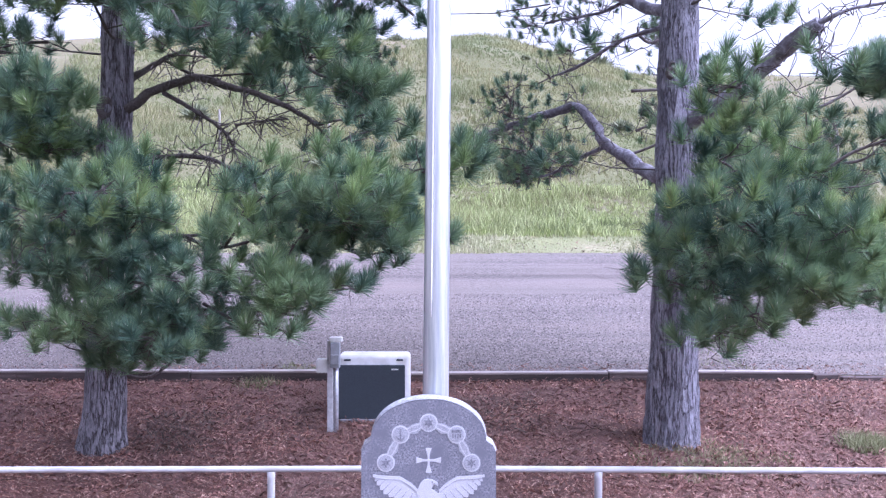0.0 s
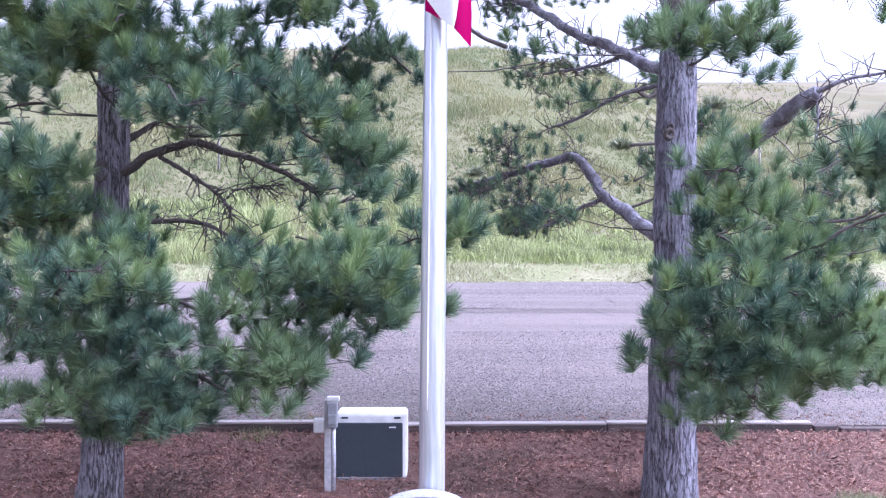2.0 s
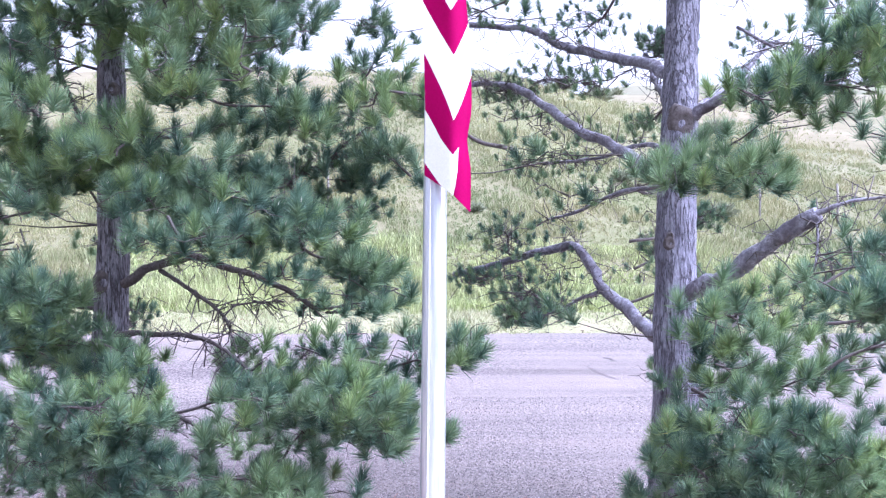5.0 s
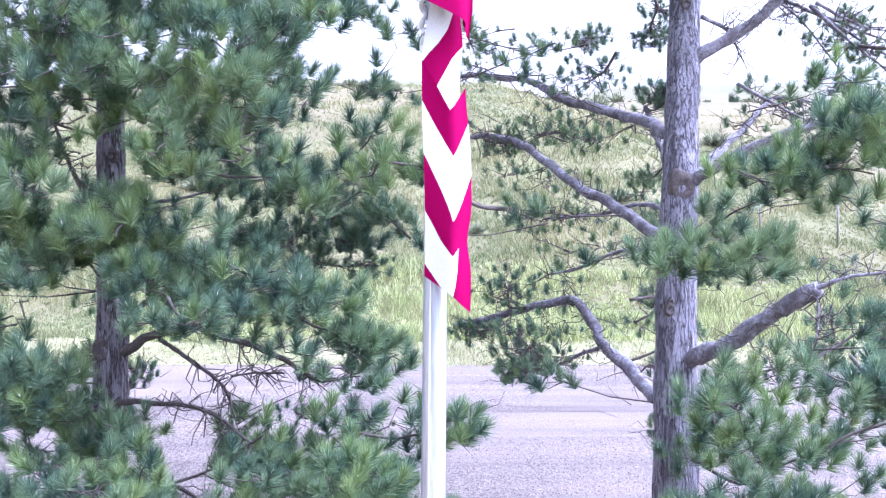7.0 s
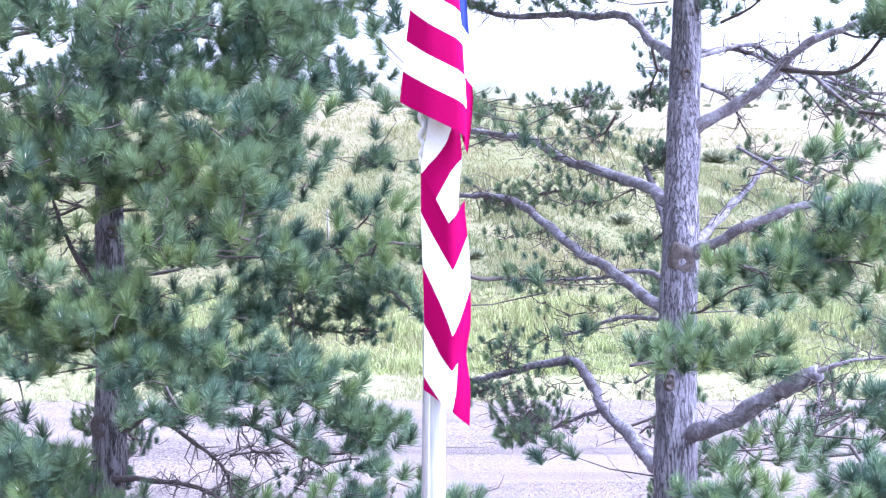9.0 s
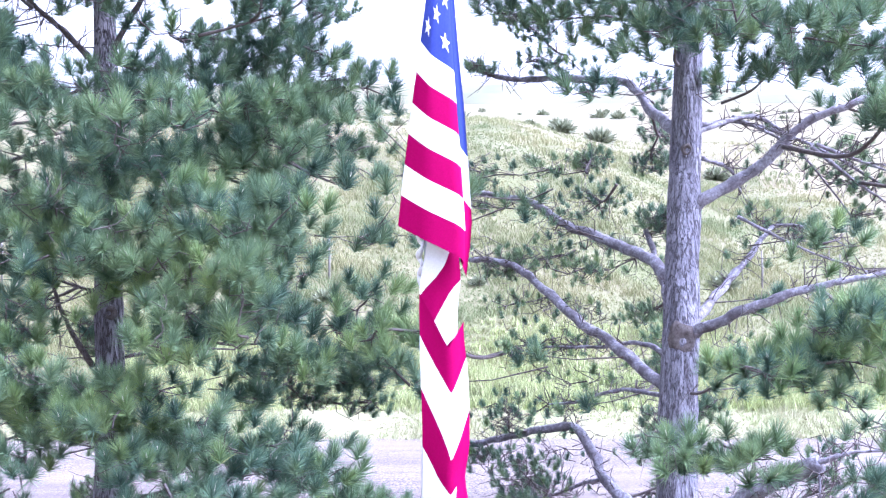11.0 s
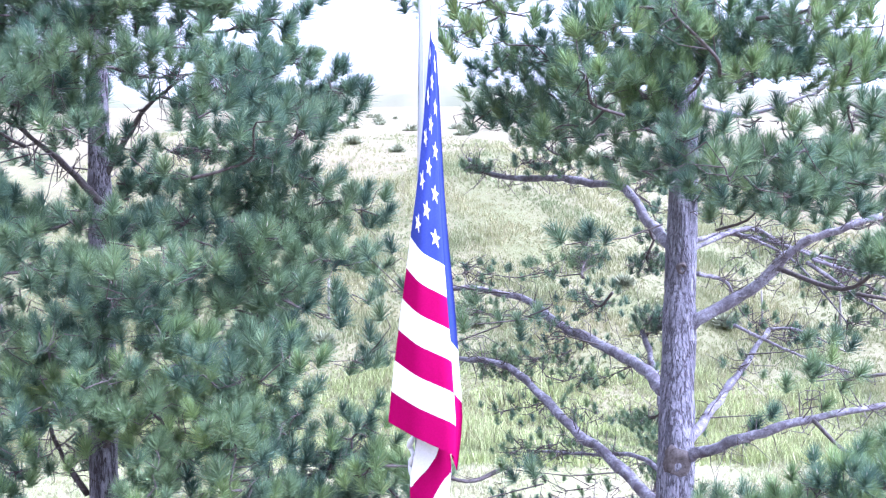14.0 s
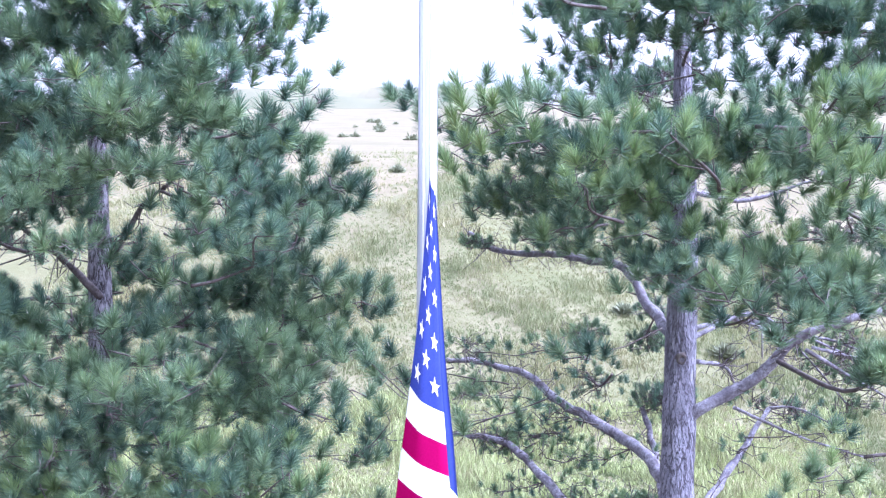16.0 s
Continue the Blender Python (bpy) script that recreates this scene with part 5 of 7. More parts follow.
bough(left, -3.69, 9.09, 7.48, 0.32, 0.17, 23)
bough(left, -3.30, 10.97, 7.49, 0.32, 0.17, 10)
bough(left, -2.60, 9.69, 7.49, 0.32, 0.17, 7)
bough(left, -3.38, 9.79, 7.60, 0.50, 0.30, 3)
bough(left, -2.83, 10.80, 7.60, 0.32, 0.17, 12)
bough(left, -3.87, 8.77, 7.62, 0.32, 0.17, 37)
bough(left, -1.41, 9.64, 7.63, 0.32, 0.17, 12)
bough(left, -0.71, 10.10, 7.65, 0.44, 0.30, 12)
bough(left, -3.75, 10.00, 7.66, 0.50, 0.30, 6)
bough(left, -1.79, 10.98, 7.67, 0.32, 0.17, 10)
bough(left, -3.97, 10.90, 7.68, 0.32, 0.17, 6)
bough(left, -1.86, 9.98, 7.70, 0.32, 0.17, 13)
bough(left, -1.12, 10.03, 7.71, 0.50, 0.30, 19)
bough(left, -4.31, 9.85, 7.74, 0.32, 0.17, 37)
bough(left, -2.15, 9.77, 7.75, 0.32, 0.17, 17)
bough(left, -3.69, 8.10, 7.79, 0.32, 0.17, 37)
bough(left, -3.28, 10.86, 7.79, 0.32, 0.17, 5)
bough(left, -1.15, 9.66, 7.92, 0.32, 0.17, 8)
bough(left, -4.02, 8.91, 7.93, 0.32, 0.17, 2)
bough(left, -1.79, 9.93, 7.94, 0.32, 0.17, 13)
bough(left, -2.93, 10.70, 7.97, 0.32, 0.17, 17)
bough(left, -1.46, 9.78, 8.01, 0.32, 0.17, 4)
bough(left, -1.48, 8.75, 8.03, 0.32, 0.17, 11)
bough(left, -3.25, 10.71, 8.21, 0.32, 0.17, 2)
bough(left, -1.42, 8.28, 8.21, 0.32, 0.17, 8)
bough(left, -4.23, 10.75, 8.23, 0.32, 0.17, 5)
bough(left, -2.81, 7.91, 8.23, 0.32, 0.17, 5)
bough(left, -1.54, 9.91, 8.24, 0.50, 0.30, 17)
bough(left, -4.35, 9.93, 8.26, 0.32, 0.17, 4)
bough(left, -1.79, 7.97, 8.29, 0.32, 0.17, 6)
bough(left, -2.84, 9.01, 8.29, 0.32, 0.17, 4)
bough(left, -2.99, 10.85, 8.32, 0.32, 0.17, 2)
bough(left, -2.47, 10.96, 8.33, 0.32, 0.17, 19)
bough(left, -1.14, 8.86, 8.35, 0.32, 0.17, 10)
bough(left, -3.60, 8.07, 8.37, 0.32, 0.17, 20)
bough(left, -3.62, 9.00, 8.52, 0.32, 0.17, 10)
bough(left, -3.33, 7.91, 8.53, 0.32, 0.17, 11)
bough(left, -1.56, 7.96, 8.56, 0.32, 0.17, 6)
bough(left, -1.92, 9.57, 8.59, 0.50, 0.30, 11)
bough(left, -1.24, 9.64, 8.60, 0.32, 0.17, 10)
bough(left, -1.83, 8.81, 8.63, 0.32, 0.17, 7)
bough(left, -1.16, 11.05, 8.65, 0.32, 0.17, 19)
bough(left, -1.48, 9.82, 8.66, 0.32, 0.17, 20)
bough(left, -3.67, 9.93, 8.69, 0.50, 0.30, 18)
bough(left, -1.80, 9.52, 8.70, 0.50, 0.30, 17)
bough(left, -0.85, 9.61, 8.72, 0.35, 0.29, 10)
bough(left, -3.57, 9.90, 8.74, 0.50, 0.30, 18)
bough(left, -1.07, 9.55, 8.76, 0.41, 0.29, 6)
bough(left, -3.15, 8.23, 8.81, 0.32, 0.17, 7)
bough(left, -2.29, 7.99, 8.81, 0.32, 0.17, 4)
bough(left, -1.82, 8.00, 8.82, 0.32, 0.17, 7)
bough(left, -1.86, 9.69, 8.83, 0.32, 0.17, 10)
bough(left, -2.90, 7.94, 8.83, 0.32, 0.17, 6)
bough(left, -1.53, 8.74, 8.86, 0.32, 0.17, 5)
bough(left, -2.48, 9.08, 8.88, 0.32, 0.17, 4)
bough(left, -0.89, 9.78, 8.89, 0.32, 0.17, 7)
bough(left, -3.92, 9.94, 8.99, 0.32, 0.17, 11)
bough(left, -3.25, 10.71, 9.11, 0.32, 0.17, 14)
bough(left, -3.70, 9.55, 9.12, 0.41, 0.30, 16)
bough(left, -2.20, 8.95, 9.13, 0.32, 0.17, 7)
bough(left, -3.95, 9.10, 9.14, 0.32, 0.17, 13)
bough(left, -2.98, 8.86, 9.19, 0.32, 0.17, 10)
bough(left, -2.21, 10.90, 9.20, 0.32, 0.17, 19)
bough(left, -3.47, 9.37, 9.22, 0.50, 0.30, 14)
bough(left, -1.88, 10.89, 9.22, 0.32, 0.17, 10)
bough(left, -2.30, 7.90, 9.25, 0.32, 0.17, 14)
bough(left, -1.44, 8.94, 9.25, 0.32, 0.17, 12)
bough(left, -1.50, 10.76, 9.25, 0.32, 0.17, 24)
bough(left, -4.33, 9.91, 9.26, 0.32, 0.17, 16)
bough(left, -2.55, 8.23, 9.27, 0.32, 0.17, 16)
bough(left, -1.82, 8.24, 9.30, 0.32, 0.17, 24)
bough(left, -3.56, 8.88, 9.30, 0.32, 0.17, 5)
bough(left, -2.22, 10.97, 9.41, 0.32, 0.17, 4)
bough(left, -1.11, 9.03, 9.45, 0.32, 0.17, 5)
bough(left, -2.29, 9.01, 9.47, 0.44, 0.30, 12)
bough(left, -3.48, 9.02, 9.47, 0.39, 0.27, 24)
bough(left, -4.05, 8.79, 9.51, 0.32, 0.17, 17)
bough(left, -3.62, 8.79, 9.51, 0.32, 0.17, 8)
bough(left, -2.65, 8.17, 9.53, 0.32, 0.17, 5)
bough(left, -2.18, 8.92, 9.58, 0.32, 0.17, 10)
bough(left, -1.79, 8.16, 9.60, 0.32, 0.17, 20)
bough(left, -3.99, 8.87, 9.78, 0.32, 0.17, 12)
bough(left, -1.14, 9.82, 9.78, 0.32, 0.17, 4)
bough(left, -2.56, 9.11, 9.83, 0.45, 0.28, 13)
bough(left, -2.04, 8.81, 9.87, 0.49, 0.30, 8)
bough(left, -3.43, 8.91, 9.90, 0.49, 0.30, 19)
bough(left, -1.68, 9.21, 9.95, 0.45, 0.30, 23)
bough(left, -2.82, 9.08, 10.02, 0.32, 0.17, 6)
bough(left, -3.58, 8.85, 10.04, 0.32, 0.17, 16)
bough(left, -4.23, 9.90, 10.06, 0.32, 0.17, 10)
bough(left, -2.21, 9.00, 10.09, 0.32, 0.17, 12)
bough(left, -1.93, 8.14, 10.10, 0.32, 0.17, 8)
bough(left, -2.95, 9.21, 10.11, 0.50, 0.30, 25)
bough(left, -1.51, 8.76, 10.11, 0.32, 0.17, 4)
bough(left, -2.21, 9.68, 10.12, 0.32, 0.17, 8)
bough(left, -3.86, 8.95, 10.16, 0.32, 0.17, 7)
bough(left, -3.21, 9.11, 10.24, 0.45, 0.28, 24)
bough(left, -1.25, 9.41, 10.30, 0.29, 0.23, 12)
bough(left, -1.85, 9.31, 10.33, 0.46, 0.28, 11)
bough(left, -2.96, 8.78, 10.34, 0.32, 0.17, 18)
bough(left, -2.58, 8.78, 10.35, 0.32, 0.17, 8)
bough(left, -1.83, 9.00, 10.38, 0.32, 0.17, 10)
bough(left, -3.24, 9.05, 10.46, 0.32, 0.17, 17)
bough(left, -2.12, 8.88, 10.49, 0.32, 0.17, 16)
bough(left, -1.92, 9.41, 10.72, 0.50, 0.30, 54)
bough(left, -2.82, 9.31, 10.74, 0.50, 0.30, 6)
bough(left, -2.51, 9.80, 10.74, 0.32, 0.17, 5)
bough(left, -3.51, 9.11, 10.79, 0.50, 0.30, 43)
bough(left, -2.85, 10.96, 11.03, 0.32, 0.17, 17)
bough(left, -2.63, 11.09, 11.07, 0.32, 0.17, 5)
bough(left, -3.45, 8.70, 1.63, 0.34, 0.18, 2)
bough(left, -3.20, 8.30, 1.68, 0.34, 0.18, 5)
bough(left, -2.66, 9.00, 1.55, 0.34, 0.18, 4)
bough(left, -2.08, 8.70, 1.61, 0.34, 0.18, 3)
bough(left, -3.00, 8.70, 1.98, 0.34, 0.18, 5)
bough(left, -2.61, 8.30, 1.86, 0.34, 0.18, 4)
bough(left, -2.09, 8.30, 1.89, 0.34, 0.18, 3)
bough(left, -4.11, 8.70, 2.25, 0.34, 0.18, 4)
bough(left, -3.50, 8.70, 2.30, 0.34, 0.18, 4)
bough(left, -3.00, 8.70, 2.31, 0.34, 0.18, 4)
bough(left, -2.63, 8.30, 2.34, 0.34, 0.18, 4)
bough(left, -2.30, 8.30, 2.26, 0.34, 0.18, 4)
bough(left, -4.06, 9.00, 2.58, 0.34, 0.18, 2)
bough(left, -3.52, 8.70, 2.57, 0.34, 0.18, 4)
bough(left, -3.02, 9.00, 2.56, 0.34, 0.18, 4)
bough(left, -2.63, 9.00, 2.54, 0.34, 0.18, 4)
bough(left, -3.88, 9.00, 2.96, 0.34, 0.18, 2)
bough(left, -3.50, 8.70, 3.01, 0.34, 0.18, 4)
bough(left, -3.00, 9.00, 2.84, 0.34, 0.18, 4)
bough(left, -2.61, 9.00, 2.99, 0.34, 0.18, 2)
bough(left, -4.00, 9.00, 3.35, 0.34, 0.18, 4)
bough(left, -3.65, 8.30, 3.23, 0.34, 0.18, 4)
bough(left, -3.18, 8.70, 3.24, 0.34, 0.18, 4)
bough(left, -2.67, 8.30, 3.16, 0.34, 0.18, 4)
bough(left, -3.98, 9.00, 3.66, 0.34, 0.18, 5)
bough(left, -3.43, 9.00, 3.53, 0.34, 0.18, 4)
bough(left, -3.21, 8.30, 3.50, 0.34, 0.18, 5)
bough(left, -4.08, 8.30, 4.01, 0.34, 0.18, 2)
bough(left, -3.59, 8.70, 4.00, 0.34, 0.18, 2)
bough(left, -3.89, 9.00, 4.19, 0.34, 0.18, 2)
bough(left, -2.64, 8.30, 4.30, 0.34, 0.18, 2)
bough(left, -2.08, 8.70, 4.14, 0.34, 0.18, 3)
bough(left, -3.97, 9.00, 4.50, 0.34, 0.18, 2)
bough(left, -3.52, 8.70, 4.56, 0.34, 0.18, 4)
bough(left, -3.06, 8.70, 4.59, 0.34, 0.18, 8)
bough(left, -2.70, 8.70, 4.47, 0.34, 0.18, 4)
bough(left, -2.31, 9.00, 4.47, 0.34, 0.18, 4)
bough(left, -3.53, 8.70, 4.84, 0.34, 0.18, 4)
bough(left, -2.71, 8.70, 4.82, 0.34, 0.18, 4)
bough(left, -4.09, 9.00, 5.17, 0.34, 0.18, 2)
bough(left, -3.48, 8.30, 5.20, 0.34, 0.18, 6)
bough(left, -2.16, 8.30, 5.22, 0.34, 0.18, 4)
bough(left, -3.91, 8.30, 5.48, 0.34, 0.18, 3)
bough(left, -3.49, 8.30, 5.64, 0.34, 0.18, 3)
bough(left, -3.11, 8.30, 5.62, 0.34, 0.18, 2)
bough(left, -2.12, 9.00, 5.50, 0.34, 0.18, 3)
bough(left, -4.05, 9.00, 5.81, 0.34, 0.18, 3)
bough(left, -3.52, 9.00, 5.82, 0.34, 0.18, 3)
bough(left, -3.15, 8.70, 5.88, 0.34, 0.18, 3)
bough(left, -2.62, 8.70, 5.87, 0.34, 0.18, 7)
bough(left, -4.12, 9.00, 6.32, 0.34, 0.18, 3)
bough(left, -3.57, 9.00, 6.16, 0.34, 0.18, 3)
bough(left, -2.54, 9.00, 6.19, 0.34, 0.18, 3)
bough(left, -2.27, 8.30, 6.29, 0.34, 0.18, 3)
bough(left, -3.89, 8.30, 6.61, 0.34, 0.18, 3)
bough(left, -3.66, 9.00, 6.55, 0.34, 0.18, 3)
bough(left, -3.17, 8.70, 6.57, 0.34, 0.18, 3)
bough(left, -2.77, 9.00, 6.47, 0.34, 0.18, 3)
bough(left, -2.20, 8.30, 6.58, 0.34, 0.18, 3)
bough(left, -3.99, 8.70, 6.79, 0.34, 0.18, 2)
bough(left, -3.16, 9.00, 6.88, 0.34, 0.18, 3)
bough(left, -2.58, 8.70, 6.82, 0.34, 0.18, 3)
bough(left, -2.29, 8.30, 6.81, 0.34, 0.18, 3)
bough(left, -3.93, 8.30, 7.27, 0.34, 0.18, 3)
bough(left, -3.67, 9.00, 7.22, 0.34, 0.18, 3)
bough(left, -3.12, 8.70, 7.16, 0.34, 0.18, 3)
bough(left, -2.21, 8.30, 7.28, 0.34, 0.18, 3)
bough(left, -3.93, 8.30, 7.46, 0.34, 0.18, 3)
bough(left, -3.65, 8.30, 7.61, 0.34, 0.18, 10)
bough(left, -3.20, 9.00, 7.54, 0.34, 0.18, 3)
bough(left, -2.73, 8.30, 7.51, 0.34, 0.18, 2)
bough(left, -2.16, 9.00, 7.50, 0.34, 0.18, 3)
bough(left, -4.06, 8.70, 7.86, 0.34, 0.18, 2)
bough(left, -2.13, 8.70, 7.90, 0.34, 0.18, 2)
bough(left, -4.11, 8.70, 8.11, 0.34, 0.18, 4)
bough(left, -3.52, 9.00, 8.16, 0.34, 0.18, 2)
bough(left, -2.99, 8.70, 8.19, 0.34, 0.18, 2)
bough(left, -2.71, 9.00, 8.15, 0.34, 0.18, 2)
bough(left, -2.18, 8.70, 8.14, 0.34, 0.18, 2)
bough(left, -4.09, 8.30, 8.62, 0.34, 0.18, 4)
bough(left, -3.16, 8.70, 8.57, 0.34, 0.18, 4)
bough(left, -2.11, 8.70, 8.56, 0.34, 0.18, 2)
bough(left, -3.94, 9.00, 8.87, 0.34, 0.18, 4)
bough(left, -3.48, 9.00, 8.76, 0.34, 0.18, 4)
bough(left, -3.19, 8.70, 8.77, 0.34, 0.18, 4)
bough(left, -2.75, 8.30, 8.89, 0.34, 0.18, 4)
bough(left, -2.23, 8.30, 8.83, 0.34, 0.18, 4)
bough(left, -3.92, 8.30, 9.26, 0.34, 0.18, 4)
bough(left, -3.08, 8.30, 9.10, 0.34, 0.18, 4)
bough(left, -2.59, 9.00, 9.20, 0.34, 0.18, 4)
bough(left, -3.90, 8.30, 9.53, 0.34, 0.18, 4)
bough(left, -3.46, 8.30, 9.59, 0.34, 0.18, 4)
bough(left, -3.16, 8.30, 9.55, 0.34, 0.18, 4)
bough(left, -2.66, 9.00, 9.57, 0.34, 0.18, 4)
bough(left, -2.23, 8.70, 9.54, 0.34, 0.18, 4)
bough(left, -3.89, 9.00, 9.83, 0.34, 0.18, 4)
bough(left, -3.65, 9.00, 9.80, 0.34, 0.18, 4)
bough(left, -3.00, 9.00, 9.94, 0.34, 0.18, 4)
bough(left, -2.67, 9.00, 9.90, 0.34, 0.18, 4)
bough(left, -2.16, 9.00, 9.89, 0.34, 0.18, 4)
bough(left, -4.08, 8.70, 10.26, 0.34, 0.18, 4)
bough(left, -3.63, 8.30, 10.18, 0.34, 0.18, 4)
bough(left, -3.10, 9.00, 10.18, 0.34, 0.18, 4)
bough(left, -2.66, 9.00, 10.25, 0.34, 0.18, 4)
bough(left, -2.29, 8.30, 10.11, 0.34, 0.18, 4)
bough(left, -4.00, 8.30, 10.58, 0.34, 0.18, 4)
bough(left, -3.54, 8.70, 10.54, 0.34, 0.18, 4)
bough(left, -3.01, 9.00, 10.58, 0.34, 0.18, 4)
bough(left, -2.63, 8.70, 10.59, 0.34, 0.18, 4)
bough(left, -2.25, 8.70, 10.51, 0.34, 0.18, 4)
bough(left, -3.40, 8.50, 4.75, 0.34, 0.18, 16)
bough(left, -2.90, 8.50, 4.70, 0.34, 0.18, 16)
bough(left, -2.40, 8.60, 4.64, 0.34, 0.18, 14)
bough(left, -3.62, 8.50, 3.52, 0.32, 0.20, 14)
bough(left, -3.30, 8.40, 3.30, 0.32, 0.18, 13)
bough(left, -3.52, 8.60, 5.40, 0.30, 0.20, 12)
bough(left, -2.45, 8.60, 4.92, 0.32, 0.16, 8)
bough(left, 0.20, 8.50, 3.10, 0.20, 0.20, 13)

knot(right, 2.186, 4.014, 0.050)
knot(right, 2.339, 5.188, 0.110)
knot(right, 2.484, 7.057, 0.050)
knot(right, 2.291, 5.282, 0.060)
knot(right, 2.193, 4.082, 0.030)
limb(right, 0.080, (2.27, 10.10, 3.02), (2.17, 10.60, 3.11), (2.03, 11.10, 3.31), (1.82, 11.50, 3.56), (1.58, 11.90, 3.98), (1.22, 12.20, 3.94), (0.69, 12.40, 3.79), (0.17, 12.60, 3.63))
limb(right, 0.028, (1.88, 11.50, 3.50), (1.62, 11.70, 3.40), (1.25, 11.90, 3.21), (0.80, 12.00, 3.10))
limb(right, 0.068, (2.29, 10.10, 4.64), (1.96, 10.70, 4.95), (1.50, 11.30, 5.31), (0.96, 11.95, 5.81), (0.61, 12.20, 5.93), (0.14, 12.40, 5.96))
limb(right, 0.068, (2.38, 10.60, 5.77), (2.17, 11.20, 6.02), (1.77, 11.80, 6.22), (1.39, 12.20, 6.42), (1.11, 12.50, 6.64), (0.57, 12.80, 6.76), (-0.14, 13.00, 6.82))
limb(right, 0.044, (2.41, 10.90, 5.50), (2.46, 11.40, 5.72), (2.51, 11.95, 5.96), (2.44, 12.20, 6.29), end=0.7)
limb(right, 0.072, (2.51, 10.30, 6.47), (2.94, 10.20, 6.71), (3.30, 10.10, 7.03), (3.65, 10.00, 7.34), (4.32, 9.90, 7.57))
limb(right, 0.056, (2.51, 10.30, 5.30), (3.19, 11.10, 5.80), (3.82, 11.80, 6.32))
limb(right, 0.016, (3.82, 11.80, 6.34), (4.18, 11.80, 6.32), (4.66, 11.70, 6.08))
limb(right, 0.062, (2.40, 10.05, 5.22), (2.62, 9.75, 5.37), (2.93, 9.40, 5.56), (3.41, 9.30, 5.72), (4.18, 9.20, 5.88))
limb(right, 0.088, (2.31, 9.80, 3.51), (2.60, 9.40, 3.71), (2.94, 9.00, 4.00), (3.20, 8.70, 4.26), end=0.8)
limb(right, 0.013, (3.20, 8.70, 4.27), (3.18, 8.60, 4.02), (3.11, 8.50, 3.75))
limb(right, 0.024, (3.18, 8.70, 4.25), (3.43, 8.60, 4.35), (3.81, 8.50, 4.41))
limb(right, 0.060, (2.45, 10.60, 7.26), (2.31, 11.20, 7.58), (2.15, 11.70, 7.93), (1.51, 12.20, 8.10), (0.78, 12.50, 8.15), (0.39, 12.70, 8.38))
limb(right, 0.032, (2.35, 10.30, 4.97), (2.12, 10.90, 5.07), (1.77, 11.40, 4.98), (1.18, 11.80, 4.95))
limb(right, 0.028, (2.32, 10.20, 4.59), (1.94, 10.90, 4.57), (1.52, 11.40, 4.38), (1.24, 11.70, 4.31))
limb(right, 0.032, (2.63, 10.70, 8.77), (3.30, 10.80, 8.67), (4.02, 10.80, 8.90))
limb(right, 0.028, (2.54, 10.40, 7.23), (3.32, 10.90, 7.47), (3.84, 11.20, 7.28), (4.41, 11.40, 7.13), (5.15, 11.50, 6.89))
limb(right, 0.024, (3.84, 10.60, 7.11), (4.47, 11.00, 6.78), (5.08, 11.30, 6.45))
limb(right, 0.020, (3.90, 10.60, 7.14), (4.53, 11.00, 6.99), (5.09, 11.30, 6.97))
limb(right, 0.024, (2.71, 10.60, 7.00), (3.08, 10.90, 6.91), (3.23, 11.00, 6.67))
limb(right, 0.020, (3.28, 11.30, 6.42), (4.10, 11.50, 6.05), (4.83, 11.60, 5.81))
limb(right, 0.020, (3.08, 10.80, 7.46), (3.84, 11.10, 7.15), (4.56, 11.40, 6.44))
limb(right, 0.028, (2.60, 10.50, 7.33), (3.18, 10.90, 7.41), (4.00, 11.20, 7.22), (5.13, 11.40, 6.65))
bough(right, 2.70, 11.36, 1.66, 0.32, 0.17, 16)
bough(right, 1.98, 7.51, 1.66, 0.32, 0.17, 4)
bough(right, 2.89, 9.13, 1.71, 0.32, 0.17, 5)
bough(right, 2.19, 8.24, 1.71, 0.32, 0.17, 8)
bough(right, 4.64, 10.52, 1.76, 0.32, 0.17, 4)
bough(right, 2.25, 7.58, 1.83, 0.50, 0.18, 21)
bough(right, 4.05, 10.67, 1.98, 0.32, 0.17, 4)
bough(right, 3.24, 7.47, 2.04, 0.32, 0.17, 10)
bough(right, 2.16, 7.55, 2.05, 0.32, 0.17, 8)
bough(right, 1.88, 7.58, 2.05, 0.32, 0.17, 7)
bough(right, 2.66, 7.39, 2.06, 0.32, 0.17, 15)
bough(right, 2.18, 8.34, 2.06, 0.32, 0.17, 7)
bough(right, 3.33, 9.02, 2.07, 0.32, 0.17, 6)
bough(right, 3.72, 8.40, 2.09, 0.32, 0.17, 14)
bough(right, 2.58, 7.55, 2.12, 0.50, 0.28, 40)
bough(right, 1.45, 7.57, 2.15, 0.16, 0.12, 4)
bough(right, 1.96, 7.58, 2.17, 0.47, 0.25, 14)
bough(right, 2.97, 7.52, 2.28, 0.32, 0.17, 13)
bough(right, 1.83, 7.45, 2.29, 0.32, 0.17, 6)
bough(right, 4.30, 10.38, 2.29, 0.32, 0.17, 5)
bough(right, 2.98, 8.13, 2.30, 0.32, 0.17, 5)
bough(right, 1.99, 8.37, 2.34, 0.32, 0.17, 17)
bough(right, 2.31, 7.47, 2.35, 0.32, 0.17, 16)
bough(right, 2.95, 11.47, 2.36, 0.32, 0.17, 12)
bough(right, 4.43, 12.37, 2.38, 0.32, 0.17, 7)
bough(right, 1.74, 7.54, 2.46, 0.26, 0.30, 9)
bough(right, 2.95, 7.35, 2.50, 0.32, 0.17, 11)
bough(right, 3.01, 8.46, 2.51, 0.32, 0.17, 12)
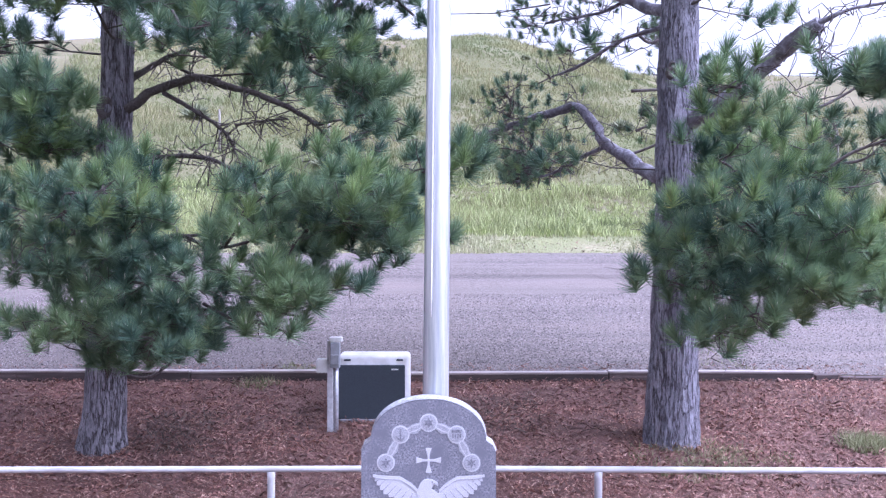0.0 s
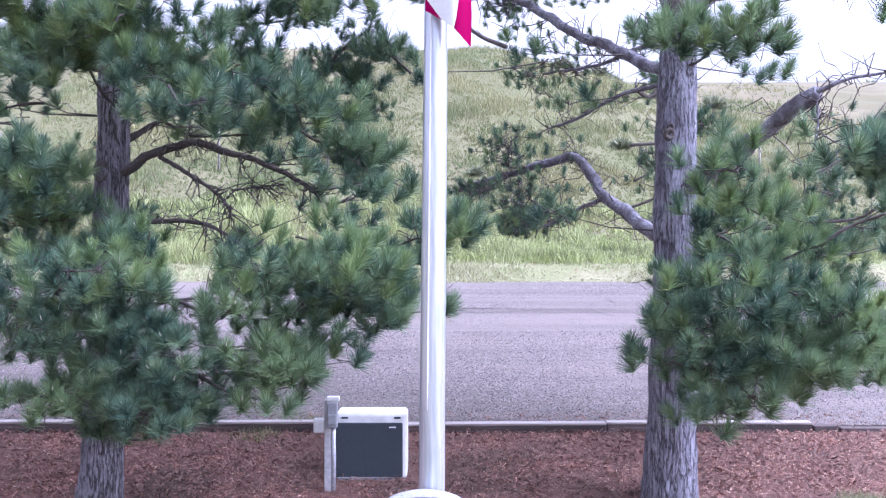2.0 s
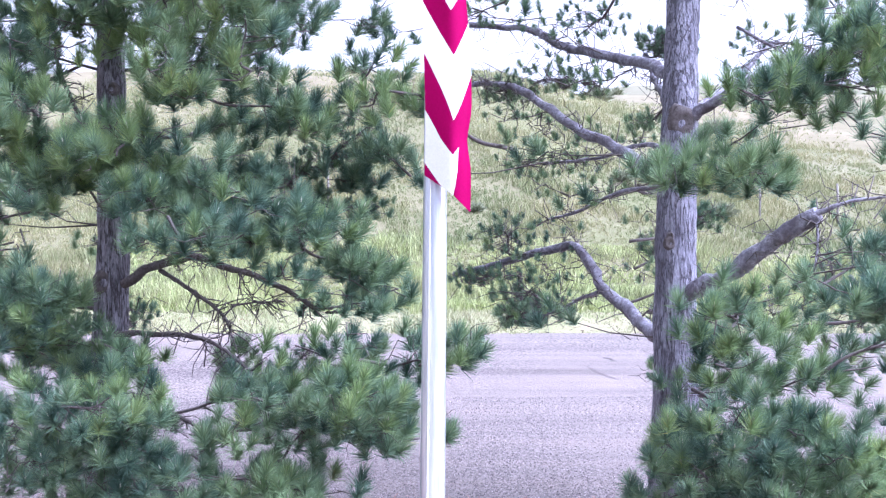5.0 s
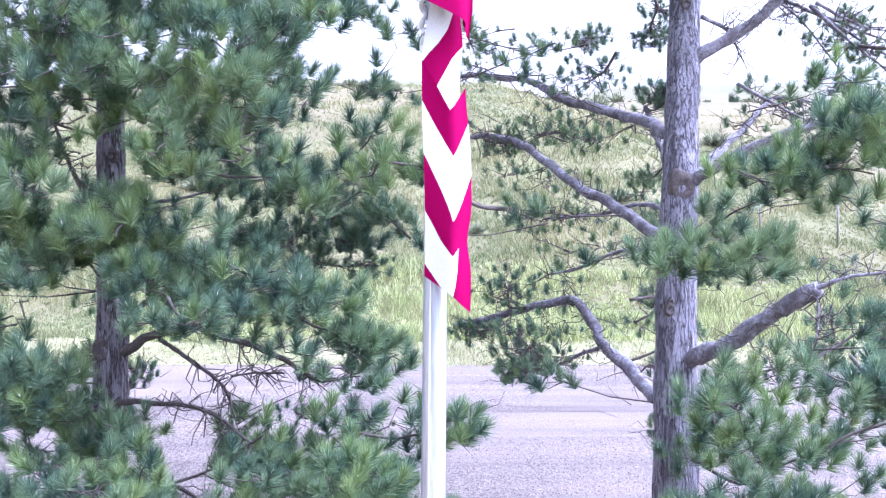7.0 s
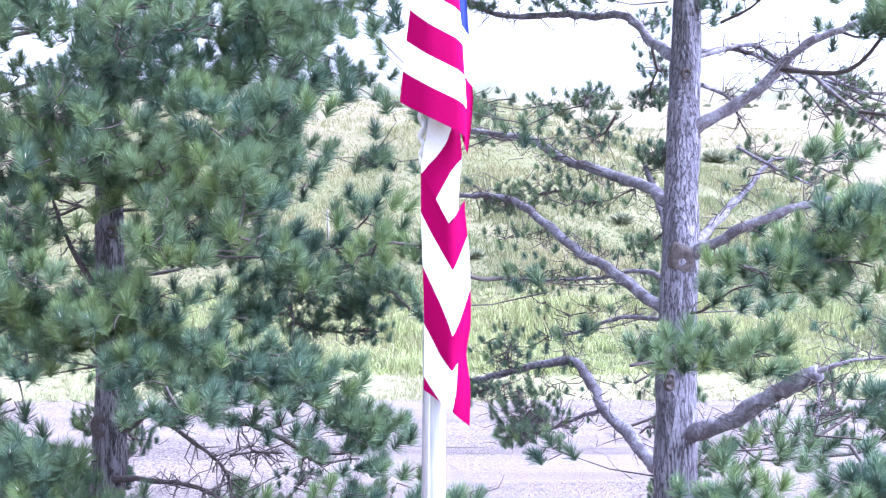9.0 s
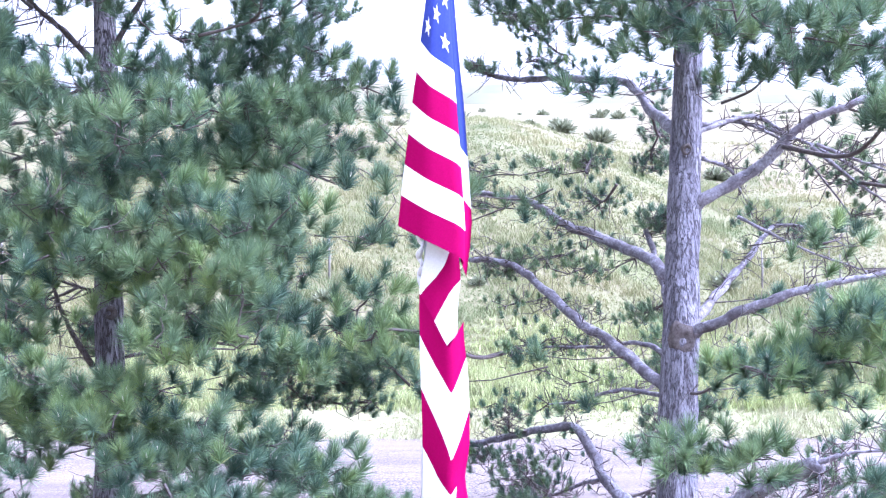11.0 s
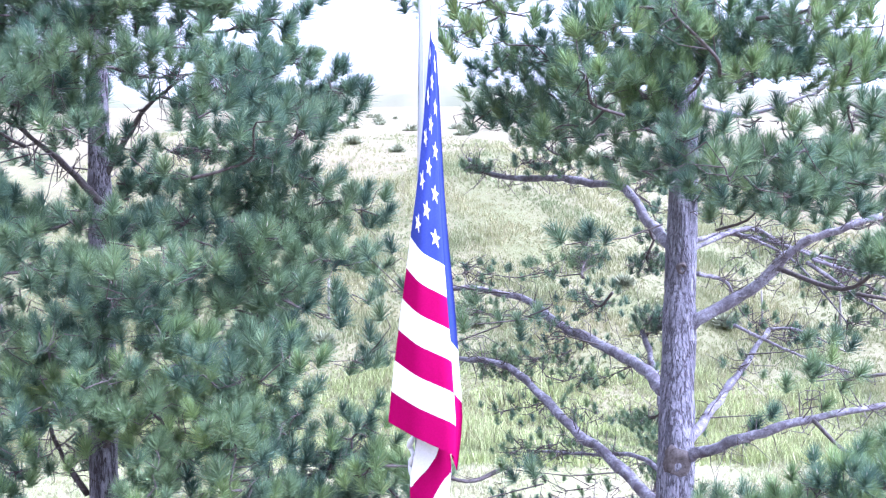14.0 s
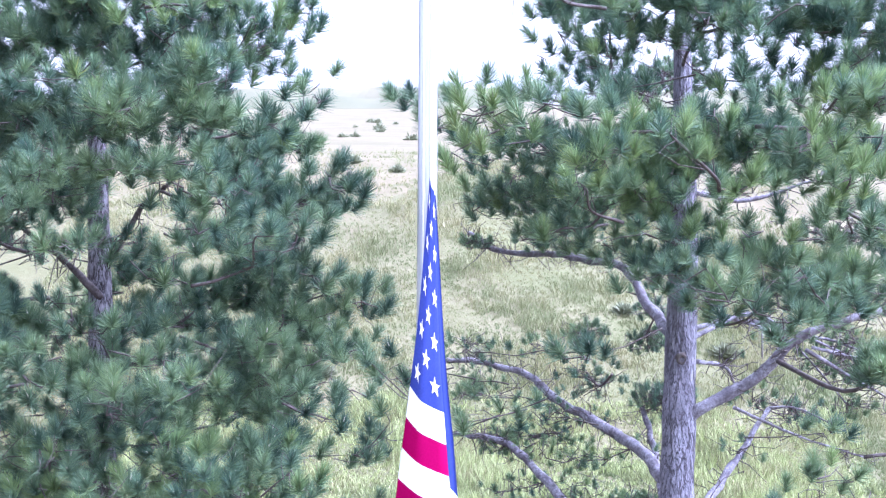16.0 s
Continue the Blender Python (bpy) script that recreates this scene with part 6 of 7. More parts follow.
bough(right, 2.34, 7.40, 2.53, 0.32, 0.17, 6)
bough(right, 3.24, 10.50, 2.56, 0.32, 0.17, 4)
bough(right, 2.91, 12.22, 2.59, 0.32, 0.17, 16)
bough(right, 2.62, 7.65, 2.60, 0.32, 0.17, 12)
bough(right, 4.09, 10.61, 2.60, 0.32, 0.17, 5)
bough(right, 4.28, 10.69, 2.62, 0.32, 0.17, 5)
bough(right, 2.55, 11.22, 2.62, 0.32, 0.17, 16)
bough(right, 2.28, 9.38, 2.67, 0.32, 0.17, 6)
bough(right, 2.10, 7.47, 2.67, 0.50, 0.30, 21)
bough(right, 3.33, 9.13, 2.84, 0.32, 0.17, 5)
bough(right, 2.56, 8.32, 2.85, 0.32, 0.17, 11)
bough(right, 2.95, 8.28, 2.91, 0.32, 0.17, 10)
bough(right, 4.06, 10.32, 2.91, 0.32, 0.17, 7)
bough(right, 2.93, 11.26, 2.97, 0.32, 0.17, 13)
bough(right, 4.06, 9.02, 2.98, 0.32, 0.17, 4)
bough(right, 2.31, 8.18, 2.99, 0.32, 0.17, 9)
bough(right, 3.65, 12.19, 3.11, 0.32, 0.17, 4)
bough(right, 2.34, 12.02, 3.14, 0.32, 0.17, 2)
bough(right, 2.24, 7.56, 3.16, 0.32, 0.17, 3)
bough(right, 4.63, 11.23, 3.18, 0.32, 0.17, 5)
bough(right, 4.36, 11.24, 3.18, 0.32, 0.17, 4)
bough(right, 2.67, 12.08, 3.18, 0.32, 0.17, 16)
bough(right, 3.61, 11.20, 3.19, 0.32, 0.17, 3)
bough(right, 3.74, 10.45, 3.19, 0.32, 0.17, 9)
bough(right, 2.26, 8.42, 3.21, 0.32, 0.17, 10)
bough(right, 2.87, 8.48, 3.21, 0.32, 0.17, 7)
bough(right, 0.86, 11.51, 3.22, 0.32, 0.17, 16)
bough(right, 3.69, 8.11, 3.25, 0.32, 0.17, 8)
bough(right, 2.96, 10.70, 3.29, 0.32, 0.17, 3)
bough(right, 1.13, 10.31, 3.29, 0.32, 0.17, 6)
bough(right, 1.29, 12.22, 3.30, 0.32, 0.17, 4)
bough(right, 1.06, 12.20, 3.32, 0.50, 0.30, 21)
bough(right, 2.67, 9.11, 3.44, 0.32, 0.17, 6)
bough(right, 3.70, 11.56, 3.44, 0.32, 0.17, 4)
bough(right, 4.27, 11.20, 3.49, 0.32, 0.17, 12)
bough(right, 2.03, 7.30, 3.49, 0.36, 0.30, 12)
bough(right, 2.12, 7.32, 3.51, 0.34, 0.27, 4)
bough(right, 4.61, 10.34, 3.56, 0.32, 0.17, 25)
bough(right, 0.94, 12.22, 3.56, 0.32, 0.17, 3)
bough(right, 3.23, 9.25, 3.56, 0.32, 0.17, 7)
bough(right, 3.23, 7.36, 3.59, 0.32, 0.17, 30)
bough(right, 0.41, 12.20, 3.60, 0.32, 0.17, 13)
bough(right, 2.80, 7.21, 3.67, 0.45, 0.26, 3)
bough(right, 2.61, 11.24, 3.70, 0.32, 0.17, 16)
bough(right, 2.29, 12.01, 3.72, 0.32, 0.17, 3)
bough(right, 0.78, 11.44, 3.72, 0.32, 0.17, 4)
bough(right, 1.44, 12.00, 3.73, 0.45, 0.30, 4)
bough(right, 4.41, 11.52, 3.77, 0.32, 0.17, 8)
bough(right, 3.74, 10.58, 3.84, 0.32, 0.17, 3)
bough(right, 3.39, 7.63, 3.85, 0.32, 0.17, 2)
bough(right, 3.93, 9.36, 3.90, 0.32, 0.17, 10)
bough(right, 2.68, 12.38, 4.01, 0.32, 0.17, 16)
bough(right, -0.55, 9.34, 4.07, 0.32, 0.17, 12)
bough(right, 0.80, 12.20, 4.12, 0.50, 0.30, 16)
bough(right, 2.04, 11.30, 4.15, 0.42, 0.30, 10)
bough(right, 1.50, 12.20, 4.18, 0.32, 0.17, 2)
bough(right, 4.36, 10.54, 4.20, 0.32, 0.17, 2)
bough(right, 2.90, 11.30, 4.31, 0.32, 0.17, 16)
bough(right, 2.34, 11.45, 4.35, 0.32, 0.17, 2)
bough(right, 4.31, 11.30, 4.44, 0.32, 0.17, 3)
bough(right, 1.45, 10.60, 4.45, 0.32, 0.17, 3)
bough(right, 2.31, 7.51, 4.49, 0.32, 0.17, 10)
bough(right, 2.35, 7.70, 4.54, 0.50, 0.21, 9)
bough(right, 1.81, 7.67, 4.54, 0.31, 0.13, 11)
bough(right, 1.75, 7.65, 4.57, 0.33, 0.19, 7)
bough(right, 2.10, 7.74, 4.61, 0.38, 0.19, 8)
bough(right, 3.38, 10.51, 4.70, 0.32, 0.17, 6)
bough(right, -0.17, 10.34, 4.71, 0.32, 0.17, 5)
bough(right, 2.26, 12.32, 4.72, 0.32, 0.17, 2)
bough(right, 4.73, 10.65, 4.73, 0.32, 0.17, 2)
bough(right, 3.30, 7.34, 4.74, 0.32, 0.17, 7)
bough(right, 2.56, 11.46, 4.76, 0.32, 0.17, 16)
bough(right, 2.66, 9.37, 4.91, 0.32, 0.17, 8)
bough(right, -0.56, 10.40, 4.95, 0.32, 0.17, 15)
bough(right, 4.07, 9.07, 4.95, 0.32, 0.17, 7)
bough(right, 1.04, 12.00, 4.97, 0.41, 0.22, 7)
bough(right, 0.80, 10.54, 5.00, 0.32, 0.17, 4)
bough(right, 2.94, 7.70, 5.00, 0.32, 0.17, 5)
bough(right, 1.58, 12.01, 5.00, 0.32, 0.17, 2)
bough(right, 2.70, 12.17, 5.00, 0.32, 0.17, 16)
bough(right, 2.75, 8.01, 5.04, 0.50, 0.23, 7)
bough(right, 3.20, 11.56, 5.08, 0.32, 0.17, 2)
bough(right, 2.45, 7.87, 5.13, 0.50, 0.26, 8)
bough(right, 3.12, 7.82, 5.20, 0.50, 0.28, 14)
bough(right, 2.56, 7.66, 5.20, 0.32, 0.17, 5)
bough(right, 2.28, 12.05, 5.23, 0.32, 0.17, 3)
bough(right, -0.60, 9.17, 5.26, 0.32, 0.17, 9)
bough(right, 1.90, 12.27, 5.27, 0.32, 0.17, 3)
bough(right, -0.13, 9.22, 5.31, 0.32, 0.17, 16)
bough(right, 2.91, 7.84, 5.34, 0.50, 0.30, 8)
bough(right, 2.33, 11.38, 5.36, 0.32, 0.17, 11)
bough(right, 1.21, 12.10, 5.38, 0.50, 0.26, 5)
bough(right, 3.10, 7.74, 5.45, 0.44, 0.28, 23)
bough(right, 3.27, 7.77, 5.51, 0.33, 0.30, 6)
bough(right, 3.30, 10.48, 5.56, 0.32, 0.17, 4)
bough(right, 3.33, 7.32, 5.58, 0.32, 0.17, 9)
bough(right, 3.72, 8.28, 5.61, 0.32, 0.17, 21)
bough(right, 1.55, 11.42, 5.82, 0.32, 0.17, 5)
bough(right, 0.78, 12.35, 5.87, 0.32, 0.17, 13)
bough(right, 2.16, 11.44, 5.93, 0.32, 0.17, 3)
bough(right, 3.33, 11.23, 5.98, 0.32, 0.17, 3)
bough(right, 1.29, 12.20, 5.98, 0.50, 0.22, 11)
bough(right, 3.39, 9.20, 5.99, 0.32, 0.17, 4)
bough(right, 1.13, 11.39, 6.00, 0.32, 0.17, 2)
bough(right, 0.56, 12.39, 6.13, 0.32, 0.17, 2)
bough(right, 1.89, 12.26, 6.14, 0.32, 0.17, 3)
bough(right, -0.45, 10.58, 6.20, 0.32, 0.17, 5)
bough(right, 3.65, 9.25, 6.20, 0.32, 0.17, 4)
bough(right, 2.52, 12.28, 6.22, 0.32, 0.17, 2)
bough(right, 4.38, 12.26, 6.22, 0.32, 0.17, 6)
bough(right, 4.02, 10.66, 6.25, 0.32, 0.17, 5)
bough(right, 4.06, 12.38, 6.28, 0.32, 0.17, 3)
bough(right, 2.58, 12.13, 6.42, 0.32, 0.17, 16)
bough(right, 2.87, 12.35, 6.42, 0.32, 0.17, 16)
bough(right, 4.65, 11.30, 6.44, 0.32, 0.17, 6)
bough(right, 3.66, 12.03, 6.46, 0.32, 0.17, 5)
bough(right, 1.21, 11.30, 6.46, 0.32, 0.17, 4)
bough(right, 0.78, 10.39, 6.53, 0.32, 0.17, 4)
bough(right, 0.13, 9.30, 6.57, 0.32, 0.17, 4)
bough(right, 0.47, 11.28, 6.59, 0.32, 0.17, 3)
bough(right, 1.82, 12.10, 6.66, 0.50, 0.29, 14)
bough(right, 4.73, 11.39, 6.75, 0.32, 0.17, 6)
bough(right, 0.88, 10.31, 6.79, 0.32, 0.17, 5)
bough(right, 0.42, 10.61, 6.80, 0.32, 0.17, 2)
bough(right, -0.46, 10.63, 6.82, 0.32, 0.17, 4)
bough(right, 3.02, 7.42, 6.83, 0.32, 0.17, 13)
bough(right, 4.40, 11.30, 6.89, 0.50, 0.27, 14)
bough(right, 0.48, 11.90, 6.99, 0.44, 0.30, 7)
bough(right, 2.54, 12.07, 7.08, 0.32, 0.17, 16)
bough(right, -0.12, 10.46, 7.14, 0.32, 0.17, 2)
bough(right, 1.81, 12.40, 7.14, 0.32, 0.17, 16)
bough(right, 3.72, 11.20, 7.16, 0.50, 0.30, 4)
bough(right, 3.74, 8.39, 7.18, 0.32, 0.17, 18)
bough(right, 4.60, 11.53, 7.18, 0.32, 0.17, 9)
bough(right, -0.57, 9.01, 7.20, 0.32, 0.17, 5)
bough(right, 1.26, 8.19, 7.31, 0.32, 0.17, 5)
bough(right, 2.62, 12.11, 7.44, 0.32, 0.17, 12)
bough(right, 2.60, 9.26, 7.47, 0.32, 0.17, 3)
bough(right, 3.99, 10.35, 7.49, 0.32, 0.17, 4)
bough(right, 2.59, 7.43, 7.63, 0.32, 0.17, 5)
bough(right, 4.62, 10.38, 7.65, 0.32, 0.17, 9)
bough(right, 2.56, 12.16, 7.69, 0.32, 0.17, 4)
bough(right, 3.03, 9.36, 7.69, 0.32, 0.17, 8)
bough(right, 2.87, 10.61, 7.72, 0.32, 0.17, 5)
bough(right, 3.57, 9.15, 7.74, 0.32, 0.17, 10)
bough(right, 2.91, 7.53, 7.76, 0.32, 0.17, 4)
bough(right, 2.29, 7.62, 7.77, 0.32, 0.17, 2)
bough(right, 2.21, 8.14, 7.78, 0.32, 0.17, 10)
bough(right, 3.17, 9.17, 7.85, 0.45, 0.22, 5)
bough(right, 3.37, 8.93, 7.86, 0.50, 0.30, 8)
bough(right, 2.34, 8.43, 7.95, 0.32, 0.17, 3)
bough(right, 3.28, 8.36, 7.95, 0.32, 0.17, 10)
bough(right, 2.70, 9.15, 7.96, 0.50, 0.25, 6)
bough(right, 2.65, 7.32, 8.00, 0.32, 0.17, 4)
bough(right, 2.00, 9.06, 8.01, 0.32, 0.17, 14)
bough(right, 1.99, 7.37, 8.01, 0.32, 0.17, 4)
bough(right, 3.20, 9.32, 8.03, 0.50, 0.28, 4)
bough(right, 2.91, 9.08, 8.04, 0.32, 0.17, 5)
bough(right, 4.74, 10.36, 8.05, 0.32, 0.17, 21)
bough(right, 2.60, 12.36, 8.06, 0.32, 0.17, 9)
bough(right, 1.98, 10.51, 8.09, 0.32, 0.17, 5)
bough(right, 2.18, 9.24, 8.17, 0.50, 0.30, 12)
bough(right, 1.85, 12.13, 8.23, 0.32, 0.17, 2)
bough(right, 1.51, 12.16, 8.23, 0.32, 0.17, 6)
bough(right, 4.09, 10.52, 8.24, 0.32, 0.17, 4)
bough(right, 0.47, 12.40, 8.27, 0.23, 0.11, 8)
bough(right, 2.62, 8.16, 8.28, 0.32, 0.17, 2)
bough(right, 4.76, 11.23, 8.28, 0.32, 0.17, 14)
bough(right, 1.13, 12.11, 8.29, 0.32, 0.17, 9)
bough(right, 1.80, 10.43, 8.30, 0.32, 0.17, 5)
bough(right, 1.54, 10.08, 8.31, 0.50, 0.30, 9)
bough(right, 4.31, 9.33, 8.32, 0.32, 0.17, 17)
bough(right, 1.16, 9.03, 8.34, 0.32, 0.17, 8)
bough(right, 3.71, 8.10, 8.34, 0.32, 0.17, 9)
bough(right, 4.26, 11.54, 8.35, 0.32, 0.17, 11)
bough(right, 1.31, 10.31, 8.38, 0.50, 0.30, 13)
bough(right, 3.56, 8.79, 8.39, 0.49, 0.30, 11)
bough(right, 2.66, 11.33, 8.58, 0.32, 0.17, 12)
bough(right, 1.48, 9.06, 8.60, 0.32, 0.17, 6)
bough(right, 1.97, 10.68, 8.60, 0.32, 0.17, 6)
bough(right, 4.34, 10.67, 8.60, 0.32, 0.17, 6)
bough(right, 2.29, 8.12, 8.61, 0.32, 0.17, 6)
bough(right, 0.49, 10.48, 8.61, 0.32, 0.17, 8)
bough(right, 1.28, 8.40, 8.64, 0.32, 0.17, 11)
bough(right, 2.24, 11.47, 8.67, 0.32, 0.17, 8)
bough(right, 3.32, 8.13, 8.67, 0.32, 0.17, 9)
bough(right, 1.12, 12.17, 8.67, 0.32, 0.17, 13)
bough(right, 1.80, 9.09, 8.68, 0.32, 0.17, 16)
bough(right, 2.61, 8.35, 8.69, 0.32, 0.17, 5)
bough(right, 2.00, 9.47, 8.77, 0.50, 0.30, 11)
bough(right, 0.75, 10.33, 8.78, 0.50, 0.28, 21)
bough(right, 3.22, 9.07, 8.80, 0.32, 0.17, 8)
bough(right, 1.22, 10.39, 8.80, 0.32, 0.17, 9)
bough(right, 1.07, 10.35, 8.82, 0.50, 0.30, 4)
bough(right, 2.23, 11.41, 8.85, 0.32, 0.17, 5)
bough(right, 1.27, 7.44, 8.85, 0.32, 0.17, 15)
bough(right, 1.25, 12.31, 8.86, 0.32, 0.17, 6)
bough(right, 2.86, 12.36, 8.87, 0.32, 0.17, 16)
bough(right, 2.69, 7.40, 8.88, 0.32, 0.17, 10)
bough(right, 2.51, 9.29, 8.89, 0.32, 0.17, 7)
bough(right, 0.89, 12.39, 8.90, 0.32, 0.17, 16)
bough(right, 1.55, 9.37, 8.92, 0.32, 0.17, 4)
bough(right, 3.95, 9.36, 8.92, 0.32, 0.17, 12)
bough(right, 0.21, 8.22, 8.94, 0.32, 0.17, 4)
bough(right, 1.83, 7.58, 8.95, 0.32, 0.17, 10)
bough(right, 3.02, 9.35, 8.95, 0.32, 0.17, 5)
bough(right, 1.93, 9.08, 8.97, 0.32, 0.17, 7)
bough(right, 2.66, 11.60, 8.98, 0.32, 0.17, 16)
bough(right, 2.97, 9.19, 9.02, 0.50, 0.30, 21)
bough(right, 2.26, 9.43, 9.09, 0.50, 0.30, 36)
bough(right, 1.27, 7.57, 9.10, 0.32, 0.17, 8)
bough(right, 0.48, 10.53, 9.10, 0.32, 0.17, 4)
bough(right, 2.25, 9.13, 9.12, 0.32, 0.17, 5)
bough(right, 3.91, 9.37, 9.12, 0.32, 0.17, 3)
bough(right, 2.88, 9.03, 9.13, 0.32, 0.17, 10)
bough(right, 1.92, 9.10, 9.14, 0.32, 0.17, 4)
bough(right, 3.04, 12.36, 9.14, 0.32, 0.17, 16)
bough(right, 0.76, 11.58, 9.15, 0.32, 0.17, 7)
bough(right, 1.29, 10.43, 9.15, 0.32, 0.17, 10)
bough(right, 3.68, 8.33, 9.16, 0.32, 0.17, 3)
bough(right, 4.80, 10.55, 9.16, 0.32, 0.17, 14)
bough(right, 0.50, 9.09, 9.17, 0.32, 0.17, 2)
bough(right, 0.81, 8.36, 9.17, 0.32, 0.17, 5)
bough(right, 1.06, 10.00, 9.18, 0.49, 0.24, 13)
bough(right, 2.58, 9.50, 9.19, 0.50, 0.30, 8)
bough(right, 2.26, 8.19, 9.21, 0.32, 0.17, 5)
bough(right, 0.87, 7.53, 9.21, 0.32, 0.17, 3)
bough(right, 1.64, 10.48, 9.22, 0.32, 0.17, 6)
bough(right, 3.40, 9.17, 9.22, 0.50, 0.30, 11)
bough(right, 0.76, 10.32, 9.22, 0.32, 0.17, 5)
bough(right, 2.62, 7.50, 9.24, 0.32, 0.17, 3)
bough(right, 3.34, 7.61, 9.25, 0.32, 0.17, 16)
bough(right, 3.02, 7.57, 9.26, 0.32, 0.17, 8)
bough(right, 0.21, 8.40, 9.27, 0.32, 0.17, 7)
bough(right, 0.14, 9.27, 9.27, 0.32, 0.17, 4)
bough(right, 0.51, 8.20, 9.28, 0.32, 0.17, 7)
bough(right, 0.88, 8.37, 9.43, 0.32, 0.17, 9)
bough(right, 4.62, 11.47, 9.45, 0.32, 0.17, 11)
bough(right, 0.83, 12.31, 9.48, 0.32, 0.17, 12)
bough(right, -0.17, 9.37, 9.52, 0.32, 0.17, 5)
bough(right, 1.50, 12.13, 9.53, 0.32, 0.17, 13)
bough(right, 1.45, 9.07, 9.53, 0.32, 0.17, 8)
bough(right, 0.41, 9.08, 9.53, 0.32, 0.17, 3)
bough(right, 2.24, 12.03, 9.55, 0.32, 0.17, 16)
bough(right, 2.91, 9.05, 9.57, 0.32, 0.17, 4)
bough(right, 4.01, 9.04, 9.58, 0.32, 0.17, 10)
bough(right, 4.26, 12.36, 9.59, 0.32, 0.17, 16)
bough(right, 3.23, 9.36, 9.75, 0.50, 0.30, 6)
bough(right, 3.58, 9.21, 9.75, 0.32, 0.17, 12)
bough(right, 2.63, 9.24, 9.77, 0.32, 0.17, 6)
bough(right, 4.09, 9.36, 9.85, 0.32, 0.17, 15)
bough(right, 2.20, 11.28, 9.88, 0.32, 0.17, 16)
bough(right, 1.53, 10.33, 10.02, 0.32, 0.17, 4)
bough(right, 2.86, 9.00, 10.04, 0.32, 0.17, 5)
bough(right, 2.31, 11.58, 10.05, 0.32, 0.17, 16)
bough(right, 4.02, 9.17, 10.07, 0.32, 0.17, 16)
bough(right, 0.91, 7.63, 10.07, 0.32, 0.17, 8)
bough(right, 2.57, 11.51, 10.10, 0.32, 0.17, 16)
bough(right, 2.99, 12.17, 10.12, 0.32, 0.17, 16)
bough(right, 3.39, 9.28, 10.13, 0.32, 0.17, 8)
bough(right, 1.68, 9.66, 10.18, 0.42, 0.30, 21)
bough(right, 3.64, 9.18, 10.19, 0.32, 0.17, 15)
bough(right, 1.32, 10.18, 10.19, 0.44, 0.30, 10)
bough(right, 1.94, 11.54, 10.20, 0.32, 0.17, 8)
bough(right, 2.54, 9.49, 10.25, 0.50, 0.29, 31)
bough(right, 4.09, 10.57, 10.32, 0.32, 0.17, 12)
bough(right, 2.97, 12.14, 10.34, 0.32, 0.17, 16)
bough(right, 0.95, 8.19, 10.34, 0.32, 0.17, 15)
bough(right, 1.90, 9.38, 10.34, 0.32, 0.17, 4)
bough(right, 4.09, 9.15, 10.34, 0.32, 0.17, 17)
bough(right, 2.61, 12.08, 10.37, 0.32, 0.17, 3)
bough(right, 3.39, 9.38, 10.37, 0.50, 0.30, 29)
bough(right, 2.22, 9.14, 10.45, 0.32, 0.17, 26)
bough(right, 2.54, 9.39, 10.47, 0.32, 0.17, 17)
bough(right, 1.46, 10.41, 10.65, 0.32, 0.17, 17)
bough(right, 1.12, 10.39, 10.70, 0.32, 0.17, 8)
bough(right, 2.54, 12.03, 10.74, 0.32, 0.17, 10)
bough(right, 1.81, 10.45, 10.75, 0.32, 0.17, 5)
bough(right, 2.32, 9.64, 10.76, 0.50, 0.30, 47)
bough(right, 1.62, 10.31, 10.89, 0.50, 0.30, 39)
bough(right, 3.61, 12.12, 10.92, 0.32, 0.17, 12)
bough(right, 2.33, 11.46, 11.04, 0.32, 0.17, 14)
bough(right, 1.67, 8.80, 7.61, 0.34, 0.18, 2)
bough(right, 2.61, 9.20, 7.64, 0.34, 0.18, 4)
bough(right, 3.13, 8.80, 7.60, 0.34, 0.18, 4)
bough(right, 3.75, 9.20, 7.66, 0.34, 0.18, 4)
bough(right, 1.79, 8.80, 7.92, 0.34, 0.18, 3)
bough(right, 2.14, 8.80, 7.96, 0.34, 0.18, 3)
bough(right, 2.77, 8.80, 8.02, 0.34, 0.18, 3)
bough(right, 3.28, 8.80, 8.01, 0.34, 0.18, 3)
bough(right, 3.77, 8.80, 7.87, 0.34, 0.18, 4)
bough(right, 1.75, 8.80, 8.34, 0.34, 0.18, 3)
bough(right, 2.14, 8.80, 8.22, 0.34, 0.18, 5)
bough(right, 2.68, 8.80, 8.18, 0.34, 0.18, 2)
bough(right, 3.14, 9.20, 8.17, 0.34, 0.18, 3)
bough(right, 3.69, 9.20, 8.16, 0.34, 0.18, 3)
bough(right, 1.66, 9.20, 8.57, 0.34, 0.18, 3)
bough(right, 2.10, 9.20, 8.57, 0.34, 0.18, 8)
bough(right, 2.71, 8.80, 8.67, 0.34, 0.18, 3)
bough(right, 3.10, 9.20, 8.51, 0.34, 0.18, 2)
bough(right, 3.79, 9.20, 8.51, 0.34, 0.18, 3)
bough(right, 1.81, 9.20, 8.96, 0.34, 0.18, 3)
bough(right, 2.17, 9.20, 8.88, 0.34, 0.18, 3)
bough(right, 2.74, 9.20, 8.84, 0.34, 0.18, 3)
bough(right, 3.31, 9.20, 8.95, 0.34, 0.18, 3)
bough(right, 3.71, 8.80, 8.95, 0.34, 0.18, 3)
bough(right, 1.70, 8.80, 9.29, 0.34, 0.18, 3)
bough(right, 2.24, 8.80, 9.28, 0.34, 0.18, 3)
bough(right, 2.76, 8.80, 9.19, 0.34, 0.18, 4)
bough(right, 3.80, 8.80, 9.33, 0.34, 0.18, 3)
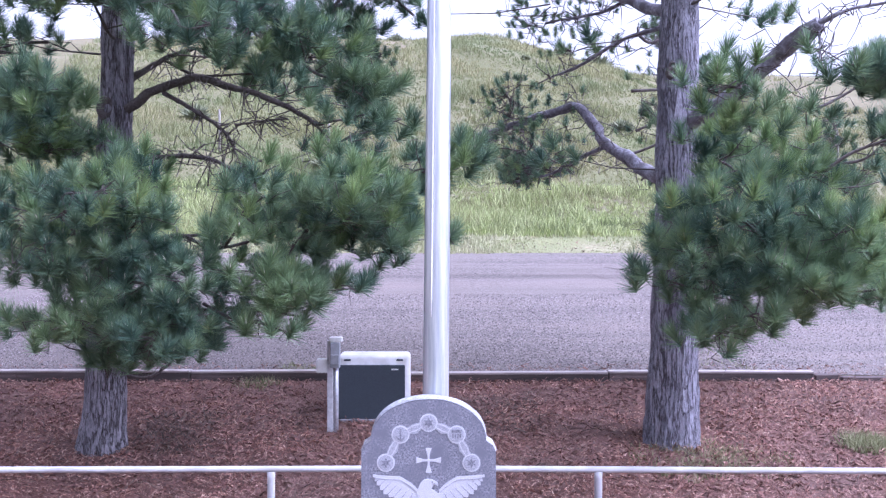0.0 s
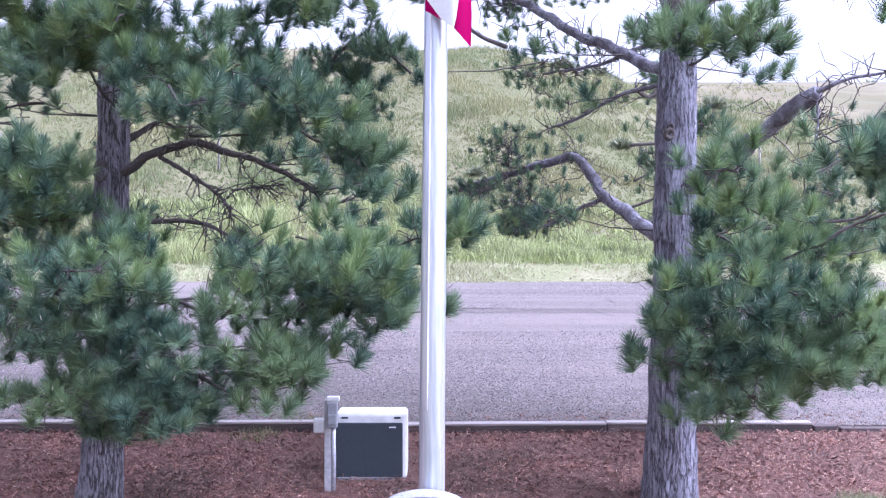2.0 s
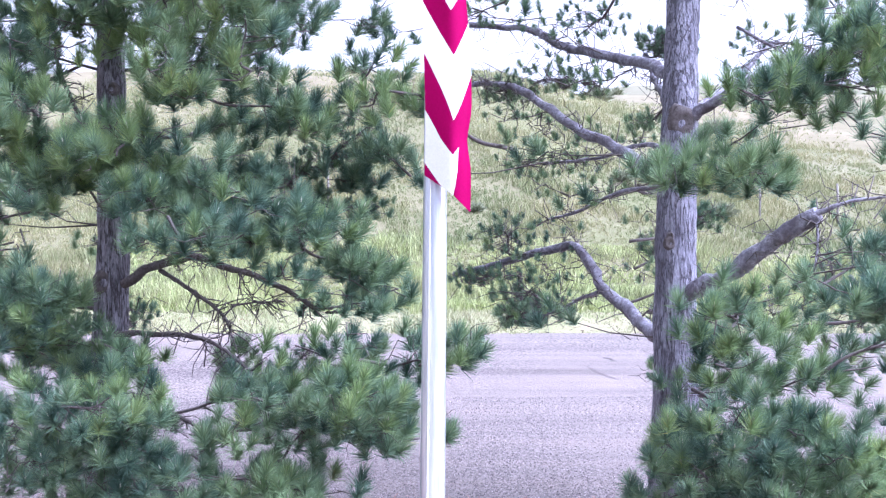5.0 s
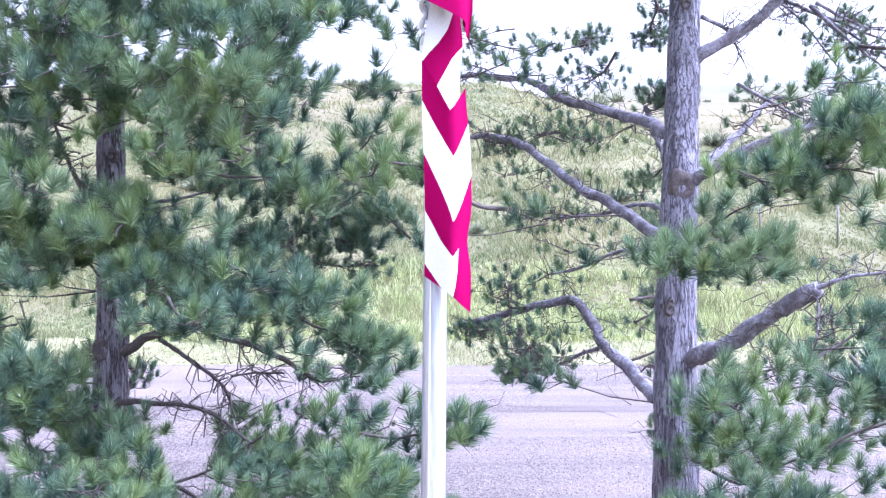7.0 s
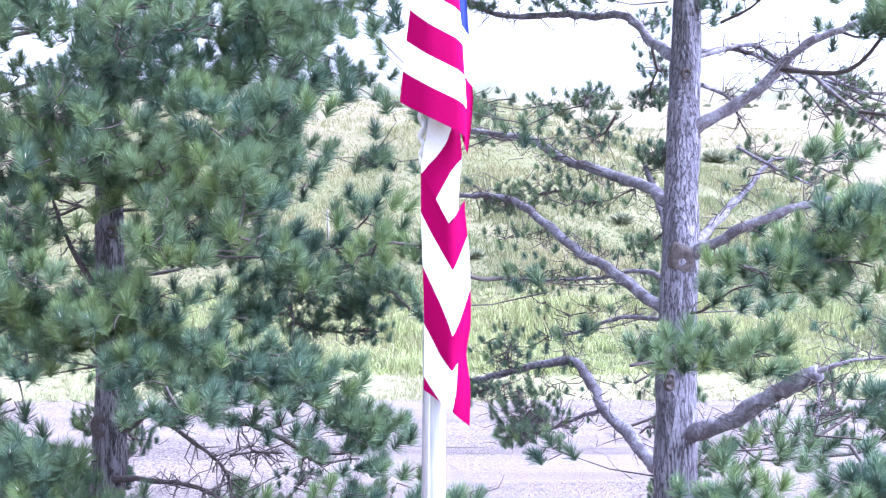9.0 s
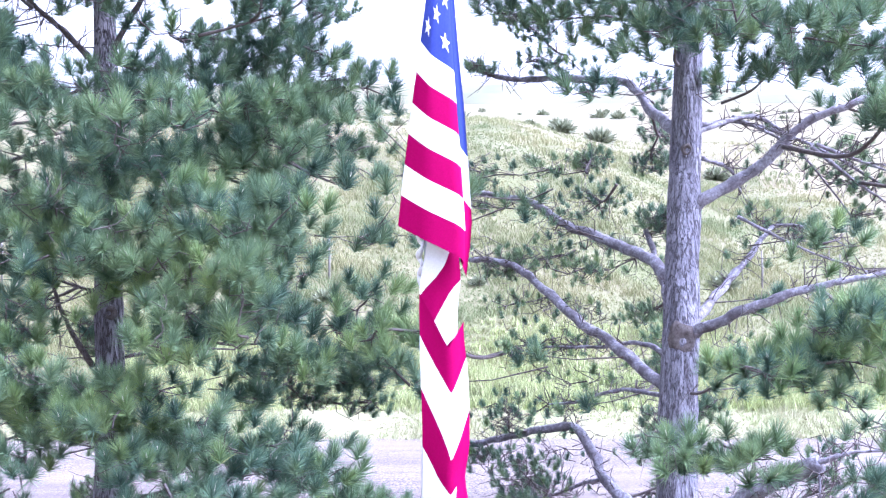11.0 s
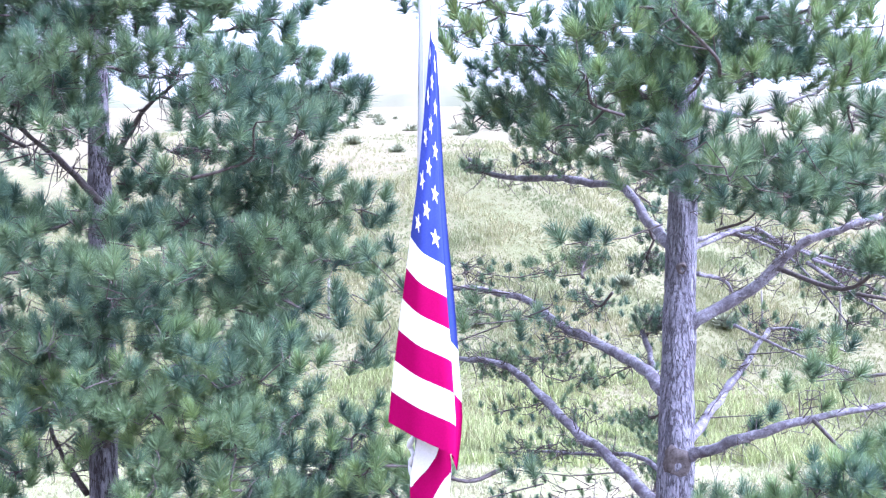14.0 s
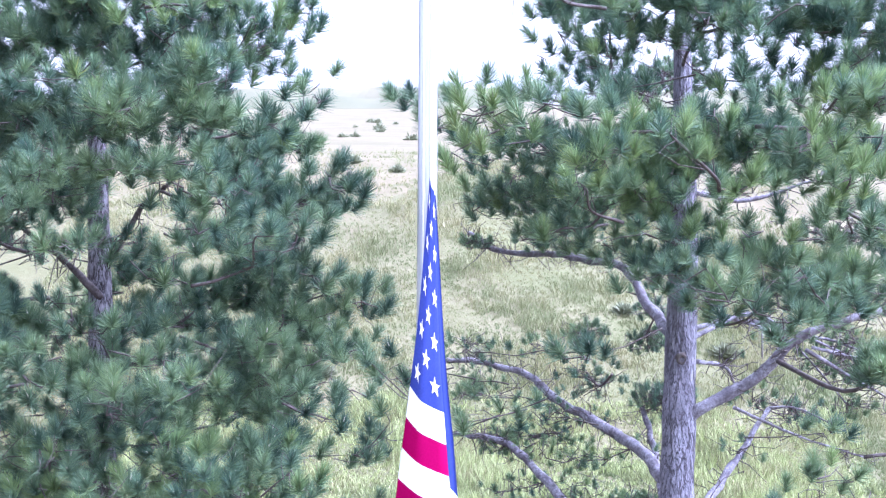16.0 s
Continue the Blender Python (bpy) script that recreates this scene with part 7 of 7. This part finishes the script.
bough(right, 1.73, 9.20, 9.59, 0.34, 0.18, 3)
bough(right, 2.77, 8.80, 9.50, 0.34, 0.18, 3)
bough(right, 3.12, 9.20, 9.55, 0.34, 0.18, 3)
bough(right, 3.64, 9.20, 9.49, 0.34, 0.18, 3)
bough(right, 1.61, 9.20, 9.91, 0.34, 0.18, 3)
bough(right, 2.14, 9.20, 9.99, 0.34, 0.18, 2)
bough(right, 2.81, 9.20, 9.92, 0.34, 0.18, 3)
bough(right, 3.27, 9.20, 9.91, 0.34, 0.18, 4)
bough(right, 3.82, 8.80, 9.86, 0.34, 0.18, 3)
bough(right, 1.60, 8.80, 10.25, 0.34, 0.18, 3)
bough(right, 2.30, 8.80, 10.18, 0.34, 0.18, 3)
bough(right, 2.63, 9.20, 10.27, 0.34, 0.18, 3)
bough(right, 3.17, 8.80, 10.26, 0.34, 0.18, 3)
bough(right, 1.71, 8.80, 10.58, 0.34, 0.18, 3)
bough(right, 2.65, 9.20, 10.65, 0.34, 0.18, 3)
bough(right, 3.31, 9.20, 10.53, 0.34, 0.18, 3)
bough(right, 3.80, 9.20, 10.60, 0.34, 0.18, 3)
bough(right, 0.85, 11.60, 3.42, 0.34, 0.18, 3)
bough(right, 1.37, 11.60, 3.32, 0.34, 0.18, 4)
bough(right, 0.88, 11.60, 3.71, 0.34, 0.18, 3)
bough(right, 1.30, 12.20, 3.72, 0.34, 0.18, 2)
bough(right, 0.84, 11.60, 4.20, 0.34, 0.18, 2)
bough(right, 1.21, 11.60, 4.67, 0.34, 0.18, 3)
bough(right, 1.78, 11.60, 4.60, 0.34, 0.18, 3)
bough(right, 0.90, 11.60, 4.98, 0.34, 0.18, 2)
bough(right, 1.29, 11.60, 5.01, 0.34, 0.18, 3)
bough(right, 1.78, 12.20, 4.96, 0.34, 0.18, 2)
bough(right, 0.79, 11.60, 5.44, 0.34, 0.18, 4)
bough(right, 1.76, 12.20, 5.34, 0.34, 0.18, 2)
bough(right, 0.76, 12.20, 5.81, 0.34, 0.18, 2)
bough(right, 1.77, 11.60, 5.83, 0.34, 0.18, 3)
bough(right, 1.25, 11.60, 6.24, 0.34, 0.18, 2)
bough(right, 1.67, 12.20, 6.11, 0.34, 0.18, 2)
bough(right, 0.30, 11.60, 6.55, 0.34, 0.18, 2)
bough(right, 0.77, 11.60, 6.53, 0.34, 0.18, 2)
bough(right, 0.39, 12.20, 7.06, 0.34, 0.18, 2)
bough(right, 1.23, 12.20, 7.03, 0.34, 0.18, 5)
bough(right, 1.75, 11.60, 6.91, 0.34, 0.18, 2)

# boughs on the far sides of both crowns and their tops
for tree, side in ((left, -1), (right, 1)):
    for k in range(24):
        z = 3.4 + 9.0 * k / 24
        turn = tree.rng.uniform(-0.9, 1.2)
        reach = (2.6 - 0.17 * z) * tree.rng.uniform(0.75, 1.1)
        p = tree.axis(z)
        deep = p[1] + 0.5 + reach * math.sin(turn)
        out = max(0.435 * deep + 0.95, abs(p[0]) + reach * math.cos(turn))
        if z > 10.6:
            bough(tree, p[0] + tree.rng.normal(0, 0.5), p[1] + tree.rng.normal(0, 0.5), z, 0.5, 0.3, 16)
        else:
            bough(tree, side * out, deep, z, 0.55, 0.3, 18)
    tree.finish()
